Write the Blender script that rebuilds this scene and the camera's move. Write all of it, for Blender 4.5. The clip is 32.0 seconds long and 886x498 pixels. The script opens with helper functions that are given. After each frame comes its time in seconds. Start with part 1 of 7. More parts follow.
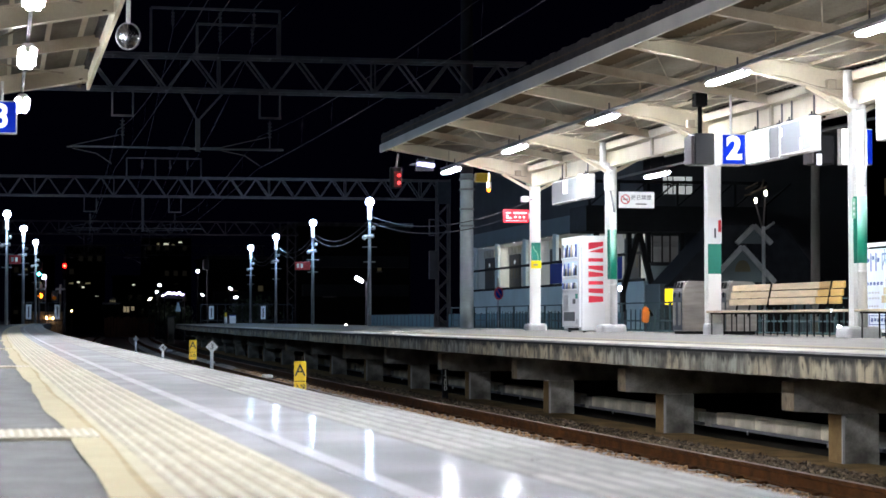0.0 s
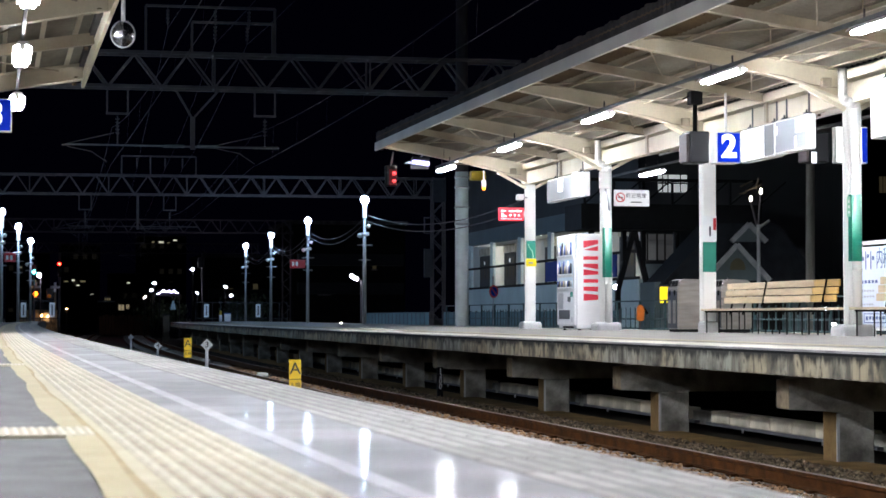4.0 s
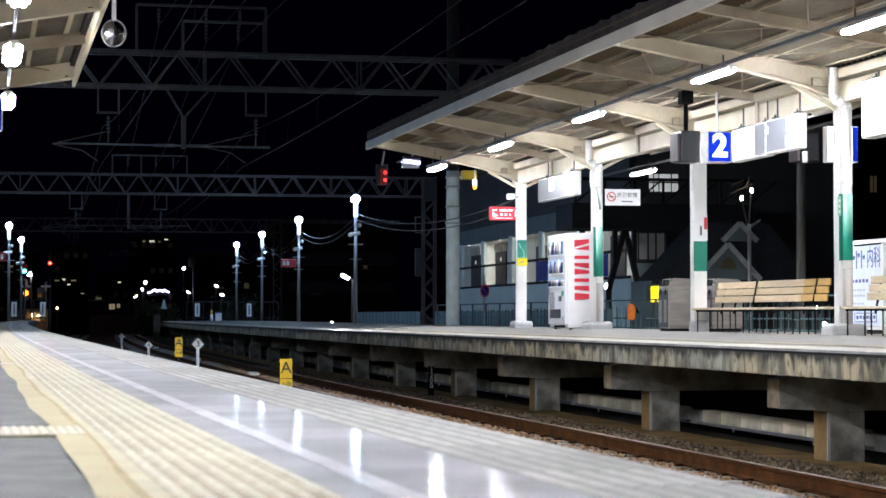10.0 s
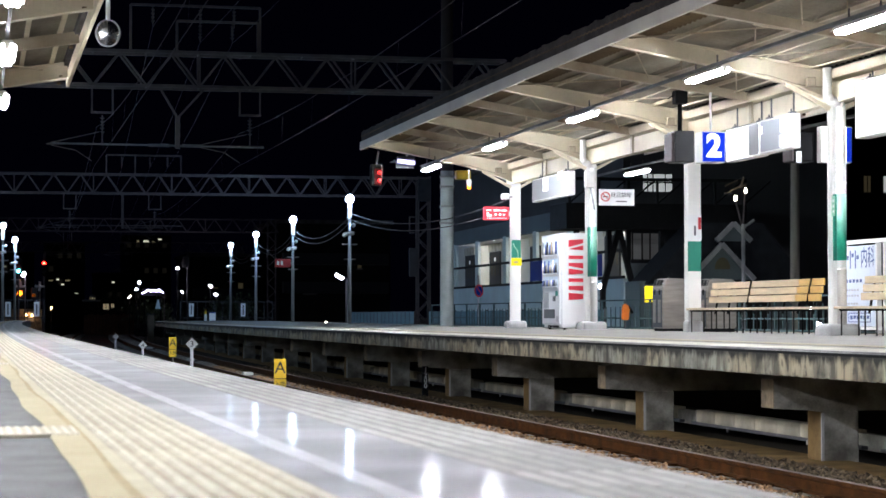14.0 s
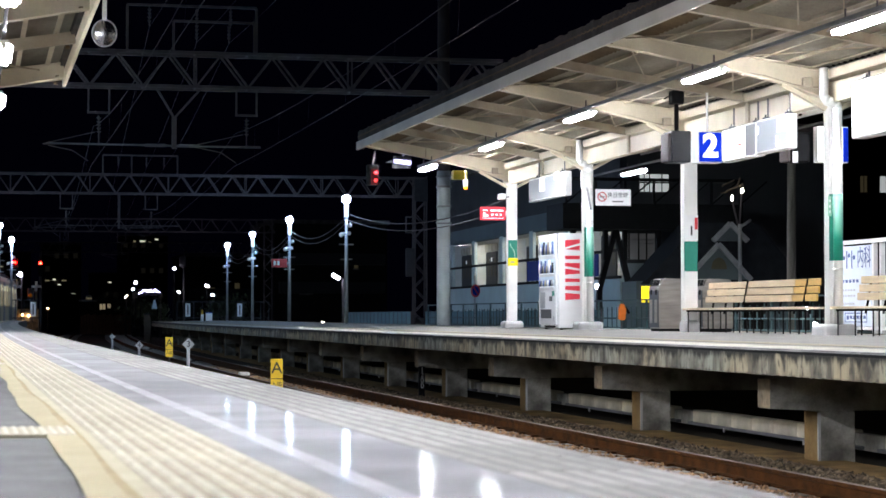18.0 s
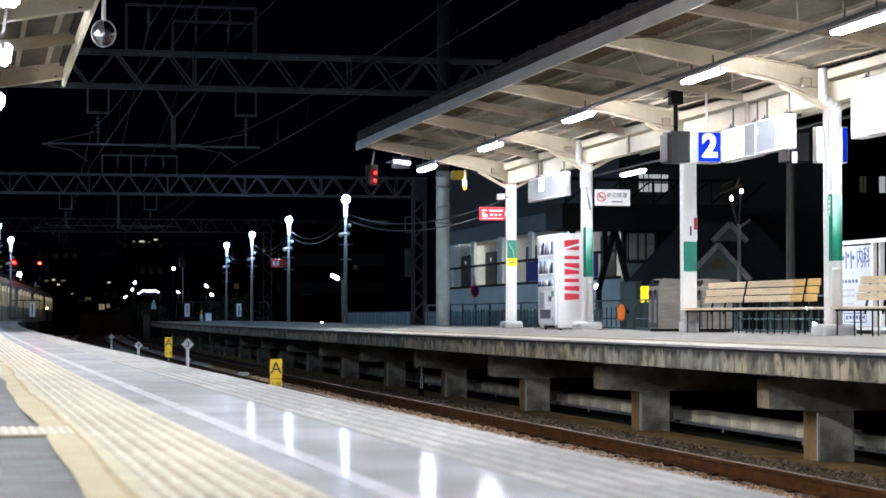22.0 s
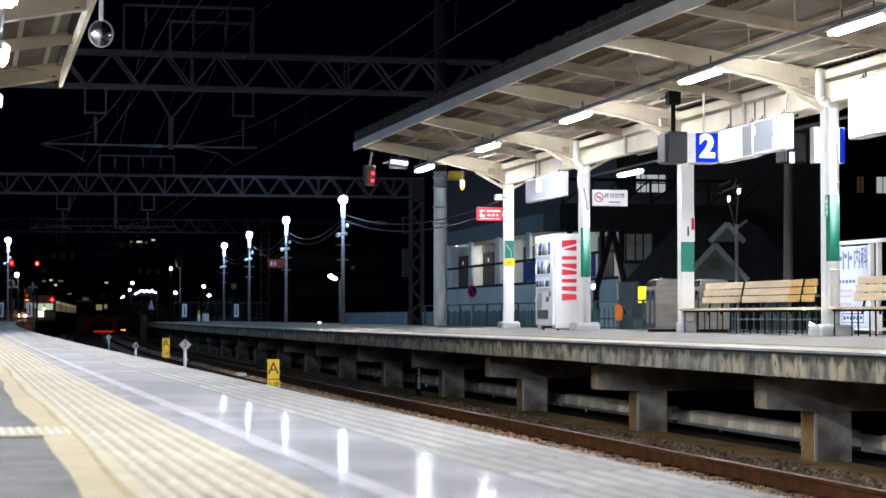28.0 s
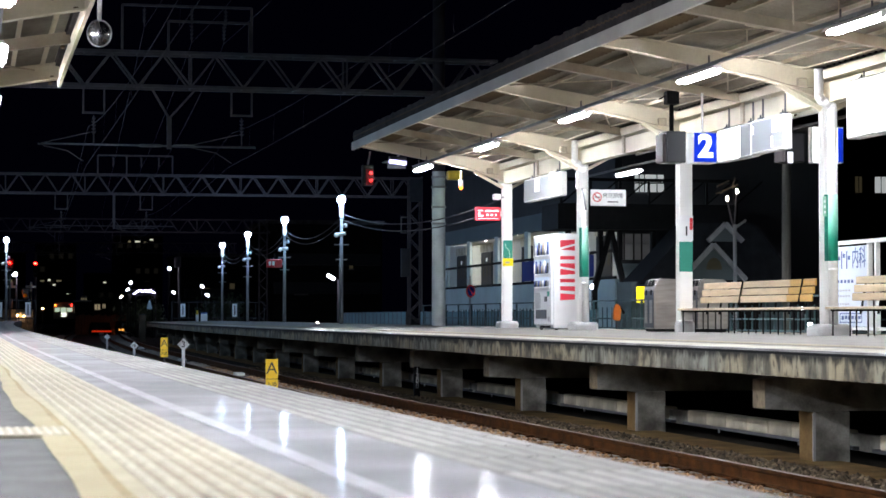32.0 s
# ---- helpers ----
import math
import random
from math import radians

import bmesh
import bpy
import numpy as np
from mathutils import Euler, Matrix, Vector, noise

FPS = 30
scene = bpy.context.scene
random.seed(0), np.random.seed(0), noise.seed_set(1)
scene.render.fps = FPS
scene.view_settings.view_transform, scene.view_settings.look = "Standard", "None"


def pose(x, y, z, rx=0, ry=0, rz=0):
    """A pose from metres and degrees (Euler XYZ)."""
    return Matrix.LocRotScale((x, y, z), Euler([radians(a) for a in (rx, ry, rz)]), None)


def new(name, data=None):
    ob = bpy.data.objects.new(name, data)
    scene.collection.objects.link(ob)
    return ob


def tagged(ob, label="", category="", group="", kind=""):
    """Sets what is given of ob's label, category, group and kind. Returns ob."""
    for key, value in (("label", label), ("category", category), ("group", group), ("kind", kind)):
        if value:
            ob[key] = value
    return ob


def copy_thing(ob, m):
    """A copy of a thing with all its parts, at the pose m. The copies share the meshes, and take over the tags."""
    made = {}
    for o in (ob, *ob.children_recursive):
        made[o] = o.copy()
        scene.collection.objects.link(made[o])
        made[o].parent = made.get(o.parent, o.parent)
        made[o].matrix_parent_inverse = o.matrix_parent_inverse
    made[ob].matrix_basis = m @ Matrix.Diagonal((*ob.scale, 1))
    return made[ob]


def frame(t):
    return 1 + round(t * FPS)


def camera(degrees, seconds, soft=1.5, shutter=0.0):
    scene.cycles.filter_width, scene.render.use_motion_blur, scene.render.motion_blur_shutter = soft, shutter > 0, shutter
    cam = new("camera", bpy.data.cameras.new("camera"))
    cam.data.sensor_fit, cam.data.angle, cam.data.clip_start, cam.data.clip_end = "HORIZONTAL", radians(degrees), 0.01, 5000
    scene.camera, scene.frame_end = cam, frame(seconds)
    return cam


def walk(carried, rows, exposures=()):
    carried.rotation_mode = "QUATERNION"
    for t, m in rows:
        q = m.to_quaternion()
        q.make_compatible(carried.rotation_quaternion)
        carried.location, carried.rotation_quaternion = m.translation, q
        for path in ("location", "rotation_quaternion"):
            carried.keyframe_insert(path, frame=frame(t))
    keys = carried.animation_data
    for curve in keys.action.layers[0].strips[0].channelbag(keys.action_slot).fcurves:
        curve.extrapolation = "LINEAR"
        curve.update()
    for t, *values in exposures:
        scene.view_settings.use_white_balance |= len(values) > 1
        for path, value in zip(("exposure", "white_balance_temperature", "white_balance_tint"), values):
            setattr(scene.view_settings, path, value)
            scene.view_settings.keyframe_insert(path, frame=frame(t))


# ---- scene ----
# The camera stands low on the platform, on a bag, and drifts slowly to its right.
cam = camera(24.58, 32.0, soft=1.6)
PAN = [
    (0, 12.998, 1.957), (0.5, 12.907, 1.949), (1, 12.900, 1.933),
    (1.5, 13.006, 1.925), (2, 13.089, 1.925), (2.5, 13.099, 1.925),
    (3, 13.119, 1.922), (3.5, 13.128, 1.909), (4.5, 13.149, 1.901),
    (5.5, 13.172, 1.888), (6, 13.194, 1.885), (6.5, 13.214, 1.885),
    (7, 13.235, 1.885), (7.5, 13.258, 1.885), (8, 13.300, 1.885),
    (8.5, 13.338, 1.884), (9, 13.360, 1.882), (9.5, 13.380, 1.882),
    (10, 13.390, 1.882), (10.5, 13.413, 1.882), (11, 13.436, 1.885),
    (12, 13.485, 1.882), (13, 13.530, 1.882), (14, 13.556, 1.882),
    (14.5, 13.571, 1.884), (15.5, 13.601, 1.884), (16.5, 13.625, 1.884),
    (17, 13.649, 1.884), (18, 13.652, 1.884), (19, 13.654, 1.884),
    (20, 13.664, 1.884), (21, 13.669, 1.890), (22, 13.672, 1.888),
    (23, 13.687, 1.885), (24, 13.694, 1.893), (25, 13.699, 1.893),
    (25.5, 13.715, 1.896), (27.5, 13.736, 1.896), (28, 13.744, 1.898),
    (29, 13.747, 1.896), (30, 13.766, 1.893), (31, 13.769, 1.893),
    (31.5, 13.789, 1.893), (32, 13.790, 1.893),
]
walk(cam, [(t, pose(0, 0, 0.235, 90 + tilt, 0, -yaw)) for t, yaw, tilt in PAN])
cam.data.dof.use_dof = True
cam.data.dof.focus_distance = 34.0
cam.data.dof.aperture_fstop = 11.0

# ---- world and exposure: a clear night over a town ----
world = bpy.data.worlds.new("night")
world.use_nodes = True
world.node_tree.nodes["Background"].inputs[0].default_value = (0.09, 0.085, 0.48, 1)
world.node_tree.nodes["Background"].inputs[1].default_value = 0.003
scene.world = world
scene.view_settings.exposure = 0.0
TUBE_GLOW = 405.0     # fluorescent tubes under the canopies
POLE_GLOW = 580.0    # mercury lamps on the platform poles

# ---- the line of the railway: a wide right-hand bend ----
BEND = 0.00025


def C(u, s, z=0.0):
    a = 2 * BEND * s
    return Vector((u * math.cos(a) + BEND * s * s, s - u * math.sin(a), z))


def CM(u, s, z=0.0, turn=0.0):
    return Matrix.Translation(C(u, s, z)) @ Matrix.Rotation(-2 * BEND * s + radians(turn), 4, "Z")


# ---- materials ----
def material(name, color, rough=0.6, metal=0.0, var=0.25, scale=3.0, fine=60.0, bump=0.15, stretch=(1, 1, 1),
             stain=None, stain_amount=0.5, coat=0.0, per_piece=0.0, spec=0.5):
    m = bpy.data.materials.new(name)
    m.use_nodes = True
    nt = m.node_tree
    n, l = nt.nodes, nt.links
    b = n["Principled BSDF"]
    tc = n.new("ShaderNodeTexCoord")
    mp = n.new("ShaderNodeMapping")
    mp.inputs["Scale"].default_value = stretch
    l.new(tc.outputs["Object"], mp.inputs["Vector"])
    big = n.new("ShaderNodeTexNoise")
    big.inputs["Scale"].default_value = scale
    big.inputs["Detail"].default_value = 6
    l.new(mp.outputs[0], big.inputs["Vector"])
    small = n.new("ShaderNodeTexNoise")
    small.inputs["Scale"].default_value = fine
    small.inputs["Detail"].default_value = 3
    l.new(tc.outputs["Object"], small.inputs["Vector"])
    ramp = n.new("ShaderNodeValToRGB")
    ramp.color_ramp.elements[0].position, ramp.color_ramp.elements[1].position = 0.3, 0.72
    dark = stain or tuple(c * (1 - var) for c in color)
    lite = tuple(min(1, c * (1 + var * 0.5)) for c in color)
    if stain:
        dark = tuple(c * (1 - stain_amount) + d * stain_amount for c, d in zip(color, stain))
    ramp.color_ramp.elements[0].color = (*dark, 1)
    ramp.color_ramp.elements[1].color = (*lite, 1)
    l.new(big.outputs["Fac"], ramp.inputs["Fac"])
    mul = n.new("ShaderNodeMix")
    mul.data_type, mul.blend_type = "RGBA", "MULTIPLY"
    mul.inputs[0].default_value = 1.0
    r2 = n.new("ShaderNodeMapRange")
    r2.inputs["To Min"].default_value, r2.inputs["To Max"].default_value = 1 - var * 0.7, 1 + var * 0.4
    l.new(small.outputs["Fac"], r2.inputs["Value"])
    l.new(ramp.outputs["Color"], mul.inputs[6])
    l.new(r2.outputs[0], mul.inputs[7])
    out = mul.outputs[2]
    if per_piece:
        info = n.new("ShaderNodeObjectInfo")
        r3 = n.new("ShaderNodeMapRange")
        r3.inputs["To Min"].default_value, r3.inputs["To Max"].default_value = 1 - per_piece, 1 + per_piece * 0.5
        l.new(info.outputs["Random"], r3.inputs["Value"])
        mul2 = n.new("ShaderNodeMix")
        mul2.data_type, mul2.blend_type = "RGBA", "MULTIPLY"
        mul2.inputs[0].default_value = 1.0
        l.new(out, mul2.inputs[6])
        l.new(r3.outputs[0], mul2.inputs[7])
        out = mul2.outputs[2]
    l.new(out, b.inputs["Base Color"])
    rr = n.new("ShaderNodeMapRange")
    rr.inputs["To Min"].default_value, rr.inputs["To Max"].default_value = max(0.02, rough * 0.8), min(1, rough * 1.2)
    l.new(big.outputs["Fac"], rr.inputs["Value"])
    l.new(rr.outputs[0], b.inputs["Roughness"])
    b.inputs["Metallic"].default_value = metal
    b.inputs["Coat Weight"].default_value = coat
    b.inputs["Specular IOR Level"].default_value = spec
    if bump:
        bp = n.new("ShaderNodeBump")
        bp.inputs["Strength"].default_value = bump
        bp.inputs["Distance"].default_value = 0.01
        l.new(small.outputs["Fac"], bp.inputs["Height"])
        l.new(bp.outputs[0], b.inputs["Normal"])
    return m


def streaked(name, pale, beige, dark):
    """Concrete run with rain streaks: narrow upright stains over broad patches of two tones."""
    m = material(name, pale, 0.88, var=0.3, scale=0.55, fine=45, bump=0.35)
    nt = m.node_tree
    n, l = nt.nodes, nt.links
    b = n["Principled BSDF"]
    tc = n.new("ShaderNodeTexCoord")

    def noise_at(scale, stretch, lo, hi, detail=5):
        mp = n.new("ShaderNodeMapping")
        mp.inputs["Scale"].default_value = stretch
        l.new(tc.outputs["Object"], mp.inputs["Vector"])
        t = n.new("ShaderNodeTexNoise")
        t.inputs["Scale"].default_value, t.inputs["Detail"].default_value = scale, detail
        l.new(mp.outputs[0], t.inputs["Vector"])
        r = n.new("ShaderNodeMapRange")
        r.inputs["From Min"].default_value, r.inputs["From Max"].default_value = lo, hi
        l.new(t.outputs["Fac"], r.inputs["Value"])
        return r.outputs[0]

    def mix(fac, a, c):
        x = n.new("ShaderNodeMix")
        x.data_type = "RGBA"
        l.new(fac, x.inputs[0])
        for k, v in ((6, a), (7, c)):
            if isinstance(v, tuple):
                x.inputs[k].default_value = (*v, 1)
            else:
                l.new(v, x.inputs[k])
        return x.outputs[2]

    tone = mix(noise_at(0.55, (1, 1, 0.3), 0.44, 0.56), pale, beige)
    stain = noise_at(1.5, (1.6, 1.6, 1.3), 0.33, 0.52, 6)
    thin = noise_at(3.6, (1.6, 1.6, 0.22), 0.36, 0.50, 4)
    spots = noise_at(11.0, (1.0, 1.0, 0.6), 0.32, 0.47, 6)
    col = mix(stain, dark, tone)
    col = mix(thin, tuple(c * 2.2 for c in dark), col)
    col = mix(spots, tuple(c * 1.6 for c in dark), col)
    l.new(col, b.inputs["Base Color"])
    return m


def dripped(m, dark, z_top, z_low):
    """Dark runs of uneven length that trickle down from the top edge."""
    n, l = m.node_tree.nodes, m.node_tree.links
    b = n["Principled BSDF"]
    tc, sep, mp, t, r, s1, s2, x = (n.new("ShaderNode" + k) for k in ("TexCoord", "SeparateXYZ", "Mapping", "TexNoise", "MapRange", "Math", "Math", "Mix"))
    l.new(tc.outputs["Object"], sep.inputs[0])
    l.new(tc.outputs["Object"], mp.inputs["Vector"])
    mp.inputs["Scale"].default_value = (1, 1, 0.05)
    t.inputs["Scale"].default_value, t.inputs["Detail"].default_value = 4.0, 5
    t.inputs["Roughness"].default_value = 0.62
    l.new(mp.outputs[0], t.inputs["Vector"])
    r.inputs["From Min"].default_value, r.inputs["From Max"].default_value = z_low, z_top
    r.clamp = False
    l.new(sep.outputs[2], r.inputs["Value"])
    s1.operation, s2.operation = "MULTIPLY_ADD", "MULTIPLY_ADD"
    l.new(t.outputs["Fac"], s1.inputs[0])
    s1.inputs[1].default_value = 1.7
    l.new(r.outputs[0], s1.inputs[2])
    l.new(s1.outputs[0], s2.inputs[0])
    s2.inputs[1].default_value, s2.inputs[2].default_value = 3.6, -5.0
    s2.use_clamp = True
    x.data_type = "RGBA"
    l.new(s2.outputs[0], x.inputs[0])
    l.new(b.inputs["Base Color"].links[0].from_socket, x.inputs[6])
    x.inputs[7].default_value = (*dark, 1)
    l.new(x.outputs[2], b.inputs["Base Color"])
    return m


def waxed(m, share, rough):
    """A thin even wax film over a floor: a small share of sharp gloss."""
    n, l = m.node_tree.nodes, m.node_tree.links
    g = n.new("ShaderNodeBsdfGlossy")
    g.inputs["Roughness"].default_value = rough
    tc, t, bp = (n.new("ShaderNode" + k) for k in ("TexCoord", "TexNoise", "Bump"))
    t.inputs["Scale"].default_value, t.inputs["Detail"].default_value = 34.0, 6
    bp.inputs["Strength"].default_value, bp.inputs["Distance"].default_value = 0.04, 0.004
    l.new(tc.outputs["Object"], t.inputs["Vector"])
    l.new(t.outputs["Fac"], bp.inputs["Height"])
    l.new(bp.outputs[0], g.inputs["Normal"])
    x = n.new("ShaderNodeMixShader")
    x.inputs[0].default_value = share
    l.new(n["Principled BSDF"].outputs[0], x.inputs[1])
    l.new(g.outputs[0], x.inputs[2])
    l.new(x.outputs[0], n["Material Output"].inputs["Surface"])
    return m


def faded(name, pale, deep, z_pale, z_deep):
    """Paint that runs from a pale tone above to a deep one below."""
    m = material(name, deep, 0.45, var=0.15, scale=3, fine=50, bump=0.04)
    n, l = m.node_tree.nodes, m.node_tree.links
    tc, sep, r, x = (n.new("ShaderNode" + k) for k in ("TexCoord", "SeparateXYZ", "MapRange", "Mix"))
    l.new(tc.outputs["Object"], sep.inputs[0])
    l.new(sep.outputs[2], r.inputs["Value"])
    r.inputs["From Min"].default_value, r.inputs["From Max"].default_value = z_deep, z_pale
    x.data_type = "RGBA"
    x.inputs[6].default_value, x.inputs[7].default_value = (*deep, 1), (*pale, 1)
    l.new(r.outputs[0], x.inputs[0])
    l.new(x.outputs[2], n["Principled BSDF"].inputs["Base Color"])
    return m


def mixed_stones(m, low, high):
    """Every loose stone gets a tone of its own."""
    n, l = m.node_tree.nodes, m.node_tree.links
    b = n["Principled BSDF"]
    g = n.new("ShaderNodeNewGeometry")
    r = n.new("ShaderNodeMapRange")
    r.inputs["To Min"].default_value, r.inputs["To Max"].default_value = low, high
    l.new(g.outputs["Random Per Island"], r.inputs["Value"])
    x = n.new("ShaderNodeVectorMath")
    x.operation = "SCALE"
    l.new(b.inputs["Base Color"].links[0].from_socket, x.inputs[0])
    l.new(r.outputs[0], x.inputs["Scale"])
    l.new(x.outputs[0], b.inputs["Base Color"])
    return m


def glow(name, color, strength):
    m = bpy.data.materials.new(name)
    m.use_nodes = True
    b = m.node_tree.nodes["Principled BSDF"]
    b.inputs["Base Color"].default_value = (*[min(0.8, c) for c in color], 1)
    b.inputs["Emission Color"].default_value = (*color, 1)
    b.inputs["Emission Strength"].default_value = strength
    b.inputs["Specular IOR Level"].default_value = 0.1
    b.inputs["Roughness"].default_value = 0.6
    return m


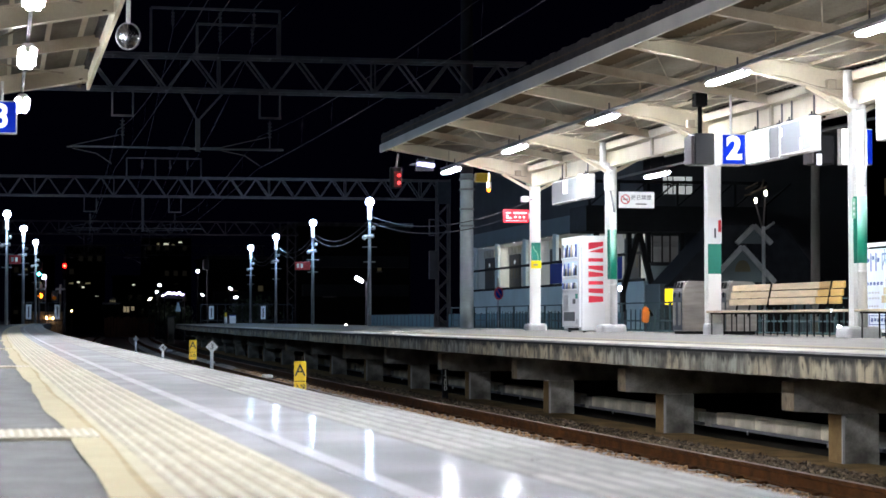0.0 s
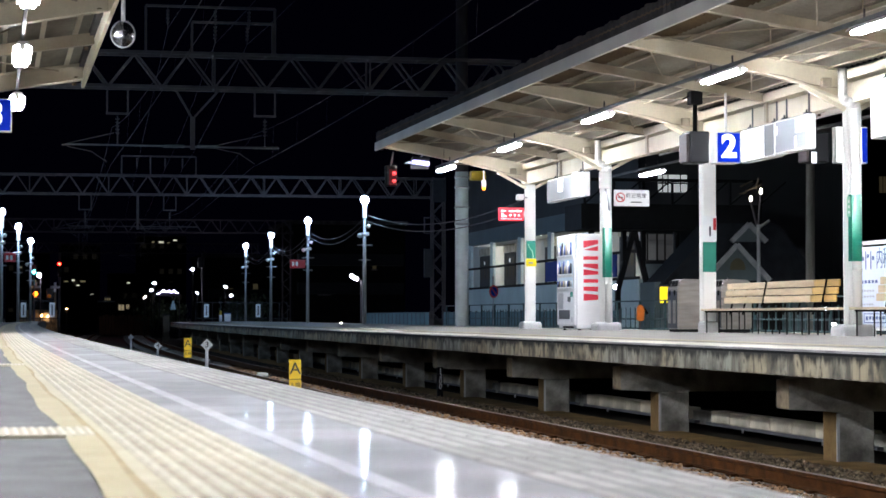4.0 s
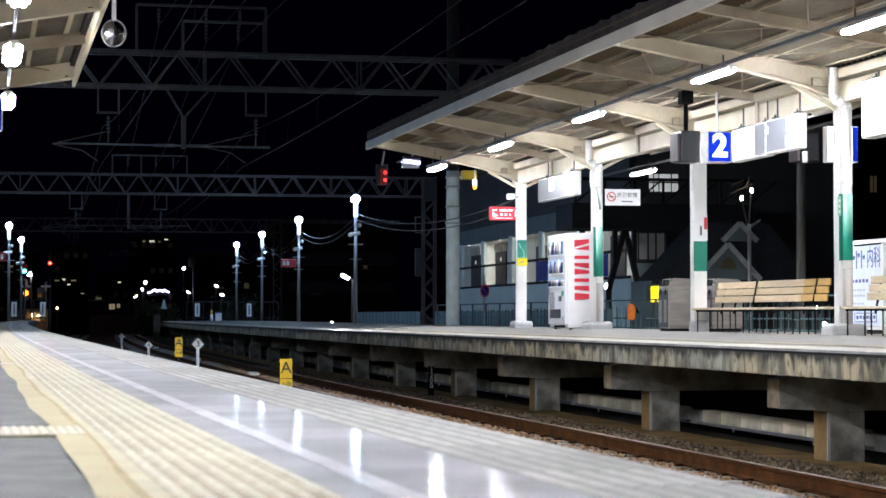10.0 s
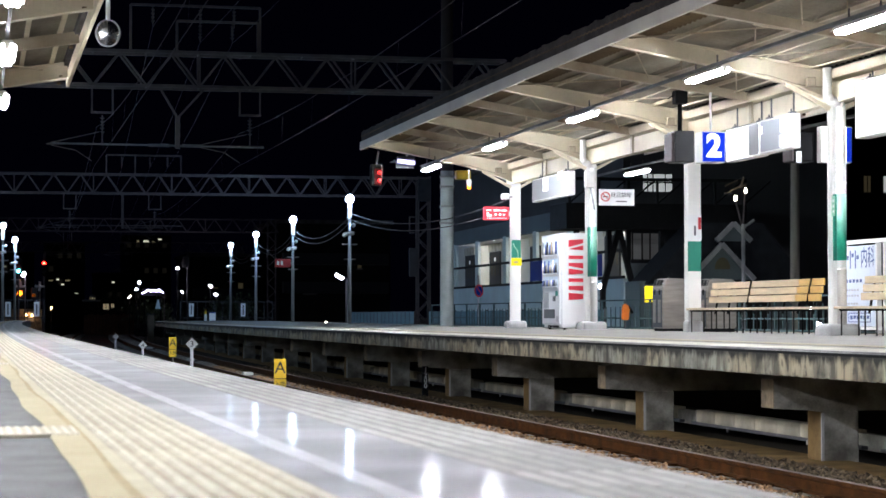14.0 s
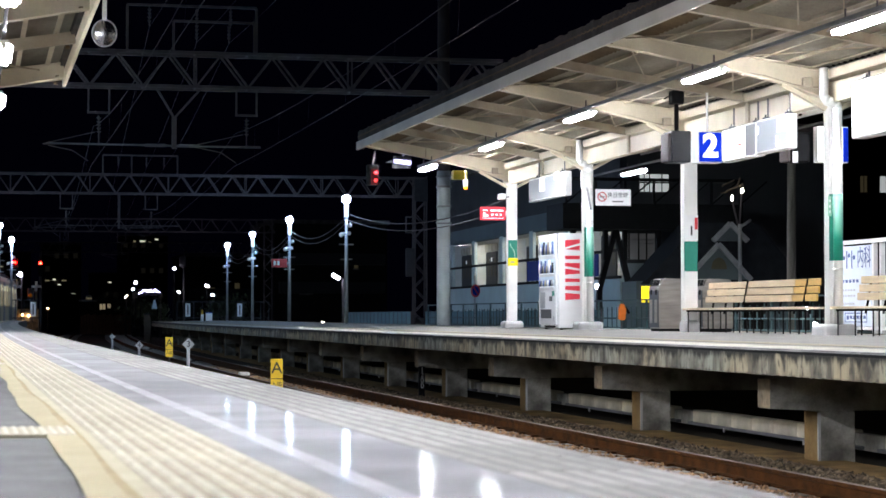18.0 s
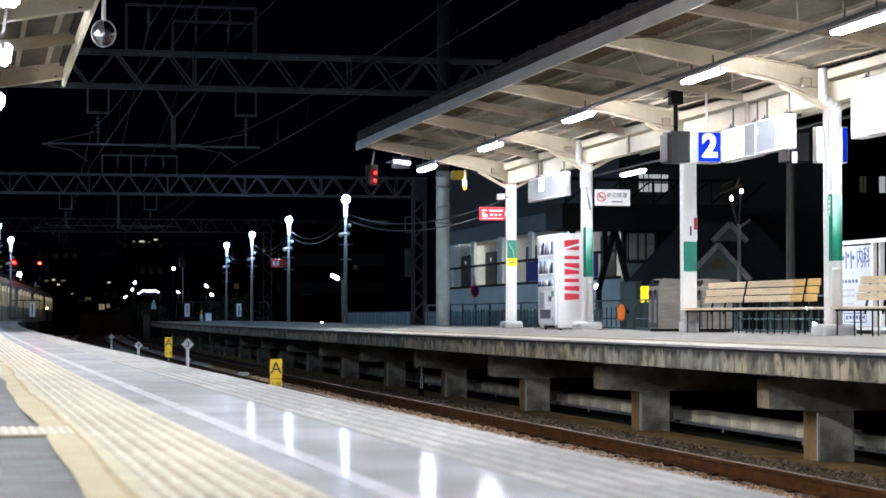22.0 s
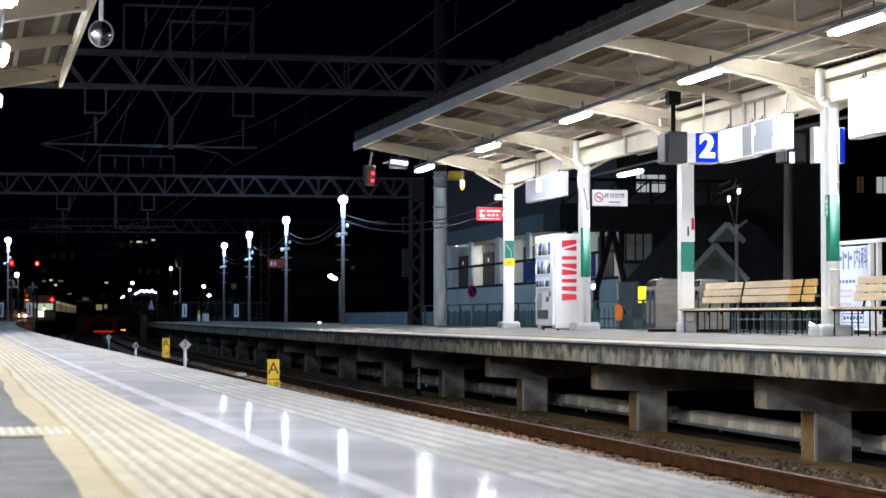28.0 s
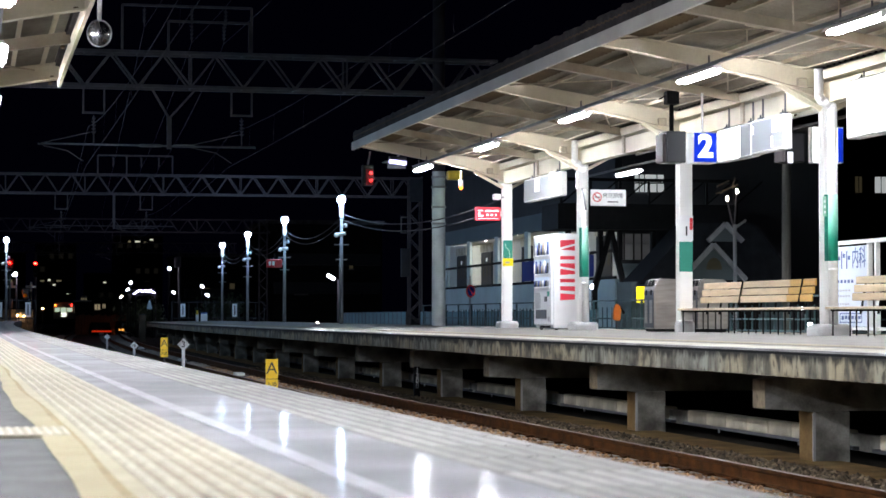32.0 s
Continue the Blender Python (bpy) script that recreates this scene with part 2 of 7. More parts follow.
M = {
    "terrazzo": waxed(material("terrazzo", (0.275, 0.275, 0.280), 0.9, spec=0.0, var=0.3, scale=2.2, fine=180, bump=0.006), 0.062, 0.072),
    "asphalt": material("platform_asphalt", (0.118, 0.118, 0.114), 0.85, spec=0.15, var=0.5, scale=7.0, fine=160, bump=0.5, stain=(0.07, 0.07, 0.066), stain_amount=0.9),
    "white_line": waxed(material("white_line", (0.345, 0.345, 0.35), 0.9, spec=0.0, var=0.18, scale=4, fine=160, bump=0.01), 0.05, 0.12),
    "tactile": material("tactile_yellow", (0.31, 0.275, 0.20), 0.85, spec=0.08, var=0.25, scale=14, fine=120, bump=0.1, stain=(0.21, 0.19, 0.145), stain_amount=0.8, per_piece=0.16),
    "tactile_pale": material("tactile_pale", (0.415, 0.38, 0.295), 0.8, spec=0.1, var=0.2, scale=11, fine=120, bump=0.1, per_piece=0.08),
    "ceramic": material("edge_ceramic", (0.275, 0.267, 0.248), 0.8, spec=0.08, var=0.2, scale=9, fine=120, bump=0.02, per_piece=0.2),
    "grout": material("grout", (0.15, 0.148, 0.14), 0.8, spec=0.08, var=0.2, scale=5, fine=120, bump=0.1),
    "concrete": dripped(streaked("stained_concrete", (0.36, 0.365, 0.30), (0.46, 0.395, 0.26), (0.06, 0.055, 0.043)), (0.035, 0.033, 0.028), -0.11, -0.35),
    "concrete_dark": material("shaded_concrete", (0.41, 0.40, 0.355), 0.9, var=0.5, scale=2.6, fine=40, bump=0.45, stain=(0.05, 0.045, 0.038), stain_amount=0.85),
    "concrete_pale": material("pale_concrete", (0.46, 0.46, 0.45), 0.85, var=0.25, scale=2, fine=50, bump=0.3),
    "rust_post": streaked("rust_streaked_concrete", (0.30, 0.235, 0.15), (0.30, 0.20, 0.105), (0.07, 0.055, 0.035)),
    "ballast": mixed_stones(material("ballast_stone", (0.20, 0.15, 0.095), 0.9, spec=0.3, var=0.7, scale=18, fine=60, bump=0.5), 0.3, 1.45),
    "ballast_rust": mixed_stones(material("rusty_ballast", (0.33, 0.19, 0.092), 0.9, var=0.5, scale=14, fine=60, bump=0.5), 0.25, 1.3),
    "rail_rust": material("rusty_rail", (0.068, 0.027, 0.008), 0.9, spec=0.06, var=0.55, scale=5, fine=80, bump=0.3),
    "rail_head": material("worn_rail_head", (0.15, 0.11, 0.09), 0.6, spec=0.1, var=0.2, scale=6, fine=60, bump=0.05),
    "sleeper": material("concrete_sleeper", (0.22, 0.20, 0.18), 0.9, var=0.35, scale=4, fine=60, bump=0.3),
    "cream": material("cream_paint", (0.79, 0.725, 0.565), 0.55, spec=0.3, var=0.16, scale=0.9, fine=30, bump=0.06, stain=(0.34, 0.25, 0.14), stain_amount=0.45),
    "white_paint": material("white_paint", (0.86, 0.86, 0.84), 0.42, var=0.06, scale=1.5, fine=40, bump=0.05, stain=(0.7, 0.68, 0.6), stain_amount=0.4),
    "roof_sheet": material("roof_sheet", (0.37, 0.345, 0.285), 0.7, spec=0.2, var=0.35, scale=0.7, fine=25, bump=0.1, stretch=(2, 0.6, 1), stain=(0.09, 0.06, 0.036), stain_amount=0.8),
    "roof_dark": material("roof_outside", (0.075, 0.066, 0.064), 0.85, spec=0.1, var=0.6, scale=2.2, fine=30, bump=0.3, stain=(0.03, 0.027, 0.026), stain_amount=0.8),
    "green": material("green_band", (0.005, 0.17, 0.115), 0.6, var=0.2, scale=3, fine=50, bump=0.04, stain=(0.012, 0.22, 0.155), stain_amount=0.8),
    "green_pale": material("pale_green_band", (0.34, 0.60, 0.44), 0.45, var=0.2, scale=2.5, fine=50, bump=0.04),
    "yellow": material("sign_yellow", (0.80, 0.52, 0.03), 0.45, var=0.1, scale=6, fine=60, bump=0.03),
    "black": material("black_paint", (0.01, 0.01, 0.011), 0.75, spec=0.1, var=0.3, scale=5, fine=60, bump=0.05),
    "dark_grey": material("dark_grey_case", (0.022, 0.024, 0.03), 0.4, var=0.2, scale=4, fine=60, bump=0.05),
    "galv": material("galvanised_steel", (0.38, 0.39, 0.40), 0.5, metal=0.5, var=0.25, scale=4, fine=60, bump=0.08),
    "galv_dark": material("weathered_steel", (0.088, 0.075, 0.080), 0.75, spec=0.3, var=0.35, scale=3, fine=50, bump=0.1),
    "pole_conc": material("pole_concrete", (0.56, 0.62, 0.64), 0.85, var=0.2, scale=2, fine=50, bump=0.2),
    "steel": material("stainless_steel", (0.47, 0.43, 0.385), 0.30, metal=0.85, var=0.25, scale=2, fine=90, bump=0.05, stretch=(1, 1, 8)),
    "red": material("sign_red", (0.62, 0.02, 0.03), 0.4, var=0.12, scale=6, fine=60, bump=0.02),
    "vend_red": material("lettering_red", (0.75, 0.03, 0.06), 0.35, var=0.06, scale=6, fine=60, bump=0.0),
    "blue": material("sign_blue", (0.004, 0.03, 0.26), 0.6, spec=0.1, var=0.1, scale=6, fine=60, bump=0.02),
    "sign_white": material("sign_white", (0.82, 0.82, 0.82), 0.4, var=0.05, scale=4, fine=60, bump=0.02),
    "ink": material("sign_ink", (0.03, 0.03, 0.035), 0.5, var=0.1, scale=6, fine=60, bump=0.0),
    "ink_blue": material("blue_ink", (0.06, 0.10, 0.28), 0.5, var=0.1, scale=6, fine=60, bump=0.0),
    "wood": material("bench_slat_wood", (0.62, 0.49, 0.32), 0.5, var=0.2, scale=3, fine=40, bump=0.12, stretch=(6, 0.8, 6), per_piece=0.12),
    "wood_orange": material("newer_slat_wood", (0.58, 0.36, 0.10), 0.45, var=0.2, scale=3, fine=40, bump=0.1, stretch=(6, 0.8, 6), per_piece=0.1),
    "vend_white": material("vending_enamel", (0.80, 0.81, 0.82), 0.25, var=0.04, scale=2, fine=60, bump=0.0, coat=0.3),
    "chrome": material("convex_mirror", (0.34, 0.345, 0.37), 0.2, metal=1.0, var=0.35, scale=8, fine=60, bump=0.0),
    "wall_teal": material("plastered_wall", (0.56, 0.66, 0.66), 0.8, var=0.15, scale=0.8, fine=20, bump=0.1),
    "wall_white": material("corridor_wall", (0.66, 0.65, 0.60), 0.8, var=0.1, scale=0.8, fine=20, bump=0.05),
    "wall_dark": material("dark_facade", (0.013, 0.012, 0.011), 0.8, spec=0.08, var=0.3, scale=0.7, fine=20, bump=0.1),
    "fence_teal": material("teal_fence", (0.065, 0.175, 0.21), 0.6, var=0.2, scale=1.5, fine=30, bump=0.08, per_piece=0.2),
    "ground": material("ground", (0.07, 0.065, 0.055), 0.95, var=0.5, scale=0.7, fine=12, bump=0.5),
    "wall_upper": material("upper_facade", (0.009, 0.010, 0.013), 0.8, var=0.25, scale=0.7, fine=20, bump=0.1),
    "ad_white": material("advert_panel", (0.66, 0.72, 0.82), 0.5, spec=0.3, var=0.05, scale=3, fine=50, bump=0.0),
    "earth": material("dirt_and_warm_face", (0.27, 0.175, 0.075), 0.9, spec=0.1, var=0.5, scale=2.5, fine=50, bump=0.4),
    "leaf": material("dark_foliage", (0.04, 0.055, 0.025), 0.7, var=0.5, scale=4, fine=30, bump=0.1),
    "pole_wood": material("weathered_pole", (0.19, 0.18, 0.16), 0.85, spec=0.1, var=0.4, scale=1.5, fine=40, bump=0.2, stretch=(3, 3, 0.3)),
    "rust_fines": material("rusty_fines", (0.25, 0.15, 0.08), 0.95, spec=0.05, var=0.6, scale=9, fine=90, bump=0.6),
    "bark": material("bark", (0.09, 0.07, 0.05), 0.9, var=0.3, scale=5, fine=40, bump=0.4),
    "orange": material("orange_cloth", (0.80, 0.20, 0.02), 0.7, var=0.15, scale=8, fine=80, bump=0.1),
    "train_side": material("train_side_paint", (0.68, 0.59, 0.40), 0.4, var=0.12, scale=1.2, fine=20, bump=0.03),
    "train_roof": material("train_roof", (0.04, 0.042, 0.045), 0.9, spec=0.02, var=0.2, scale=1.2, fine=20, bump=0.1),
    "dark_glass": material("dark_glass", (0.015, 0.017, 0.02), 0.08, var=0.1, scale=2, fine=40, bump=0.0),
    "wire": material("wire", (0.065, 0.06, 0.065), 0.8, spec=0.15, var=0.2, scale=3, fine=50, bump=0.0),
    "tube": glow("fluorescent_tube", (0.95, 0.98, 1.08), TUBE_GLOW),
    "pole_lamp": glow("mercury_lamp", (0.45, 0.68, 1.05), POLE_GLOW),
    "lamp_neck": glow("lit_lamp_neck", (0.7, 0.85, 1.0), 1.6),
    "lit_board": glow("lit_sign_board", (0.93, 0.98, 1.0), 3.0),
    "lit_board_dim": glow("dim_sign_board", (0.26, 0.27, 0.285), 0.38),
    "info_face": glow("softly_lit_board", (0.23, 0.245, 0.27), 0.55),
    "lit_blue": glow("lit_blue_board", (0.002, 0.025, 0.46), 0.34),
    "lit_white": glow("lit_numeral", (0.9, 0.92, 0.95), 1.1),
    "lit_red_board": glow("lit_red_board", (0.85, 0.05, 0.07), 0.8),
    "red_lamp": glow("red_signal_lamp", (1.0, 0.0018, 0.001), 220.0),
    "red_beam": glow("red_signal_beam", (1.0, 0.0010, 0.0006), 900.0),
    "green_lamp": glow("green_signal_lamp", (0.10, 0.9, 0.85), 18.0),
    "amber_lamp": glow("amber_lamp", (1.0, 0.20, 0.012), 9.0),
    "street_lamp": glow("street_lamp_bulb", (0.80, 0.82, 1.0), 40.0),
    "warm_lamp": glow("warm_bulb", (1.0, 0.90, 0.70), 16.0),
    "window_warm": glow("lit_window_warm", (1.0, 0.82, 0.48), 0.13),
    "window_cool": glow("lit_window_cool", (0.40, 0.48, 0.56), 0.25),
    "train_window": glow("train_window_light", (0.50, 0.42, 0.26), 0.35),
    "train_display": glow("train_display", (0.9, 1.0, 0.92), 2.2),
    "margin": material("yellow_margin", (0.315, 0.28, 0.18), 0.85, spec=0.08, var=0.14, scale=7, fine=120, bump=0.1, stain=(0.25, 0.21, 0.12), stain_amount=0.6),
    "corridor_lamp": glow("corridor_ceiling_lamp", (1.0, 0.95, 0.85), 420.0),
    "window_dim": glow("dim_window", (0.22, 0.18, 0.10), 0.12),
    "far_window": glow("distant_window", (1.0, 0.97, 0.75), 0.6),
    "lamp_pink": glow("pinkish_street_lamp", (1.0, 0.75, 0.66), 14.0),
    "amber_dim": glow("amber_lamp_dim", (1.0, 0.3, 0.02), 0.05),
    "tail_amber": glow("orange_marker_lamp", (1.0, 0.22, 0.03), 9.0),
    "train_end_window": glow("train_end_window", (0.8, 1.0, 0.75), 0.55),
    "brake_lamp": glow("brake_lamp", (1.0, 0.05, 0.01), 0.35),
    "head_lamp": glow("indicator_lamp", (1.0, 0.4, 0.08), 1.6),
    "train_strip": glow("train_ceiling_light", (1.0, 0.88, 0.58), 0.42),
    "tail_red": glow("red_marker_lamp", (1.0, 0.03, 0.02), 9.0),
    "far_asphalt": material("far_platform_asphalt", (0.225, 0.215, 0.195), 0.8, spec=0.2, var=0.25, scale=2.0, fine=120, bump=0.3),
    "rust_sheet": material("rusty_sheet", (0.16, 0.06, 0.03), 0.8, var=0.5, scale=2.5, fine=30, bump=0.2, stretch=(3, 3, 0.5)),
    "flood": glow("flood_lamp_lens", (0.62, 0.58, 1.0), 2.6),
    "ballast_bed": material("ballast_bed", (0.035, 0.03, 0.024), 0.95, spec=0.1, var=0.6, scale=20, fine=70, bump=0.6),
    "seam": material("worn_seam", (0.275, 0.228, 0.13), 0.9, spec=0.08, var=0.3, scale=14, fine=120, bump=0.1),
    "beam_lamp": glow("car_head_lamp", (1.0, 0.3, 0.06), 3.5),
    "rail_teal": material("railing_teal", (0.035, 0.075, 0.078), 0.6, var=0.2, scale=2, fine=40, bump=0.05),
    "lip_shade": material("nosing_shade_dark", (0.02, 0.02, 0.022), 0.8, spec=0.1, var=0.4, scale=6, fine=60, bump=0.2),
    "yellow_lit": glow("lit_yellow_sign", (1.0, 0.75, 0.02), 1.4),
    "nosing": waxed(material("pale_nosing", (0.54, 0.51, 0.41), 0.8, spec=0.1, var=0.35, scale=1.5, fine=60, bump=0.02), 0.06, 0.15),
    "trough_cover": material("beige_trough_cover", (0.68, 0.63, 0.50), 0.85, var=0.3, scale=2.0, fine=50, bump=0.3, stain=(0.24, 0.21, 0.15), stain_amount=0.7, per_piece=0.18),
    "trough_steel": material("trough_steel", (0.12, 0.125, 0.14), 0.6, var=0.3, scale=2.0, fine=50, bump=0.1),
    "purlin": material("weathered_cream_paint", (0.56, 0.50, 0.38), 0.6, spec=0.3, var=0.2, scale=1.2, fine=30, bump=0.06, stain=(0.16, 0.09, 0.045), stain_amount=0.7),
    "roof_rust": material("rusted_roof_sheet", (0.16, 0.112, 0.062), 0.75, spec=0.2, var=0.4, scale=0.9, fine=25, bump=0.1, stretch=(1.5, 0.6, 1), stain=(0.035, 0.02, 0.011), stain_amount=0.95),
    "signal_face": glow("dim_red_face", (0.05, 0.002, 0.003), 0.5),
    "red_dot": glow("red_repeater_dot", (1.0, 0.03, 0.03), 1.6),
    "nosing_gloss": waxed(material("glossy_nosing", (0.58, 0.56, 0.55), 0.6, spec=0.3, var=0.4, scale=2, fine=60, bump=0.02), 0.4, 0.12),
    "hidden_fill": glow("hidden_fill_light", (0.88, 0.96, 1.0), 7500.0),
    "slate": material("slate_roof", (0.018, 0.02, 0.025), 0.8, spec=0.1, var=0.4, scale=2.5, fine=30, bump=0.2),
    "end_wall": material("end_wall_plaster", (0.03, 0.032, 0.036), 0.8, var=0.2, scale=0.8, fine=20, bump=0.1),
    "dim_pane": material("unlit_window_pane", (0.085, 0.075, 0.035), 0.3, var=0.2, scale=3, fine=40, bump=0.0),
    "grey_pane": glow("dim_grey_pane", (0.30, 0.30, 0.30), 0.10),
    "margin_pale": material("faded_margin", (0.345, 0.315, 0.225), 0.85, spec=0.08, var=0.2, scale=9, fine=120, bump=0.1, stain=(0.27, 0.24, 0.16), stain_amount=0.6),
    "window_faint": glow("faint_window", (0.05, 0.045, 0.035), 0.08),
    "white_window": glow("bright_white_window", (0.9, 0.95, 0.95), 0.4),
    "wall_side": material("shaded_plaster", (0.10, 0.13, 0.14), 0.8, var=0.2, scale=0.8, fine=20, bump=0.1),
    "pole_lamp_near": glow("mercury_lamp_near", (0.52, 0.74, 1.05), 500.0),
    "duct": material("grey_duct", (0.12, 0.122, 0.13), 0.6, spec=0.3, var=0.3, scale=3, fine=50, bump=0.05),
    "notice_yellow": material("bright_notice_yellow", (0.88, 0.70, 0.01), 0.5, spec=0.2, var=0.06, scale=6, fine=60, bump=0.0),
    "green_fade": faded("fading_green_band", (0.30, 0.60, 0.46), (0.004, 0.27, 0.17), 1.75, 1.3),
    "hut_lamp": glow("warm_hut_lamp", (1.0, 0.55, 0.22), 22.0),
    "fascia_paint": material("fascia_paint", (0.74, 0.70, 0.63), 0.5, spec=0.3, var=0.14, scale=0.8, fine=30, bump=0.06, stain=(0.45, 0.40, 0.33), stain_amount=0.5),
    "duct_dark": material("dark_steel_case", (0.04, 0.042, 0.05), 0.6, spec=0.3, var=0.3, scale=3, fine=50, bump=0.05),
    "bin_panel": material("dark_reflection_panel", (0.075, 0.08, 0.10), 0.3, metal=0.7, var=0.3, scale=3, fine=60, bump=0.02),
    "chrome_rim": material("bright_steel_rim", (0.8, 0.8, 0.82), 0.2, metal=0.9, var=0.1, scale=3, fine=60, bump=0.0),
    "plaster_mid": material("lit_plaster", (0.34, 0.39, 0.41), 0.8, var=0.2, scale=0.8, fine=20, bump=0.1),
    "grey_ink": material("grey_ink", (0.42, 0.43, 0.46), 0.5, var=0.1, scale=6, fine=60, bump=0.0),
    "shop_window": glow("warm_shop_window", (1.0, 0.80, 0.50), 0.2),
    "reflected_glow": glow("bluish_lamp_shade", (0.10, 0.17, 0.26), 0.5),
    "pole_top_dim": material("dimmed_pole_top", (0.045, 0.042, 0.05), 0.75, spec=0.2, var=0.3, scale=2, fine=50, bump=0.1),
    "hut_bulb": glow("warm_hut_bulb", (1.0, 0.55, 0.22), 90.0),
    "neon": glow("blue_white_neon", (0.62, 0.55, 1.0), 14.0),
}


# ---- building helpers ----
def box(bm, x0, x1, y0, y1, z0, z1):
    v = [bm.verts.new((x, y, z)) for z in (z0, z1) for y in (y0, y1) for x in (x0, x1)]
    for f in ((0, 2, 3, 1), (4, 5, 7, 6), (0, 1, 5, 4), (2, 6, 7, 3), (0, 4, 6, 2), (1, 3, 7, 5)):
        bm.faces.new([v[i] for i in f])
    return bm


def rbox(bm, x0, x1, y0, y1, z0, z1, r=0.02, n=2):
    t = bmesh.new()
    box(t, x0, x1, y0, y1, z0, z1)
    bmesh.ops.bevel(t, geom=t.edges[:], offset=r, segments=n, affect="EDGES", profile=0.5)
    me = bpy.data.meshes.new("t")
    t.to_mesh(me)
    t.free()
    bm.from_mesh(me)
    bpy.data.meshes.remove(me)
    return bm


def rod(bm, p, q, r, n=8, r2=None, cap=True):
    p, q = Vector(p), Vector(q)
    d = (q - p).normalized()
    a = d.orthogonal().normalized()
    b = d.cross(a)
    r2 = r if r2 is None else r2
    A = [bm.verts.new(p + (a * math.cos(i * math.tau / n) + b * math.sin(i * math.tau / n)) * r) for i in range(n)]
    B = [bm.verts.new(q + (a * math.cos(i * math.tau / n) + b * math.sin(i * math.tau / n)) * r2) for i in range(n)]
    for i in range(n):
        f = bm.faces.new((A[i], A[(i + 1) % n], B[(i + 1) % n], B[i]))
        f.smooth = n > 6
    if cap:
        bm.faces.new(A[::-1])
        bm.faces.new(B)
    return bm


def beam(bm, p, q, w, h, up=(0, 0, 1)):
    """A square bar from p to q, w wide and h deep."""
    p, q = Vector(p), Vector(q)
    d = (q - p).normalized()
    side = d.cross(Vector(up)).normalized() * w / 2
    top = side.cross(d).normalized() * h / 2
    v = [bm.verts.new(e + side * i + top * j) for e in (p, q) for i, j in ((-1, -1), (1, -1), (1, 1), (-1, 1))]
    for f in ((3, 2, 1, 0), (4, 5, 6, 7), (0, 1, 5, 4), (1, 2, 6, 5), (2, 3, 7, 6), (3, 0, 4, 7)):
        bm.faces.new([v[i] for i in f])
    return bm


def ball(bm, c, r, sub=2, sq=(1, 1, 1)):
    m = Matrix.Translation(c) @ Matrix.Diagonal((r * sq[0], r * sq[1], r * sq[2], 1))
    res = bmesh.ops.create_icosphere(bm, subdivisions=sub, radius=1, matrix=m)
    for v in res["verts"]:
        for f in v.link_faces:
            f.smooth = True
    return bm


def sweep(bm, profile, stations):
    """A bar of the given cross-section (u, z) that follows the bend."""
    rings = []
    for s in stations:
        rings.append([bm.verts.new(C(u, s, z)) for u, z in profile])
    n = len(profile)
    for a, b in zip(rings, rings[1:]):
        for i in range(n):
            bm.faces.new((a[i], a[(i + 1) % n], b[(i + 1) % n], b[i]))
    bm.faces.new(rings[0][::-1])
    bm.faces.new(rings[-1])
    return bm


def tube(bm, pts, r, n=6):
    """One unbroken round bar or cable through a run of points."""
    rings = []
    for i, p in enumerate(pts):
        d = (Vector(pts[min(i + 1, len(pts) - 1)]) - Vector(pts[max(i - 1, 0)])).normalized()
        a = d.cross(Vector((0, 0, 1)) if abs(d.z) < 0.9 else Vector((1, 0, 0))).normalized()
        b = d.cross(a)
        rings.append([bm.verts.new(Vector(p) + r * (a * math.cos(k * math.tau / n) + b * math.sin(k * math.tau / n))) for k in range(n)])
    for p, q in zip(rings, rings[1:]):
        for k in range(n):
            bm.faces.new((p[k], p[(k + 1) % n], q[(k + 1) % n], q[k]))
    bm.faces.new(rings[0][::-1])
    bm.faces.new(rings[-1])
    return bm


def steps(a, b, d):
    n = max(1, math.ceil((b - a) / d))
    return [a + (b - a) * i / n for i in range(n + 1)]


def mesh(name, bm, mat):
    bmesh.ops.recalc_face_normals(bm, faces=bm.faces[:])
    me = bpy.data.meshes.new(name)
    bm.to_mesh(me)
    bm.free()
    me.materials.append(M[mat])
    return me


def part(name, bm, mat, parent, label="", m=None):
    me = bm if isinstance(bm, bpy.types.Mesh) else mesh(name, bm, mat)
    ob = new(name, me)
    ob.parent = parent
    if m is not None:
        ob.matrix_basis = m
    if label:
        ob["label"] = label
    return ob


def thing(name, label, category, m=None, group="", kind=""):
    ob = new(name)
    ob.empty_display_size = 0.2
    if m is not None:
        ob.matrix_basis = m
    return tagged(ob, label, category, group, kind)


def single(name, bm, mat, label, category, m=None, group="", kind=""):
    ob = new(name, bm if isinstance(bm, bpy.types.Mesh) else mesh(name, bm, mat))
    if m is not None:
        ob.matrix_basis = m
    return tagged(ob, label, category, group, kind)


def letters(text, size, mat, parent, m, name="lettering", depth=0.002, bold=0.0):
    """Letters as flat meshes: local x along the line, local y up the letter."""
    cu = bpy.data.curves.new(name, "FONT")
    cu.body, cu.size, cu.extrude, cu.align_x, cu.align_y = text, size, depth, "CENTER", "CENTER"
    cu.offset = size * bold
    tmp = bpy.data.objects.new(name, cu)
    me = bpy.data.meshes.new_from_object(tmp)
    bpy.data.objects.remove(tmp)
    me.materials.clear()
    me.materials.append(M[mat])
    return part(name, me, mat, parent, "", m)


NEW = bmesh.new
FACE = Matrix.Rotation(radians(90), 4, "X")      # stands a flat drawing up, towards the camera

# =====================  SETTING  =====================
def setting(name, bm, mat, label, category):
    return single(name, bm, mat, label, category, kind="structure")


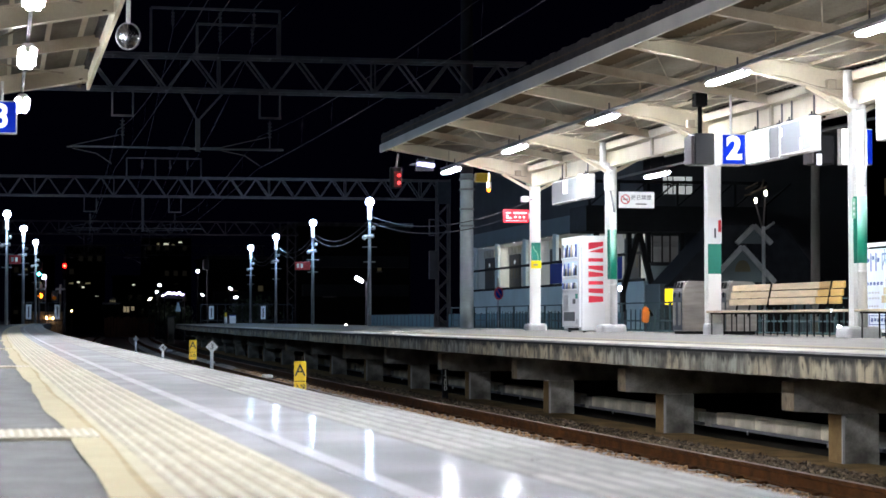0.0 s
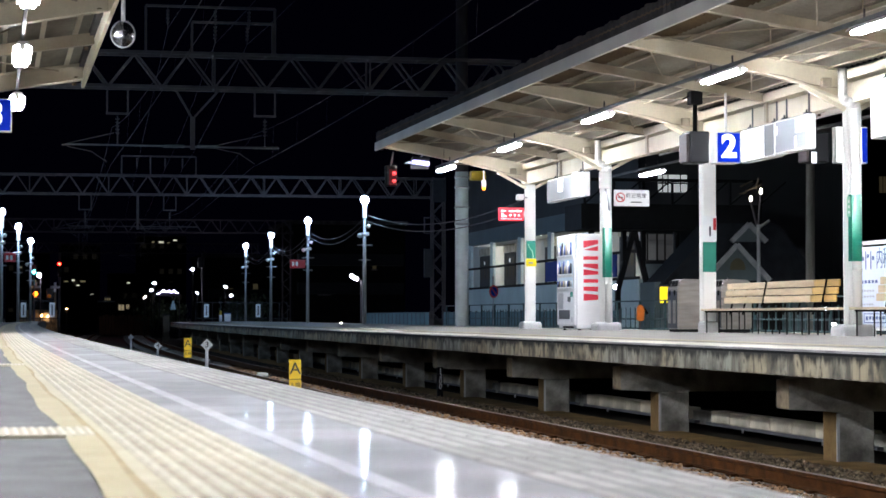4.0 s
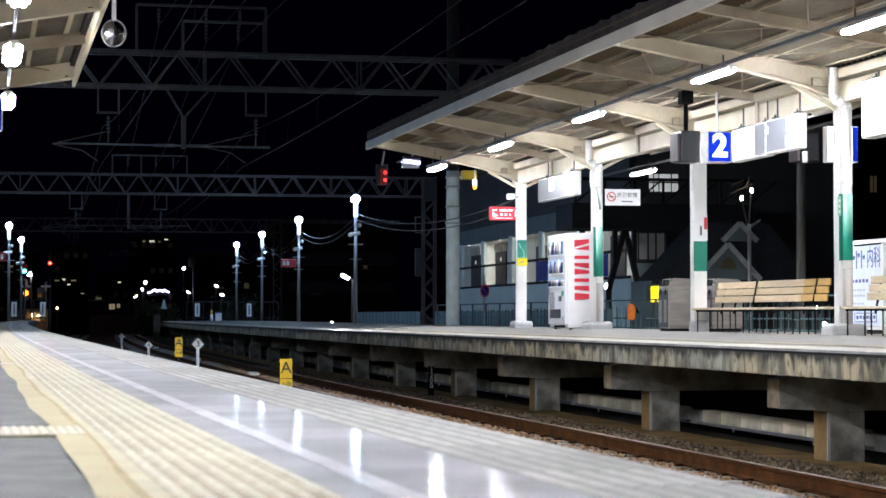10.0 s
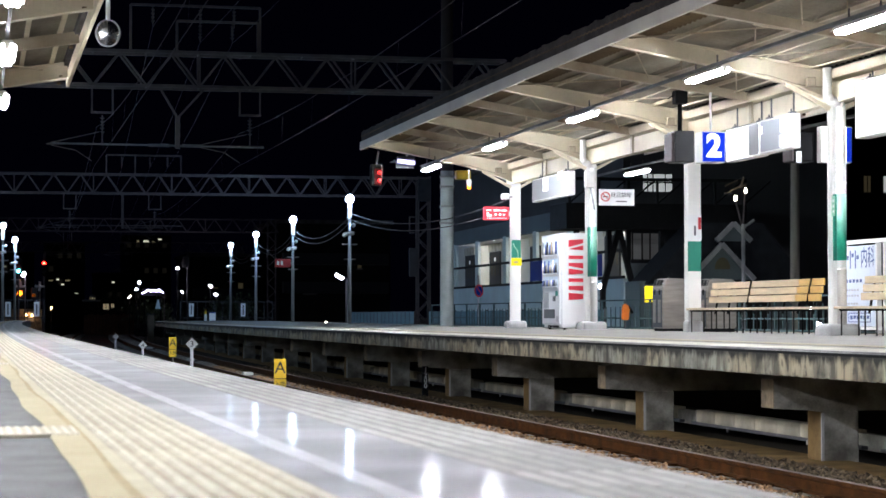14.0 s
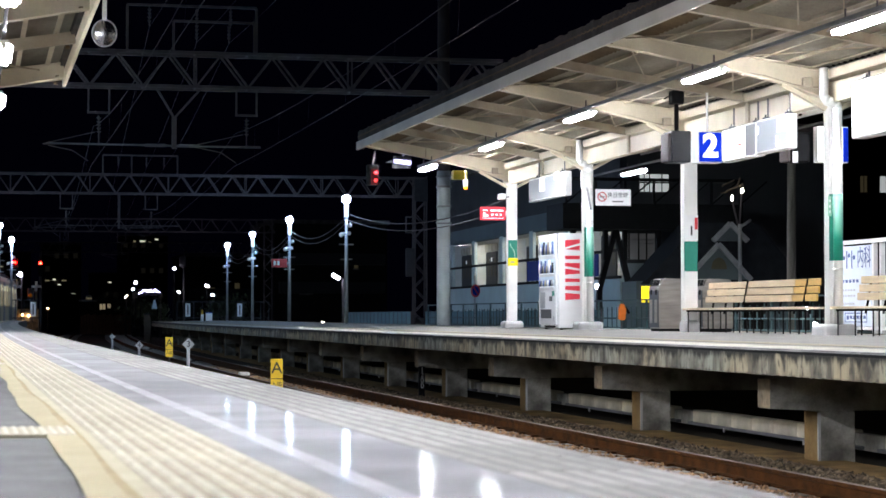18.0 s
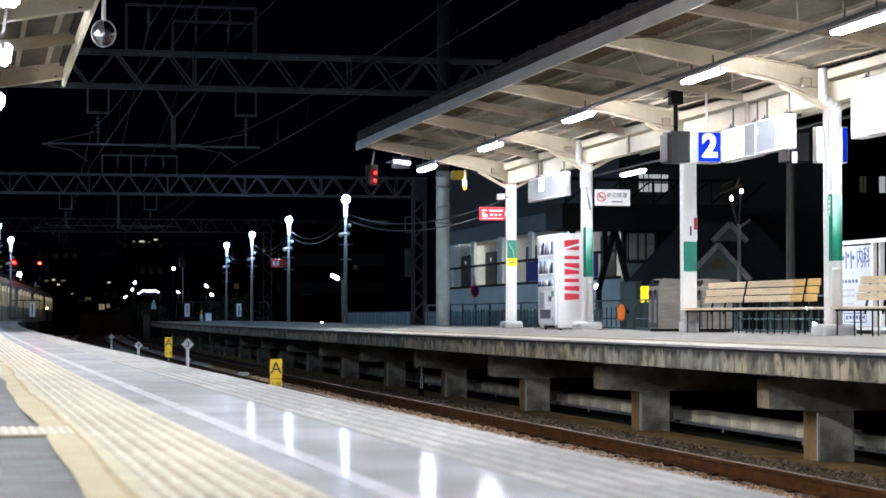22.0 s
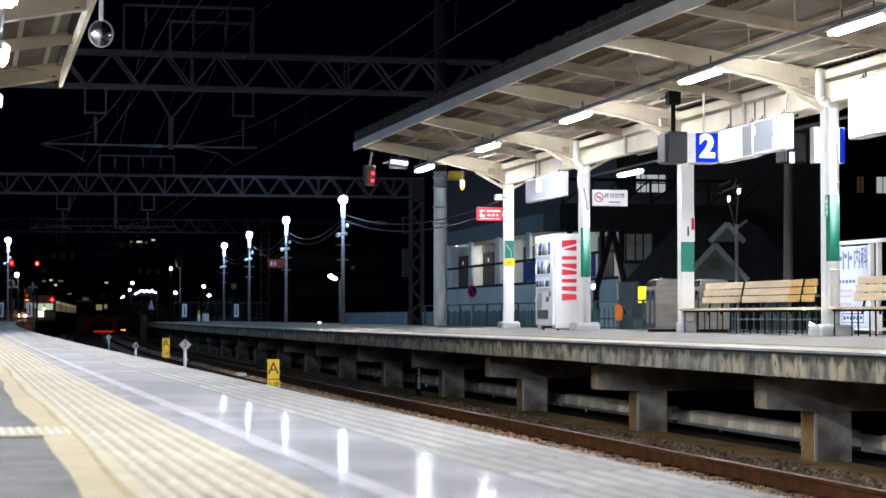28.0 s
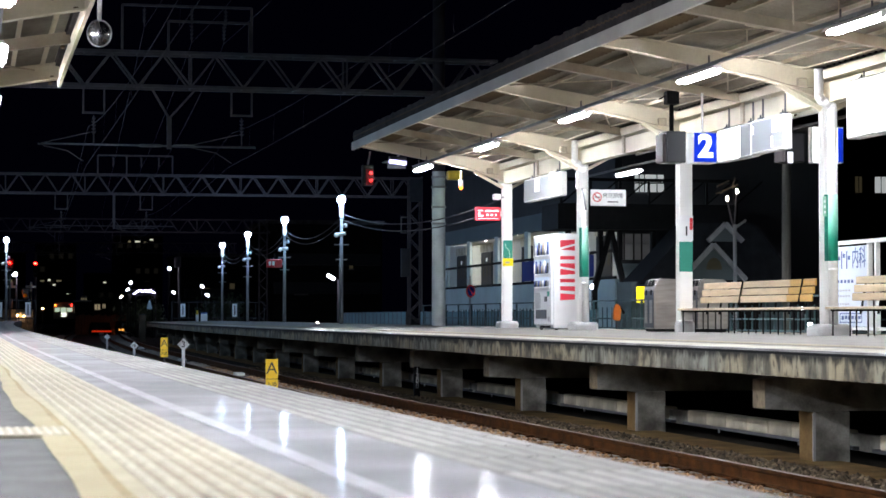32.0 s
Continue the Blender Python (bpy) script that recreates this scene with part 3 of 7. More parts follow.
def side_track(y):
    """The centre of the side track, x at y: it runs straight past the tapering end of the platform."""
    return 3.1 + 0.0805 * (y - 124)


ALONG = steps(-8, 107, 2.5)
EDGE_U, FAR_U = 1.06, 7.9
FAR_END = 119.0        # where the far platform stops

# ground: one sheet to the horizon
bm = NEW()
bmesh.ops.create_grid(bm, x_segments=24, y_segments=24, size=1600)
for v in bm.verts:
    v.co.z = -1.5
setting("ground", bm, "ground", "dark earth and gravel around the station at night", "ground")

# ballast beds
bm = NEW()
sweep(bm, [(1.15, -1.6), (1.15, -1.3), (1.6, -1.27), (7.6, -1.27), (8.3, -1.31), (9.0, -1.35), (15.0, -1.36), (15.0, -1.6)], steps(-8, 166, 3))
setting("track_bed", bm, "ballast_bed", "grey crushed-stone ballast bed under the two running lines", "ballast")


def side_bed():
    b = NEW()
    rings = []
    for y in steps(-8, 330, 6):
        x = side_track(y)
        rings.append([b.verts.new((x + d, y, z)) for d, z in ((-2.4, -1.6), (-1.9, -1.29), (1.5, -1.29), (1.9, -1.6))])
    for p, q in zip(rings, rings[1:]):
        for i in range(3):
            b.faces.new((p[i], p[i + 1], q[i + 1], q[i]))
    return b


setting("side_track_bed", side_bed(), "ballast_bed", "grey ballast bed of the side track behind the platform", "ballast")

# near platform: a slab that narrows to its end
bm = NEW()
rings = []
for s in ALONG:
    x = side_track(s) + 1.6 - BEND * s * s
    x = min(x, EDGE_U - 0.25)
    rings.append([bm.verts.new(C(u, s, z)) for u, z in ((EDGE_U - 0.08, -1.5), (EDGE_U - 0.08, -0.32), (EDGE_U, -0.32), (EDGE_U, -0.004), (x, -0.004), (x, -0.3), (x + 0.1, -0.3), (x + 0.1, -1.5))])
for a, b in zip(rings, rings[1:]):
    for i in range(8):
        bm.faces.new((a[i], a[(i + 1) % 8], b[(i + 1) % 8], b[i]))
bm.faces.new(rings[0][::-1])
bm.faces.new(rings[-1])
near_platform = setting("platform_near", bm, "asphalt", "grey asphalt platform with tactile paving and a glossy tiled edge", "platform")


def strip(name, u0, u1, z, mat, label, parent, s0=-8, s1=106):
    return part(name, sweep(NEW(), [(u0, z - 0.02), (u1, z - 0.02), (u1, z), (u0, z)], steps(s0, s1, 2.5)), mat, parent, label)


strip("paving_band", 0.482, 0.5505, 0.0, "terrazzo", "polished grey paving band", near_platform)
strip("painted_line", 0.551, 0.589, 0.0015, "white_line", "worn white safety line", near_platform)
strip("paving_band", 0.5895, 0.803, 0.0, "terrazzo", "polished grey paving band that mirrors the lamps", near_platform)

# far platform: slab on cross frames
bm = NEW()
sweep(bm, [(FAR_U, -0.095), (FAR_U, -0.35), (FAR_U + 0.5, -0.40), (15.1, -0.40), (15.6, -0.365), (15.6, -0.095), (11.8, -0.035)], steps(0, FAR_END, 3))
far_platform = setting("platform_far", bm, "concrete", "stained concrete platform slab carried on cross frames", "platform")
bm = NEW()
sweep(bm, [(FAR_U + 0.02, -0.10), (FAR_U + 0.02, -0.09), (11.8, -0.030), (15.58, -0.09), (15.58, -0.10)], steps(0, FAR_END, 3))
part("nosing", sweep(NEW(), [(FAR_U - 0.004 + 0.03 * (1 - math.cos(a)), -0.112 + 0.026 * math.sin(a)) for a in [k * 0.2618 for k in range(7)]] + [(FAR_U + 0.026, -0.112)], steps(0, FAR_END, 1.5)), "nosing_gloss", far_platform, "rounded pale nosing that catches the light")
# Shadow line below the nosing, put in as a thin dark strip.
part("drip_edge", sweep(NEW(), [(FAR_U - 0.006, -0.138), (FAR_U - 0.001, -0.138), (FAR_U - 0.001, -0.1125), (FAR_U - 0.006, -0.1125)], steps(0, FAR_END, 3)), "lip_shade", far_platform, "shade under the nosing, put in as a dark strip")
part("platform_surface", bm, "far_asphalt", far_platform, "pale asphalt platform surface")
for u0, u1, z0, z1, mat, label in ((FAR_U + 0.03, FAR_U + 0.55, -0.087, -0.079, "nosing", "pale platform edge"),
                                   (8.75, 9.05, -0.072, -0.067, "tactile", "yellow tactile strip"),
                                   (14.5, 14.8, -0.072, -0.067, "tactile", "yellow tactile strip")):
    bm = NEW()
    sweep(bm, [(u0, z0 - 0.02), (u1, z1 - 0.02), (u1, z1), (u0, z0)], steps(0, FAR_END - 0.5, 3))
    part("edge_strip", bm, mat, far_platform, label)

rg = random.Random(21)
bm = NEW()
s = 12.0
while s < 75:
    w = rg.uniform(0.03, 0.16)
    d = rg.uniform(0.001, 0.007)
    sweep(bm, [(FAR_U - 0.003, -0.352 - d), (FAR_U + 0.03, -0.354 - d), (FAR_U + 0.03, -0.345), (FAR_U - 0.003, -0.345)], [s, s + w])
    s += w + rg.uniform(0.01, 0.1)
part("ragged_lip", bm, "concrete", far_platform, "ragged lower lip of the slab edge")

COLUMNS = [26.4 + 5.95 * i for i in range(-4, 4)]          # canopy columns
COLUMNS[-1] = 44.3
FRAMES = [26.4 + 5.95 * i for i in range(-4, 16)]
for s in FRAMES:
    bm = NEW()
    pts = [(8.38, -0.44), (8.38, -0.75), (8.95, -0.78), (14.55, -0.78), (15.25, -0.75), (15.25, -0.44), (15.25, -0.402), (8.6, -0.402)]
    a = [bm.verts.new((u, -0.17, z)) for u, z in pts]
    b = [bm.verts.new((u, 0.17, z)) for u, z in pts]
    bm.faces.new(a[::-1])
    bm.faces.new(b)
    for i in range(8):
        bm.faces.new((a[i], a[(i + 1) % 8], b[(i + 1) % 8], b[i]))
    cross = part("cross_beam", bm, "concrete_dark", far_platform, "weathered concrete cantilever beam", CM(0, s))
    part("stained_end", box(NEW(), 8.372, 8.378, -0.168, 0.168, -0.748, -0.442), "rust_post", cross, "rust-stained beam end")
    for u in (8.92, 14.05):
        bm = NEW()
        rbox(bm, u, u + 0.42, -0.19, 0.19, -1.5, -0.78, 0.015, 1)
        po = part("post", bm, "concrete_dark", far_platform, "grey concrete post", CM(0, s))
        if u < 10:
            # Highlight of the chamfered corner, put in as a pale strip.
            part("worn_corner", box(NEW(), u - 0.009, u + 0.02, -0.196, -0.172, -1.45, -0.80), "concrete_pale", po, "pale strip for the light on the chamfered corner")
            # Brown colour stands for the warm light on the faces toward the track.
            part("rust_face", rbox(NEW(), u - 0.006, u - 0.001, -0.185, 0.185, -1.45, -0.79, 0.002, 1), "earth", po, "face coloured brown for the warm light on it")
trough = part("cable_trough", sweep(NEW(), [(9.64, -1.24), (9.64, -1.06), (9.76, -1.06), (9.76, -1.24)], steps(0, FAR_END - 1.0, 2)), "concrete_dark", far_platform, "cable trough under the slab")
bm = NEW()
for a, b in zip(FRAMES, FRAMES[1:]):
    sweep(bm, [(9.565, -1.228), (9.565, -1.190), (9.64, -1.190), (9.64, -1.228)], steps(a + 0.24, b - 0.24, 2))
part("trough_rail", bm, "trough_steel", trough, "grey-blue steel rail along the trough")
cover_me = mesh("trough_cover", rbox(NEW(), -0.075, 0.13, -0.35, 0.35, -1.188, -1.025, 0.012, 1), "trough_cover")
for a in FRAMES[1:14]:
    for k in range(7):
        part("trough_cover", cover_me, "trough_cover", trough, "", CM(9.63, a + 0.87 + k * 0.712))
bm = NEW()
for a, b in zip(FRAMES[14:], FRAMES[15:]):
    sweep(bm, [(9.56, -1.188), (9.56, -1.04), (9.76, -1.04), (9.76, -1.188)], steps(a + 0.3, b - 0.3, 2))
part("trough_cover_run", bm, "trough_cover", trough)["kind"] = "stuff"
bm = NEW()
for a, b in zip(FRAMES, FRAMES[1:]):
    for s in (a + 1.7, a + 4.3):
        m = CM(9.62, s, -1.36)
        t = NEW()
        rod(t, (-0.07, 0, 0.095), (-0.07, 0, 0.15), 0.016, 6)
        t.transform(m)
        me = bpy.data.meshes.new("t")
        t.to_mesh(me)
        bm.from_mesh(me)
        bpy.data.meshes.remove(me)
        t.free()
part("trough_bracket", bm, "galv", far_platform, "small steel trough brackets")
# Near-black sheet stands in for the dark void under the slab.
bm = NEW()
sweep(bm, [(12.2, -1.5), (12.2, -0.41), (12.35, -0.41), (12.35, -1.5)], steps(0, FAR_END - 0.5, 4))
part("under_wall", bm, "wall_dark", far_platform, "near-black sheet for the dark space under the platform")

bm = NEW()
sweep(bm, [(8.55, -1.5), (8.55, -1.33), (8.6, -1.31), (9.22, -1.31), (9.28, -1.35), (9.28, -1.5)], steps(0, FAR_END - 0.5, 3))
part("kerb_strip", bm, "earth", far_platform, "brown dirt-covered concrete strip under the slab edge")

# ---- rails and sleepers ----
RAIL = [(-0.06, -1.25), (0.06, -1.25), (0.06, -1.238), (0.012, -1.225), (0.012, -1.145), (0.034, -1.135), (0.034, -1.104), (-0.034, -1.104), (-0.034, -1.135), (-0.012, -1.145), (-0.012, -1.225), (-0.06, -1.238)]


def track(u):
    th = thing("railway_track", "narrow-gauge railway track with rusty rails on ballast", "track", group="running lines", kind="structure")
    for side in (-0.5335, 0.5335):
        rail = part("rail", sweep(NEW(), [(u + side + x, z) for x, z in RAIL], steps(-8, 166, 3)), "rail_rust", th, "rust-brown steel rail")
        part("running_surface", sweep(NEW(), [(u + side - 0.03, -1.104), (u + side + 0.03, -1.104), (u + side + 0.026, -1.1), (u + side - 0.026, -1.1)], steps(-8, 166, 3)), "rail_head", rail, "worn bright rail head")
    base = rbox(NEW(), -1.0, 1.0, -0.11, 0.11, -1.42, -1.252, 0.02, 1)
    me = mesh("sleeper", base, "sleeper")
    clip = NEW()
    for side in (-0.5335, 0.5335):
        for d in (-0.1, 0.1):
            rbox(clip, side + d - 0.04, side + d + 0.04, -0.05, 0.05, -1.262, -1.225, 0.008, 1)
    ce = mesh("rail_clip", clip, "rail_rust")
    s = 8.0
    while s < 62:
        sl = part("sleeper", me, "sleeper", th, "", CM(u, s))
        part("rail_clip", ce, "rail_rust", sl)
        s += 0.62
    bm = NEW()
    while s < 164:
        t = NEW()
        box(t, -1.0, 1.0, -0.11, 0.11, -1.42, -1.25)
        t.transform(CM(u, s))
        m2 = bpy.data.meshes.new("t")
        t.to_mesh(m2)
        t.free()
        bm.from_mesh(m2)
        bpy.data.meshes.remove(m2)
        s += 0.62
    ob = part("sleeper_run", bm, "sleeper", th, "distant concrete sleepers")
    ob["kind"] = "stuff"


track(2.6)
track(6.42)
th = thing("side_railway_track", "railway track behind the platform, curving off to the crossing", "track", kind="structure")
for side in (-0.5335, 0.5335):
    bm = NEW()
    for a, b in zip(steps(-8, 400, 8), steps(-8, 400, 8)[1:]):
        beam(bm, (side_track(a) + side, a, -1.18), (side_track(b) + side, b, -1.18), 0.065, 0.15)
    part("rail", bm, "rail_rust", th, "rusty steel rail")

# loose stones of the ballast, where the camera looks down on them
rng = random.Random(4)


def stones(name, count, u0, u1, s0, s1, z, mat, label, r0=0.022, r1=0.045):
    verts, faces = [], []
    base = [(1, 0, 0), (-1, 0, 0), (0, 1, 0), (0, -1, 0), (0, 0, 1), (0, 0, -1)]
    tri = [(0, 2, 4), (2, 1, 4), (1, 3, 4), (3, 0, 4), (2, 0, 5), (1, 2, 5), (3, 1, 5), (0, 3, 5)]
    for i in range(count):
        s = s0 + (s1 - s0) * rng.random() ** 1.4
        u = rng.uniform(u0, u1)
        zz = z(u)
        c = C(u, s, zz + rng.uniform(-0.01, 0.022))
        q = Euler((rng.uniform(0, 6), rng.uniform(0, 6), rng.uniform(0, 6))).to_matrix()
        r = rng.uniform(r0, r1)
        k = len(verts)
        for p in base:
            verts.append(tuple(c + q @ (Vector(p) * r * rng.uniform(0.7, 1.25))))
        faces += [tuple(k + j for j in f) for f in tri]
    me = bpy.data.meshes.new(name)
    me.from_pydata(verts, [], faces)
    me.materials.append(M[mat])
    return tagged(new(name, me), label, "ballast", kind="stuff")


stones("ballast_stones", 14000, 7.05, 8.5, 13, 60, lambda u: -1.268 if u < 7.6 else -1.27 - 0.06 * (u - 7.6), "ballast", "loose grey crushed stones beside the far rail")
stones("rusty_ballast_stones", 12000, 5.2, 6.84, 12, 60, lambda u: -1.262, "ballast_rust", "rust-coloured crushed stones between the rails", 0.012, 0.032)
setting("rusty_fines", sweep(NEW(), [(5.25, -1.272), (6.84, -1.272), (6.84, -1.262), (5.25, -1.262)], steps(8, 62, 3)), "rust_fines", "rust-brown dust and fines between the rails", "ballast")

# ---- canopies ----
UPSTAND = 0.405       # top of the dark sheet edge over the bottom of the fascia


def canopy(label, u_mid, reach, s0, s1, columns, z_edge, z_mid, pitch, purlins, edge_sheet):
    """A V-shaped steel canopy on one row of columns, roofed with corrugated sheets."""
    th = thing("platform_canopy", label, "canopy", group="station canopies")
    bays = sorted(columns)
    ends = [s0] + [(a + b) / 2 for a, b in zip(bays, bays[1:])] + [s1]
    for sgn in (-1, 1):
        ue = u_mid + sgn * reach

        def at(f):
            return u_mid + sgn * reach * f, z_mid + (z_edge - z_mid) * f
        # corrugated sheets, a panel a bay
        for a, b, f0, f1, mat in [(a, b, *q) for a, b in zip(ends, ends[1:]) for q in ((0.02, 0.48, "roof_sheet"), (0.47, 0.78, "roof_sheet"), (0.77, 1.0, edge_sheet))]:
            bm = NEW()
            lift = 0.012 if f0 == 0.47 else 0.0
            n = max(4, int((b - a) / 0.095))
            rows = []
            for i in range(n + 1):
                s = a + (b - a) * i / n
                w = 0.012 if i % 2 else -0.012
                rows.append([bm.verts.new(C(u, s, z + 0.285 + w + lift)) for u, z in (at(f0), at(f1))])
            for p, q in zip(rows, rows[1:]):
                bm.faces.new((p[0], p[1], q[1], q[0]))
            r = bmesh.ops.extrude_face_region(bm, geom=bm.faces[:])
            bmesh.ops.translate(bm, verts=[e for e in r["geom"] if isinstance(e, bmesh.types.BMVert)], vec=(0, 0, 0.02))
            part("roof_panel", bm, mat, th, "rust-brown corrugated roofing sheet" if mat == "roof_rust" else "grey corrugated roofing sheet")
        # fascia and the dark upstand over it
        bm = NEW()
        sweep(bm, [(ue - 0.02, z_edge - 0.0), (ue + 0.02, z_edge - 0.0), (ue + 0.02, z_edge + 0.175), (ue - 0.02, z_edge + 0.175)], steps(s0 - 0.05, s1 + 0.05, 2))
        part("fascia", bm, "fascia_paint" if u_mid > 0 else "cream", th, "painted steel fascia")
        bm = NEW()
        n = int((s1 - s0) / 0.18)
        for i in range(n):
            s = s0 + (s1 - s0) * i / n
            t = C(ue - sgn * 0.03, s, 0)
            e = C(ue - sgn * 0.03, s + 0.165, 0)
            top = UPSTAND + 0.02 * math.sin(i * 1.7) * math.sin(i * 0.37)
            beam(bm, (t.x, t.y, z_edge + (top + 0.175) / 2), (e.x, e.y, z_edge + (top + 0.175) / 2), 0.05, top - 0.175)
        sweep(bm, [(ue - sgn * 0.08, z_edge + 0.175), (ue - sgn * 0.05, z_edge + 0.175), (ue - sgn * 0.05, z_edge + UPSTAND - 0.015), (ue - sgn * 0.08, z_edge + UPSTAND - 0.015)], steps(s0, s1, 2))
        part("roof_upstand", bm, "roof_dark", th, "dark weathered sheet edge above the fascia")
        # main beams on the columns, deeper towards the column
        for s in bays:
            bm = NEW()
            hw = 0.012
            pts = [(at(f)[0], at(f)[1] + d) for f, d in ((0.0, 0.22), (0.99, 0.22), (0.99, 0.04), (0.46, -0.005), (0.22, -0.058), (0.0, -0.19))]
            A = [bm.verts.new(C(u, s - hw, z)) for u, z in pts]
            B = [bm.verts.new(C(u, s + hw, z)) for u, z in pts]
            bm.faces.new(A)
            bm.faces.new(B[::-1])
            for i in range(6):
                bm.faces.new((A[i], A[(i + 1) % 6], B[(i + 1) % 6], B[i]))
            for i, j in ((0, 1), (2, 3), (3, 4), (4, 5)):
                p, q = pts[i], pts[j]
                beam(bm, C(p[0], s, p[1]), C(q[0], s, q[1]), 0.15, 0.02)
            part("main_beam", bm, "cream", th, "cream painted cantilever beam")
            # knee brace
            bm = NEW()
            kb = at(0.225)
            beam(bm, C(u_mid + sgn * 0.1, s, z_mid - 0.30), C(kb[0], s, kb[1] - 0.075), 0.06, 0.06)
            part("knee_brace", bm, "cream", th)
        # lighter rafters at the middle of each bay, and one at the end
        mids = [(a + b) / 2 for a, b in zip(bays, bays[1:])]
        if s1 - bays[-1] > 0.8:
            mids.append(s1 - 0.1)
        for s in mids:
            bm = NEW()
            p, q = at(0.02), at(0.99)
            beam(bm, C(p[0], s, p[1] + 0.155), C(q[0], s, q[1] + 0.155), 0.05, 0.13)
            beam(bm, C(p[0], s, p[1] + 0.09), C(q[0], s, q[1] + 0.09), 0.10, 0.012)
            part("rafter", bm, "purlin", th)
        # purlins along the roof and crossed tie rods
        for f in purlins:
            u, z = at(f)
            bm = NEW()
            sweep(bm, [(u - 0.025, z + 0.222), (u + 0.025, z + 0.222), (u + 0.025, z + 0.27), (u - 0.025, z + 0.27)], steps(s0, s1, 2))
            part("purlin", bm, "purlin" if edge_sheet == "roof_rust" else "cream", th)
        for s in sorted(bays + mids):
            u, z = at(0.965)
            part("clip", rbox(NEW(), -0.025, 0.025, -0.03, 0.03, 0.03, 0.07, 0.008, 1), "roof_rust", th, "rusty clip at the fascia", CM(u, s, z))
        # crossed sag rods: short ties from each rafter to the next beam
        for k, (a, b) in enumerate(zip(sorted(bays + mids), sorted(bays + mids)[1:])):
            for f0, f1 in ((0.10, 0.44), (0.52, 0.90)):
                p, q = at(f0 if k % 2 else f1), at(f1 if k % 2 else f0)
                part("tie_rod", rod(NEW(), C(p[0], a, p[1] + 0.17), C(q[0], b, q[1] + 0.17), 0.011, 5), "purlin", th)
            e = at(0.62)
            part("tie_rod", rod(NEW(), C(at(0.55)[0], a + 0.1, at(0.55)[1] + 0.10), C(e[0], a + 0.75, e[1] + 0.22), 0.017, 6), "cream", th)
        for s in bays:
            u, z = at(0.12)
            part("junction_box", rbox(NEW(), -0.07, 0.07, -0.10, -0.02, -0.06, 0.07, 0.012, 1), "purlin", th, "small painted junction box", CM(u, s, z))
            u, z = at(0.5)
            for k in range(4):
                part("bolt", rod(NEW(), (k * 0.06 - 0.09, -0.03, -0.02), (k * 0.06 - 0.09, -0.012, -0.02), 0.016, 6), "galv", th, "", CM(u, s, z))
            bm = NEW()
            rings = []
            for k in range(9):
                u, z = at(0.06 + 0.5 * k / 8)
                zc = z - 0.03 - 0.03 * math.sin(k * 1.1)
                rings.append([bm.verts.new(C(u, s - 0.035 + 0.006 * math.cos(a), zc + 0.006 * math.sin(a))) for a in (0.0, 1.57, 3.14, 4.71)])
            for p, q in zip(rings, rings[1:]):
                for e in range(4):
                    bm.faces.new((p[e], p[(e + 1) % 4], q[(e + 1) % 4], q[e]))
            bm.faces.new(rings[0])
            bm.faces.new(rings[-1][::-1])
            part("lamp_cable", bm, "purlin", th, "thin cable clipped to the beam")
        for s in steps(s0 + 1.5, s1 - 1.0, 2.975):
            u, z = at(0.595)
            part("duct_hanger", rod(NEW(), (0, 0, 0.0), (0, 0, 0.21), 0.01, 5), "purlin", th, "", CM(u, s, z))
    # pale conduits clipped under the sheets beside the valley
    for sgn in (-1, 1):
        for f, r in ((0.11, 0.013), (0.335, 0.010)):
            bm = NEW()
            z = z_mid + (z_edge - z_mid) * f + 0.205
            pts = [C(u_mid + sgn * reach * f, s, z + 0.012 * math.sin(s * 1.3 + f * 40)) for s in steps(s0 + 0.3, s1 - 0.3, 1.0)]
            tube(bm, pts, r)
            part("conduit", bm, "cream", th, "pale conduit under the roof")
    # valley beam and gutter between the columns
    bm = NEW()
    sweep(bm, [(u_mid - 0.08, z_mid - 0.22), (u_mid + 0.08, z_mid - 0.22), (u_mid + 0.08, z_mid + 0.06), (u_mid - 0.08, z_mid + 0.06)], steps(s0 + 0.6, s1 - 0.4, 2))
    part("valley_beam", bm, "cream", th, "cream painted beam along the column row")
    for s in [(a + b) / 2 for a, b in zip(bays, bays[1:])]:
        for sgn in (-1, 1):
            x = sgn * 0.083
            part("stiffener", box(NEW(), min(x, x + sgn * 0.035), max(x, x + sgn * 0.035), -0.05, 0.05, z_mid - 0.215, z_mid + 0.095), "purlin", th, "brownish stiffener plate", CM(u_mid, s))
    bm = NEW()
    sweep(bm, [(u_mid - 0.16, z_mid + 0.10), (u_mid + 0.16, z_mid + 0.10), (u_mid + 0.18, z_mid + 0.22), (u_mid - 0.18, z_mid + 0.22)], steps(s0, s1, 2))
    part("gutter", bm, "cream", th, "painted valley gutter")
    # the outer edges climb a little along the line
    if pitch:
        for ob in th.children:
            m = ob.matrix_basis
            if m.translation.length > 0.01:
                w = min(1.0, abs(m.translation.x - BEND * m.translation.y ** 2 - u_mid) / reach)
                ob.matrix_basis = Matrix.Translation((0, 0, pitch * w * (m.translation.y - 24))) @ m
            else:
                for v in ob.data.vertices:
                    w = min(1.0, abs(v.co.x - BEND * v.co.y ** 2 - u_mid) / reach)
                    v.co.z += pitch * w * (v.co.y - 24)
    return th


RIGHT_EDGE_Z, RIGHT_MID_Z = 3.89, 3.42
right_canopy = canopy("cream steel platform canopy with a sloping sheet roof, lit from below", 11.8, 3.36, 3.0, 45.2, COLUMNS, RIGHT_EDGE_Z, RIGHT_MID_Z, 0.0045, (0.20, 0.46, 0.72), "roof_rust")
LEFT_COLUMNS = [26.4 - 5.95 * i for i in range(6)][::-1]
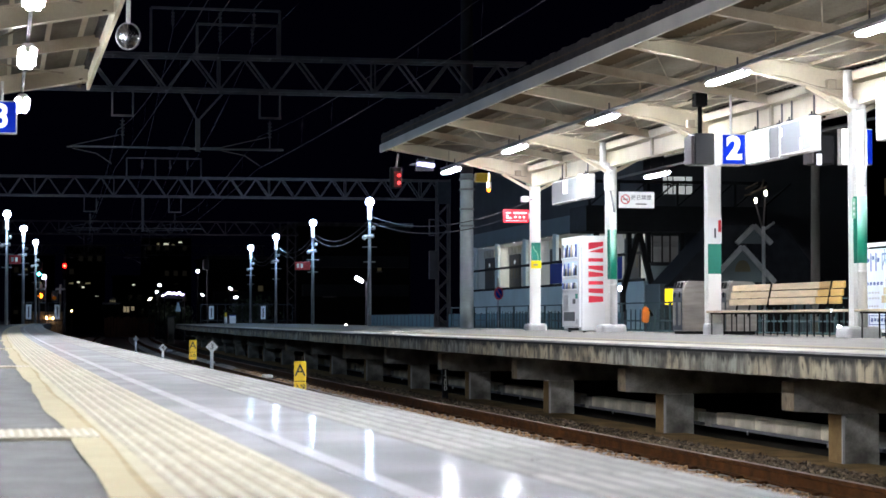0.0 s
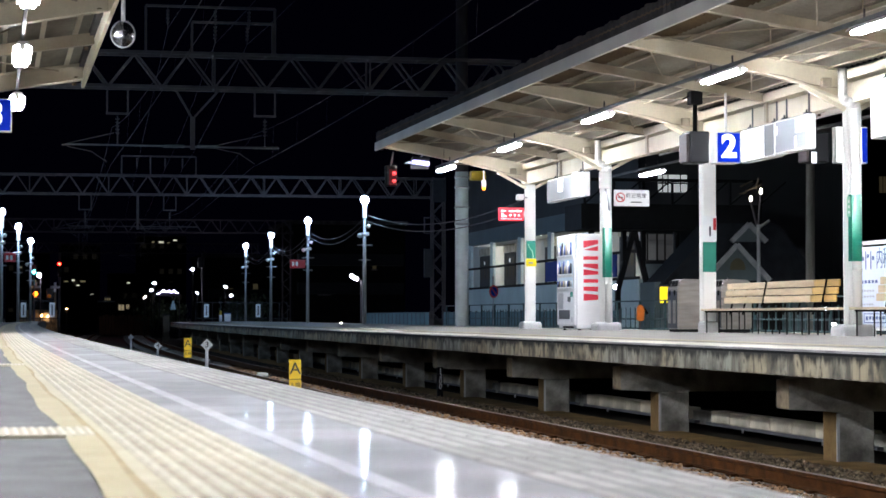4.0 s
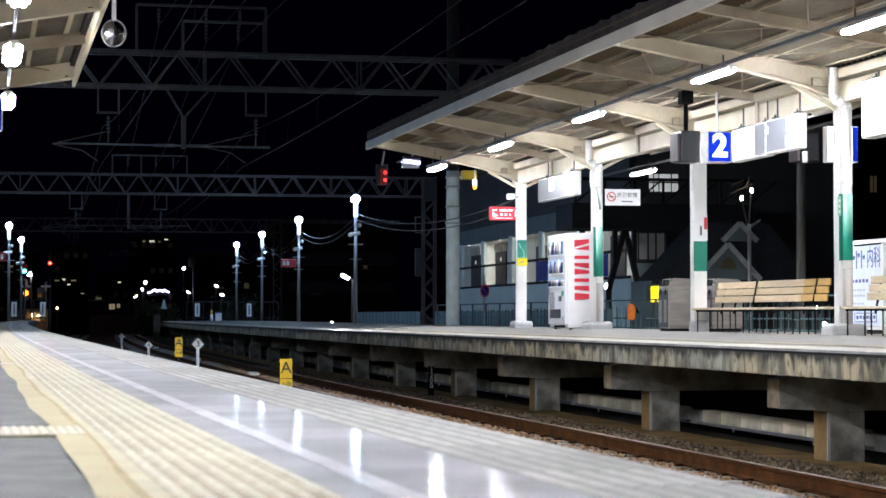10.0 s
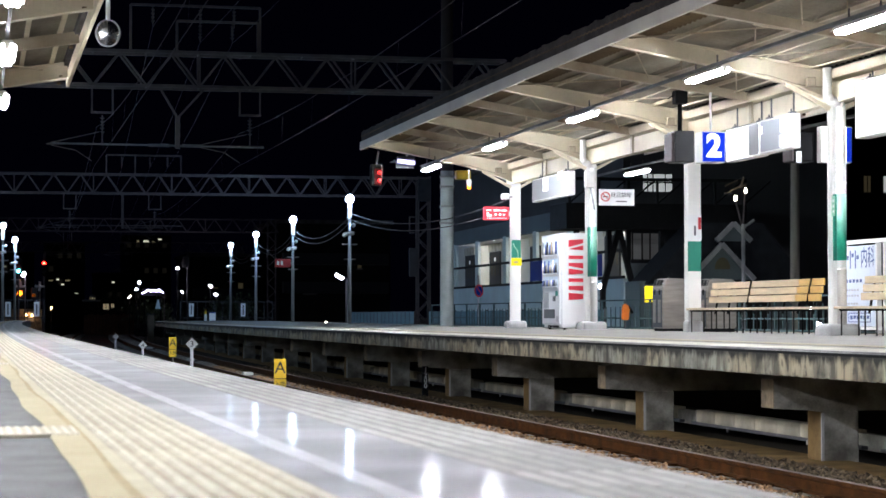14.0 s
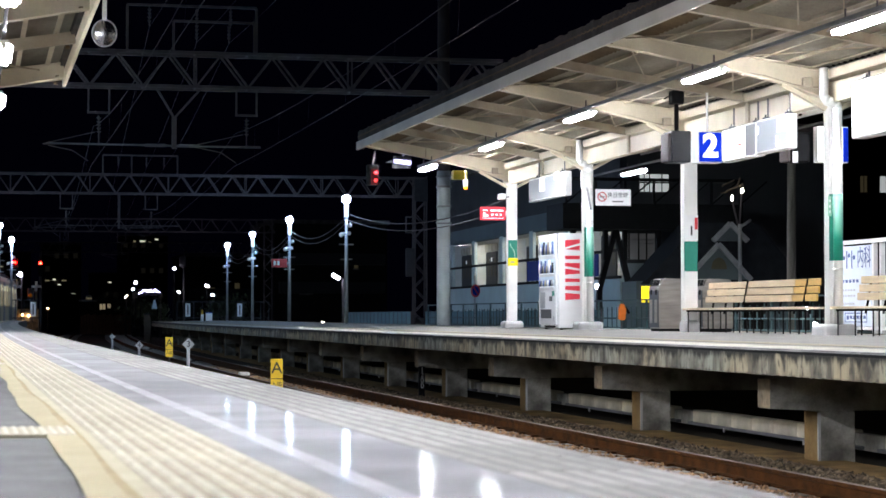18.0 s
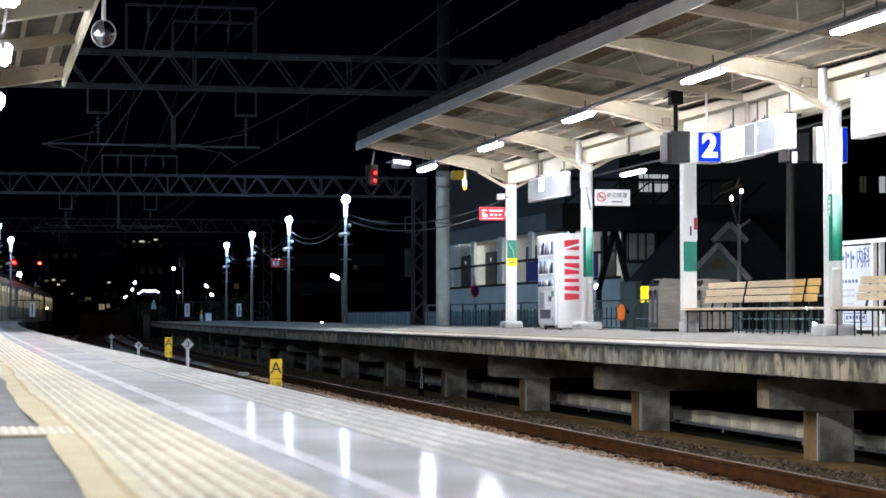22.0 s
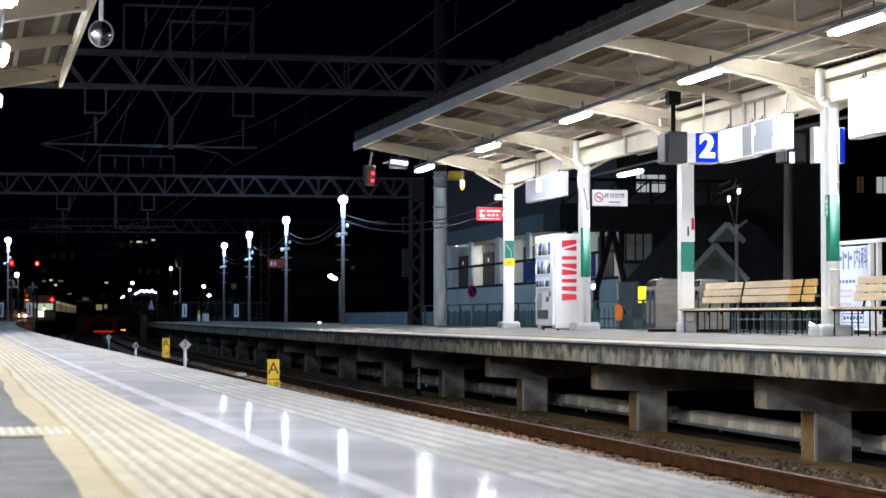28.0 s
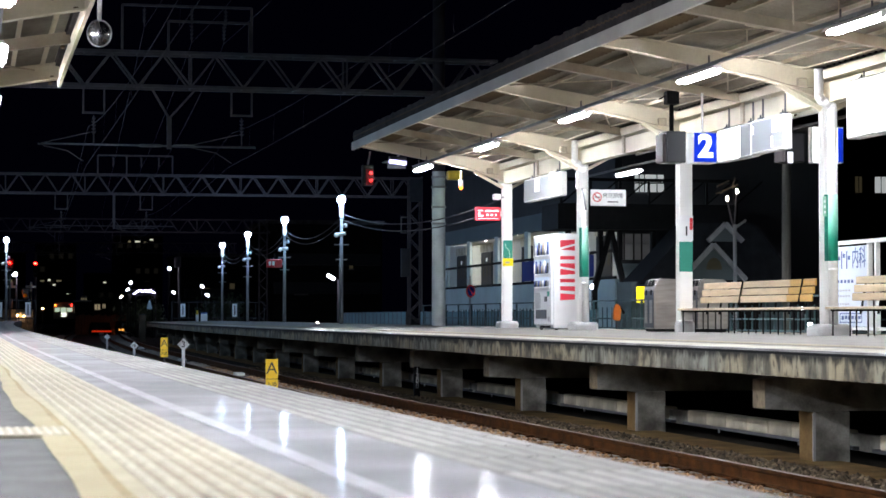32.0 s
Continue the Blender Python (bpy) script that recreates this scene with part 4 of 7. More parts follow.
left_canopy = canopy("cream steel canopy roof over the near platform", -2.15, 3.42, -5.0, 27.2, LEFT_COLUMNS, 3.26, 2.72, 0.0, (0.20, 0.46, 0.70, 0.82, 0.93), "roof_sheet")


def column(parent, u, s, z0, z1, low, high, pale_at, style, wide=1.0):
    """A steel column on a concrete foot, with a downpipe and a painted band."""
    m = CM(u, s)
    bm = NEW()
    ring = [(-0.12, -0.1), (0.12, -0.1), (0.12, -0.085), (0.008, -0.085), (0.008, 0.085), (0.12, 0.085), (0.12, 0.1), (-0.12, 0.1), (-0.12, 0.085), (-0.008, 0.085), (-0.008, -0.085), (-0.12, -0.085)]
    lo = [bm.verts.new((x, y, z0)) for x, y in ring]
    hi = [bm.verts.new((x, y, z1)) for x, y in ring]
    bm.faces.new(lo[::-1])
    bm.faces.new(hi)
    for i in range(12):
        bm.faces.new((lo[i], lo[(i + 1) % 12], hi[(i + 1) % 12], hi[i]))
    bmesh.ops.transform(bm, matrix=Matrix.Diagonal((wide, 1, 1, 1)), verts=bm.verts[:])
    col = part("column", bm, "white_paint", parent, "white painted steel column with a green band", m)
    pipe = None
    if style:
        bm = NEW()
        ze = z1 - 0.06
        bend = [(0.0, -0.165, z0 + 0.05), (0.0, -0.165, ze - 0.03), (-0.03, -0.17, ze + 0.03), (-0.17, -0.2, ze + 0.06), (-0.215, -0.2, ze + 0.12), (-0.215, -0.2, z1 + 0.45)]
        for p, q in zip(bend, bend[1:]):
            rod(bm, p, q, 0.065, 16)
        for p in bend[1:-1]:
            ball(bm, p, 0.0655, 2)
        for z in (z0 + 0.9, z0 + 2.1):
            rod(bm, (0.0, -0.165, z), (0.0, -0.165, z + 0.03), 0.071, 16)
        pipe = part("downpipe", bm, "white_paint", parent, "white rain downpipe", m)
    bm = NEW()
    e = 0.26 if style else 0.23 if wide < 0.9 else 0.15
    rbox(bm, -e, e, -e, e * 0.85, z0 - 0.12, z0 + (0.16 if e > 0.2 else 0.2), 0.07, 3)
    part("foot", bm, "concrete_pale", parent, "pale concrete column foot", m)
    if high > low:
        part("colour_band", box(NEW(), -0.123 * wide, 0.123 * wide, -0.1035, -0.0805, low, high), "green", col, "dark green band")
        if pale_at and pipe:
            part("colour_band", rod(NEW(), (0.0, -0.165, low), (0.0, -0.165, high), 0.0675, 20), "green_fade", pipe, "band that fades from pale green down to teal")
    return col


ZF = -0.035
BANDS = {3: (1.535, 1.935, 0), 2: (1.0, 1.97, 1.5), 1: (0.98, 1.48, 0), 0: (1.0, 1.925, 1.45)}
column_parts = {}
for i, s in enumerate(COLUMNS):
    low, high, pale = BANDS.get(i - 4, (1.02, 1.95, 1.45))
    column_parts[i - 4] = column(right_canopy, 11.8, s, ZF, RIGHT_MID_Z - 0.2, low, high, pale, i % 2 == 0, 0.85 if s > 44 else (0.76, 0.93)[i % 2])
for s in LEFT_COLUMNS:
    column(left_canopy, -2.15, s, 0.0, 2.5, 1.02, 1.95, 1.45, 1)


# ---- tube lamps ----
def tube_lamp():
    th = thing("tube_lamp", "bare white fluorescent tube lamp under the canopy", "lamp", group="canopy tube lamps")
    bm = NEW()
    v = [bm.verts.new((x, y, z)) for y in (-0.74, 0.74) for x, z in ((-0.098, 0.05), (-0.045, 0.11), (0.045, 0.11), (0.098, 0.05), (0.045, 0.075), (-0.045, 0.075))]
    bm.faces.new(v[:6])
    bm.faces.new(v[6:][::-1])
    for i in range(6):
        bm.faces.new((v[i], v[(i + 1) % 6], v[(i + 1) % 6 + 6], v[i + 6]))
    part("housing", bm, "white_paint", th, "white reflector housing")
    for x in (-0.042, 0.042):
        rod(bm := NEW(), (x, -0.66, 0.036), (x, 0.66, 0.036), 0.026, 12)
        part("tube", bm, "tube", th, "glowing white tube")
    for y in (-0.70, 0.70):
        part("lamp_holder", box(NEW(), -0.03, 0.03, y - 0.012, y + 0.012, 0.02, 0.085), "white_paint", th)
        part("hanger", rod(NEW(), (0, y * 0.6, 0.12), (0, y * 0.6, 0.28), 0.012, 6), "galv_dark", th)
    return th


lamp = tube_lamp()
lamp.matrix_basis = CM(9.8, 26.15, 3.46)
for s in (14.9, 21.05, 32.1, 38.1, 44.0):
    copy_thing(lamp, CM(9.8, s, 3.46))
for s in (15.0, 21.5, 28.0, 35.0, 41.9):
    copy_thing(lamp, CM(13.9, s, 3.28))
for s in (26.6, 21.8, 17.5, 13.2, 8.9, 4.4, 0.0):
    copy_thing(lamp, CM(0.41, s, 2.93))
for s in (24, 17, 10, 3):
    copy_thing(lamp, CM(-4.2, s, 2.93))
for u, z, s0, s1, zz in ((9.8, 3.595, 4, 45, RIGHT_EDGE_Z), (0.41, 3.09, -4, 27, 3.26), (13.9, 3.44, 4, 45, 3.8)):
    bm = NEW()
    w = 0.018 if u < 5 else 0.03
    sweep(bm, [(u - w, z), (u + w, z), (u + w, z + 0.04), (u - w, z + 0.04)], steps(s0, s1, 2))
    bm2 = part("lighting_duct", bm, "duct", left_canopy if u < 5 else right_canopy, "grey lighting duct")


# ---- lamp posts on the open platforms ----
def lamp_post(h, lens):
    th = thing("lamp_post", "tall galvanised platform lamp post with a bright bluish-white lamp", "street lamp", group="platform lamp posts")
    bm = NEW()
    rod(bm, (0, 0, 0), (0, 0, h - 0.55), 0.07, 12, 0.05)
    part("pole", bm, "galv", th)
    bm = NEW()
    ball(bm, (0, 0, h), 0.14, 2, (1, 1, 0.98))
    part("lamp_globe", bm, lens, th, "glowing bluish-white globe")
    bm = NEW()
    rod(bm, (0, 0, h - 0.6), (0, 0, h - 0.15), 0.066, 12)
    part("lamp_neck", bm, "lamp_neck", th, "glowing lamp neck")
    for z, w in ((h - 1.52, 0.25), (h - 2.02, 0.2)):
        bm = NEW()
        rod(bm, (-w, 0, z), (w, 0, z), 0.022, 6)
        part("step_bar", bm, "galv", th)
    bm = NEW()
    rod(bm, (-0.16, -0.02, h - 1.18), (0.14, -0.02, h - 1.14), 0.06, 8)
    ball(bm, (-0.18, -0.05, h - 1.2), 0.09, 1)
    ball(bm, (0.12, -0.05, h - 0.88), 0.08, 1)
    part("loudspeaker", bm, "white_paint", th, "white horn loudspeakers clamped to the pole")
    return th


post = lamp_post(4.2, "pole_lamp")
post.matrix_basis = CM(11.8, 67.35, -0.05)
for s in (82.6, 97.7, 112.9):
    copy_thing(post, CM(11.8, s, -0.05))
post = lamp_post(4.2, "pole_lamp_near")
post.matrix_basis = CM(-2.2, 39.5, -0.02)
for u, s in ((-1.5, 52.5), (-0.95, 65.5), (-0.33, 78.5), (0.05, 91.0), (0.3, 105.0)):
    copy_thing(post, CM(u, s, -0.02 if s < 100 else -0.12))


# ---- overhead-line gantries ----
def gantry(s, u0, u1, zb, dz, bays, hang, top_frames, poles):
    th = thing("line_gantry", "grey steel lattice gantry carrying the overhead wires", "gantry", CM(0, s), group="overhead-line gantries")
    for y in (-0.35, 0.35):
        for z in (zb, zb + dz):
            bm = NEW()
            beam(bm, (u0, y, z), (u1, y, z), 0.09, 0.09)
            part("chord", bm, "galv_dark", th)
        w = (u1 - u0) / bays
        for i in range(bays):
            a = u0 + i * w
            bm = NEW()
            beam(bm, (a, y, zb), (a + w / 2, y, zb + dz), 0.055, 0.055, (0, 1, 0))
            part("brace", bm, "galv_dark", th)
            bm = NEW()
            beam(bm, (a + w / 2, y, zb + dz), (a + w, y, zb), 0.055, 0.055, (0, 1, 0))
            part("brace", bm, "galv_dark", th)
            if i % 3 == 0:
                bm = NEW()
                beam(bm, (a, y, zb), (a, y, zb + dz), 0.05, 0.05, (0, 1, 0))
                part("brace", bm, "galv_dark", th)
    for i in range(bays + 1):
        a = u0 + (u1 - u0) * i / bays
        for z in (zb, zb + dz):
            part("cross_tie", beam(NEW(), (a, -0.35, z), (a, 0.35, z), 0.04, 0.04), "galv_dark", th)
    for u in hang:      # rectangular drop frames with insulators
        bm = NEW()
        for x in (-0.3, 0.3):
            beam(bm, (u + x, 0, zb), (u + x, 0, zb - 0.78), 0.05, 0.05, (0, 1, 0))
        beam(bm, (u - 0.33, 0, zb - 0.78), (u + 0.33, 0, zb - 0.78), 0.06, 0.06, (0, 1, 0))
        part("drop_frame", bm, "galv_dark", th)
        bm = NEW()
        for k in range(5):
            rod(bm, (u, 0, zb - 0.93 - k * 0.10), (u, 0, zb - 0.98 - k * 0.10), 0.075, 10, 0.03)
        rod(bm, (u, 0, zb - 0.85), (u, 0, zb - 1.70), 0.018, 6)
        part("insulator", bm, "galv_dark", th, "ribbed grey insulator")
        bm = NEW()
        rod(bm, (u - 1.6, 0, zb - 1.72), (u + 0.4, 0, zb - 1.70), 0.022, 6)
        rod(bm, (u - 1.5, 0, zb - 1.69), (u - 0.1, 0, zb - 1.35), 0.014, 6)
        rod(bm, (u - 1.45, 0, zb - 1.76), (u - 0.75, 0, zb - 1.9), 0.014, 6)
        rod(bm, (u - 0.75, 0, zb - 1.9), (u - 0.3, 0, zb - 2.2), 0.014, 6)
        part("registration_arm", bm, "galv_dark", th)
    for (a, b), z0, hooks in top_frames:      # portal frames for the feeders on top
        bm = NEW()
        for x in (a, b):
            beam(bm, (x, 0, zb + dz), (x, 0, zb + dz + z0), 0.07, 0.07, (0, 1, 0))
        beam(bm, (a, 0, zb + dz + z0), (b, 0, zb + dz + z0), 0.07, 0.07, (0, 1, 0))
        part("feeder_frame", bm, "galv_dark", th)
        for x in hooks:
            bm = NEW()
            for k in range(4):
                rod(bm, (x, 0, zb + dz + z0 - 0.12 - k * 0.11), (x, 0, zb + dz + z0 - 0.19 - k * 0.11), 0.06, 8, 0.025)
            rod(bm, (x, 0, zb + dz + z0), (x, 0, zb + dz + z0 - 0.62), 0.015, 6)
            part("feeder_insulator", bm, "galv_dark", th, "ribbed grey insulator")
    for u, r, top, kind in poles:
        bm = NEW()
        if kind == "round":
            rod(bm, (u, 0, -1.5), (u, 0, 4.6), r, 20, r * 0.93)
            part("pole", bm, "pole_conc", th, "round grey concrete pole")
            # Upper pole is coloured dark to stand for the weaker light up there.
            part("extension_tube", rod(NEW(), (u, 0, 4.6), (u, 0, top), r * 0.92, 20, r * 0.84), "pole_top_dim", th, "upper pole, its weaker light put in as a dark colour")
            for z in (3.0, 3.5, 4.1, 4.4):
                part("band", rod(NEW(), (u, 0, z), (u, 0, z + 0.06), r * 1.08, 20), "galv", th)
        else:
            for x in (-r, r):
                for y in (-r, r):
                    beam(bm, (u + x, y, -1.5), (u + x, y, top), 0.08, 0.08, (0, 1, 0))
            n = int((top + 1.5) / (2 * r))
            for k in range(n):
                z = -1.5 + (top + 1.5) * k / n
                z2 = -1.5 + (top + 1.5) * (k + 1) / n
                for y in (-r, r):
                    e = 1 if k % 2 else -1
                    beam(bm, (u - r * e, y, z), (u + r * e, y, z2), 0.045, 0.045, (0, 1, 0))
            part("lattice_pole", bm, "galv_dark", th, "grey lattice steel pole")
    return th


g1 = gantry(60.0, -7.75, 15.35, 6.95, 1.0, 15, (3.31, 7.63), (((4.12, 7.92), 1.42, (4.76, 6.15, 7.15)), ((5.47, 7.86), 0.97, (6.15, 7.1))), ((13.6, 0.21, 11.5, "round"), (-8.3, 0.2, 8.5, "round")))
bm = NEW()
for x in (-0.52, 0.78):
    beam(bm, (5.5 + x, 0, 6.93), (5.5, 0, 6.05), 0.06, 0.06, (0, 1, 0))
beam(bm, (5.5, 0, 6.1), (5.5, 0, 5.15), 0.13, 0.13, (0, 1, 0))
part("centre_hanger", bm, "galv_dark", g1)
bm = NEW()
rod(bm, (1.88, 0, 5.25), (8.05, 0, 5.22), 0.026, 8)
part("cross_pipe", bm, "trough_steel", g1)
for u in (4.95, 5.95):
    part("pipe_insulator", rod(NEW(), (u - 0.3, 0, 5.235), (u + 0.3, 0, 5.235), 0.045, 8), "trough_steel", g1)
part("relay_box", rbox(NEW(), 13.85, 14.3, -0.2, 0.1, 4.35, 4.62, 0.03, 1), "yellow", g1, "small yellow box on the pole")
g2 = gantry(103.0, -7.5, 21.0, 6.36, 0.95, 22, (3.0, 7.2), (((4.79, 8.5), 0.98, (5.55, 6.95, 7.82)), ((6.22, 8.5), 0.97, ())), ((20.9, 0.3, 7.4, "lattice"), (-7.4, 0.3, 7.4, "lattice")))
bm = NEW()
beam(bm, (5.6, 0, 6.36), (5.6, 0, 4.6), 0.12, 0.12, (0, 1, 0))
rod(bm, (2.2, 0, 4.75), (8.6, 0, 4.75), 0.03, 6)
part("centre_hanger", bm, "galv_dark", g2)
part("switch_panel", rbox(NEW(), 20.55, 21.25, -0.42, -0.33, 6.1, 7.25, 0.03, 1), "duct_dark", g2, "dark switch panel on the lattice pole")
bm = NEW()
for a, b, z in ((20.1, 20.6, 5.3), (20.1, 20.6, 4.5)):
    beam(bm, (a, -0.35, z), (b, -0.35, z), 0.06, 0.06, (0, 1, 0))
beam(bm, (20.13, -0.35, 4.5), (20.13, -0.35, 5.3), 0.06, 0.06, (0, 1, 0))
part("side_bracket", bm, "galv_dark", g2, "square steel side bracket")
part("cable_box", rbox(NEW(), 20.12, 20.57, -0.45, -0.2, 2.25, 3.7, 0.03, 1), "duct_dark", g2, "dark cable box")
for s in (153.0, 203.0):
    gantry(s, -12, 18, 6.5, 0.95, 22, (2.4, 6.6), (), ((17.5, 0.3, 7.5, "lattice"), (-11.5, 0.3, 7.5, "lattice")))

# overhead wires
for (u, v), (z, zf), sag, hang, label in (
        ((3.1, 2.9), (4.62, 4.3), 0.22, 0, "contact wire over the track"), ((7.25, 7.1), (4.64, 4.3), 0.2, 0, "contact wire over the track"),
        ((3.15, 3.0), (5.75, 5.3), 0.85, 4.5, "sagging grey messenger wire over the track"), ((7.3, 7.2), (5.62, 5.3), 0.55, 4.5, "sagging grey messenger wire over the track"),
        ((4.76, 5.55), (8.72, 7.7), 0.5, 0, "feeder cable on the gantry tops"), ((6.15, 6.95), (8.3, 7.7), 0.5, 0, "feeder cable on the gantry tops"),
        ((7.1, 7.82), (8.3, 7.7), 0.5, 0, "feeder cable on the gantry tops")):
    bm = NEW()
    posts = ((-30, u, z), (15, u, z), (60, u, z), (103, v, zf), (153, v, zf), (203, v, zf))

    def wire_at(p, q, f):
        return C(p[1] + (q[1] - p[1]) * f, p[0] + (q[0] - p[0]) * f, p[2] + (q[2] - p[2]) * f - sag * 4 * f * (1 - f))
    run = []
    for p, q in zip(posts, posts[1:]):
        pts = [wire_at(p, q, k / 10) for k in range(11)]
        run += pts if not run else pts[1:]
        if hang:
            for k in range(1, 9):
                top = wire_at(p, q, k / 9)
                if top.z - hang > 0.1:
                    rod(bm, top, (top.x - 0.03, top.y, hang), 0.0025, 4, cap=False)
    tube(bm, run, 0.0065, 5)
    single("overhead_wire", bm, "wire", label, "wire")

# =====================  THINGS ON THE FAR PLATFORM  =====================
# vending machine: its display faces the track, its lettered flank faces along the platform
vm = thing("vending_machine", "white drinks vending machine with red lettering down its side", "vending machine", CM(11.26, 38.5, -0.035))
rbox(bm := NEW(), 0, 0.74, 0, 1.3, 0.03, 1.9, 0.02, 2)
part("body", bm, "vend_white", vm)
for x in (0.06, 0.62):
    for y in (0.08, 1.16):
        rod(bm := NEW(), (x + 0.03, y + 0.03, 0.0), (x + 0.03, y + 0.03, 0.03), 0.03, 8)
        part("foot", bm, "black", vm)
door = part("door", rbox(NEW(), -0.045, -0.002, 0.02, 1.28, 0.1, 1.88, 0.012, 2), "vend_white", vm, "white front door")
for z0, z1 in ((1.47, 1.77), (1.10, 1.40), (0.84, 1.05)):
    row = part("display_window", box(NEW(), -0.052, -0.046, 0.12, 1.18, z0, z1), "window_cool", door, "lit display shelf of drinks")
    for k in range(10):
        y = 0.18 + k * 0.105
        h = 0.15 + 0.05 * ((k * 5 + int(z0 * 20)) % 3) if z1 - z0 > 0.25 else 0.12
        part("bottle", rod(NEW(), (-0.062, y, z0 + 0.02), (-0.062, y, z0 + 0.02 + h), 0.03, 8, 0.024), ("ink_blue", "galv", "purlin", "sign_white", "dark_grey", "ink_blue", "galv")[(k * 3 + int(z0 * 10)) % 7], row)
        part("price_tag", box(NEW(), -0.058, -0.052, y - 0.035, y + 0.035, z0 - 0.002, z0 + 0.016), "sign_white", row)
    part("window_frame", box(NEW(), -0.066, -0.052, 0.10, 1.20, z0 - 0.03, z0 - 0.004), "vend_white", row)
part("poster_panel", box(NEW(), -0.055, -0.046, 0.78, 1.16, 0.42, 0.74), "galv", door, "grey poster panel")
part("coin_panel", box(NEW(), -0.058, -0.046, 0.28, 0.46, 0.56, 0.66), "dark_grey", door, "dark coin slot panel")
part("button_plate", box(NEW(), -0.058, -0.046, 0.12, 0.26, 0.66, 0.76), "green", door, "green button plate")
part("delivery_flap", box(NEW(), -0.055, -0.046, 0.34, 1.12, 0.22, 0.40), "dark_grey", door, "dark delivery flap")
part("coin_return", box(NEW(), -0.056, -0.046, 0.12, 0.2, 0.16, 0.26), "galv", door)
part("plinth_slot", box(NEW(), -0.03, 0.0, 0.2, 0.9, 0.04, 0.08), "black", vm)
# the brand on its flank, as plain red blocks, not letters
flank = part("side_panel", box(NEW(), 0.02, 0.72, -0.004, -0.001, 0.1, 1.88), "sign_white", vm, "white side panel")
for shapes in ((((0.14, 1.76), (0.44, 1.78), (0.44, 1.70), (0.14, 1.62)), ((0.14, 1.58), (0.44, 1.66), (0.44, 1.56))),
               (((0.14, 1.455), (0.44, 1.455), (0.44, 1.385), (0.14, 1.385)),),
               (((0.14, 1.31), (0.44, 1.31), (0.44, 1.20), (0.14, 1.25)), ((0.14, 1.20), (0.44, 1.16), (0.44, 1.10), (0.14, 1.08))),
               (((0.14, 1.005), (0.44, 1.005), (0.44, 0.935), (0.14, 0.935)),),
               (((0.14, 0.86), (0.44, 0.86), (0.44, 0.76), (0.14, 0.78)), ((0.14, 0.72), (0.44, 0.70), (0.44, 0.60), (0.14, 0.58)))):
    bm = NEW()
    for pts in shapes:
        bm.faces.new([bm.verts.new((x, -0.0065, z)) for x, z in pts])
    e = bmesh.ops.extrude_face_region(bm, geom=bm.faces[:])
    bmesh.ops.translate(bm, verts=[q for q in e["geom"] if isinstance(q, bmesh.types.BMVert)], vec=(0, 0.0022, 0))
    part("red_mark", bm, "vend_red", flank, "red painted shape")


def prism_x(pts, y0, y1):
    """A bar of the given section in x and z, from y0 to y1."""
    bm = NEW()
    A = [bm.verts.new((x, y0, z)) for x, z in pts]
    B = [bm.verts.new((x, y1, z)) for x, z in pts]
    bm.faces.new(A)
    bm.faces.new(B[::-1])
    for i in range(len(pts)):
        j = (i + 1) % len(pts)
        bm.faces.new((A[j], A[i], B[i], B[j]))
    return bm


# steel waste bins
bins = thing("waste_bin_station", "stainless steel waste bin cabinet with rounded hoods", "bin", CM(11.64, 33.45, -0.045))
for k, (x0, x1, mat) in enumerate(((0.0, 0.62, "steel"), (0.80, 1.36, "steel"))):
    bm = NEW()
    pts = [(x0, 0.06), (x1, 0.06), (x1, 0.84), (x1 - 0.06, 0.92), (x0 + 0.12, 0.93), (x0 + 0.05, 0.90), (x0, 0.78)]
    A = [bm.verts.new((x, 0, z)) for x, z in pts]
    B = [bm.verts.new((x, 0.56, z)) for x, z in pts]
    bm.faces.new(A)
    bm.faces.new(B[::-1])
    for i in range(7):
        bm.faces.new((A[i], A[(i + 1) % 7], B[(i + 1) % 7], B[i]))
    bmesh.ops.bevel(bm, geom=bm.edges[:], offset=0.02, segments=2, affect="EDGES")
    body = part("bin_body", bm, mat, bins, "brushed steel bin body")
    for y in (0.04, 0.21, 0.38):
        bm = prism_x([(x0 + 0.036, 0.905), (x0 + 0.004, 0.80), (x0 - 0.004, 0.803), (x0 + 0.028, 0.908)], y, y + 0.13)
        part("hood_slot", bm, "black", body, "dark throw-in slot")
    part("base", box(NEW(), x0 + 0.03, x1 - 0.03, 0.03, 0.53, 0.0, 0.06), "black", bins)
    for y in (0.15, 0.41):
        bm = NEW()
        rod(bm, (x0 - 0.006, y, 0.69), (x0 + 0.03, y, 0.69), 0.05, 16)
        part("opening", bm, "black", body, "round dark opening")
        part("bag_door", rbox(NEW(), x0 - 0.012, x0 + 0.005, y - 0.06, y + 0.075, 0.16, 0.56, 0.003, 1), "steel", body, "steel bag door")
    # Dark reflection on the front face is put into this panel's colour.
    part("front_panel", rbox(NEW(), x0 - 0.005, x0 + 0.005, 0.025, 0.535, 0.08, 0.72, 0.003, 1), "bin_panel", body, "front panel coloured dark for its night reflection")
    part("hood_rim", prism_x([(x0 + 0.012, 0.80), (x0 + 0.06, 0.912), (x0 + 0.13, 0.943), (x0 + 0.13, 0.950), (x0 + 0.053, 0.922), (x0 - 0.002, 0.80)], -0.006, 0.012), "chrome_rim", body, "bright hood rim")


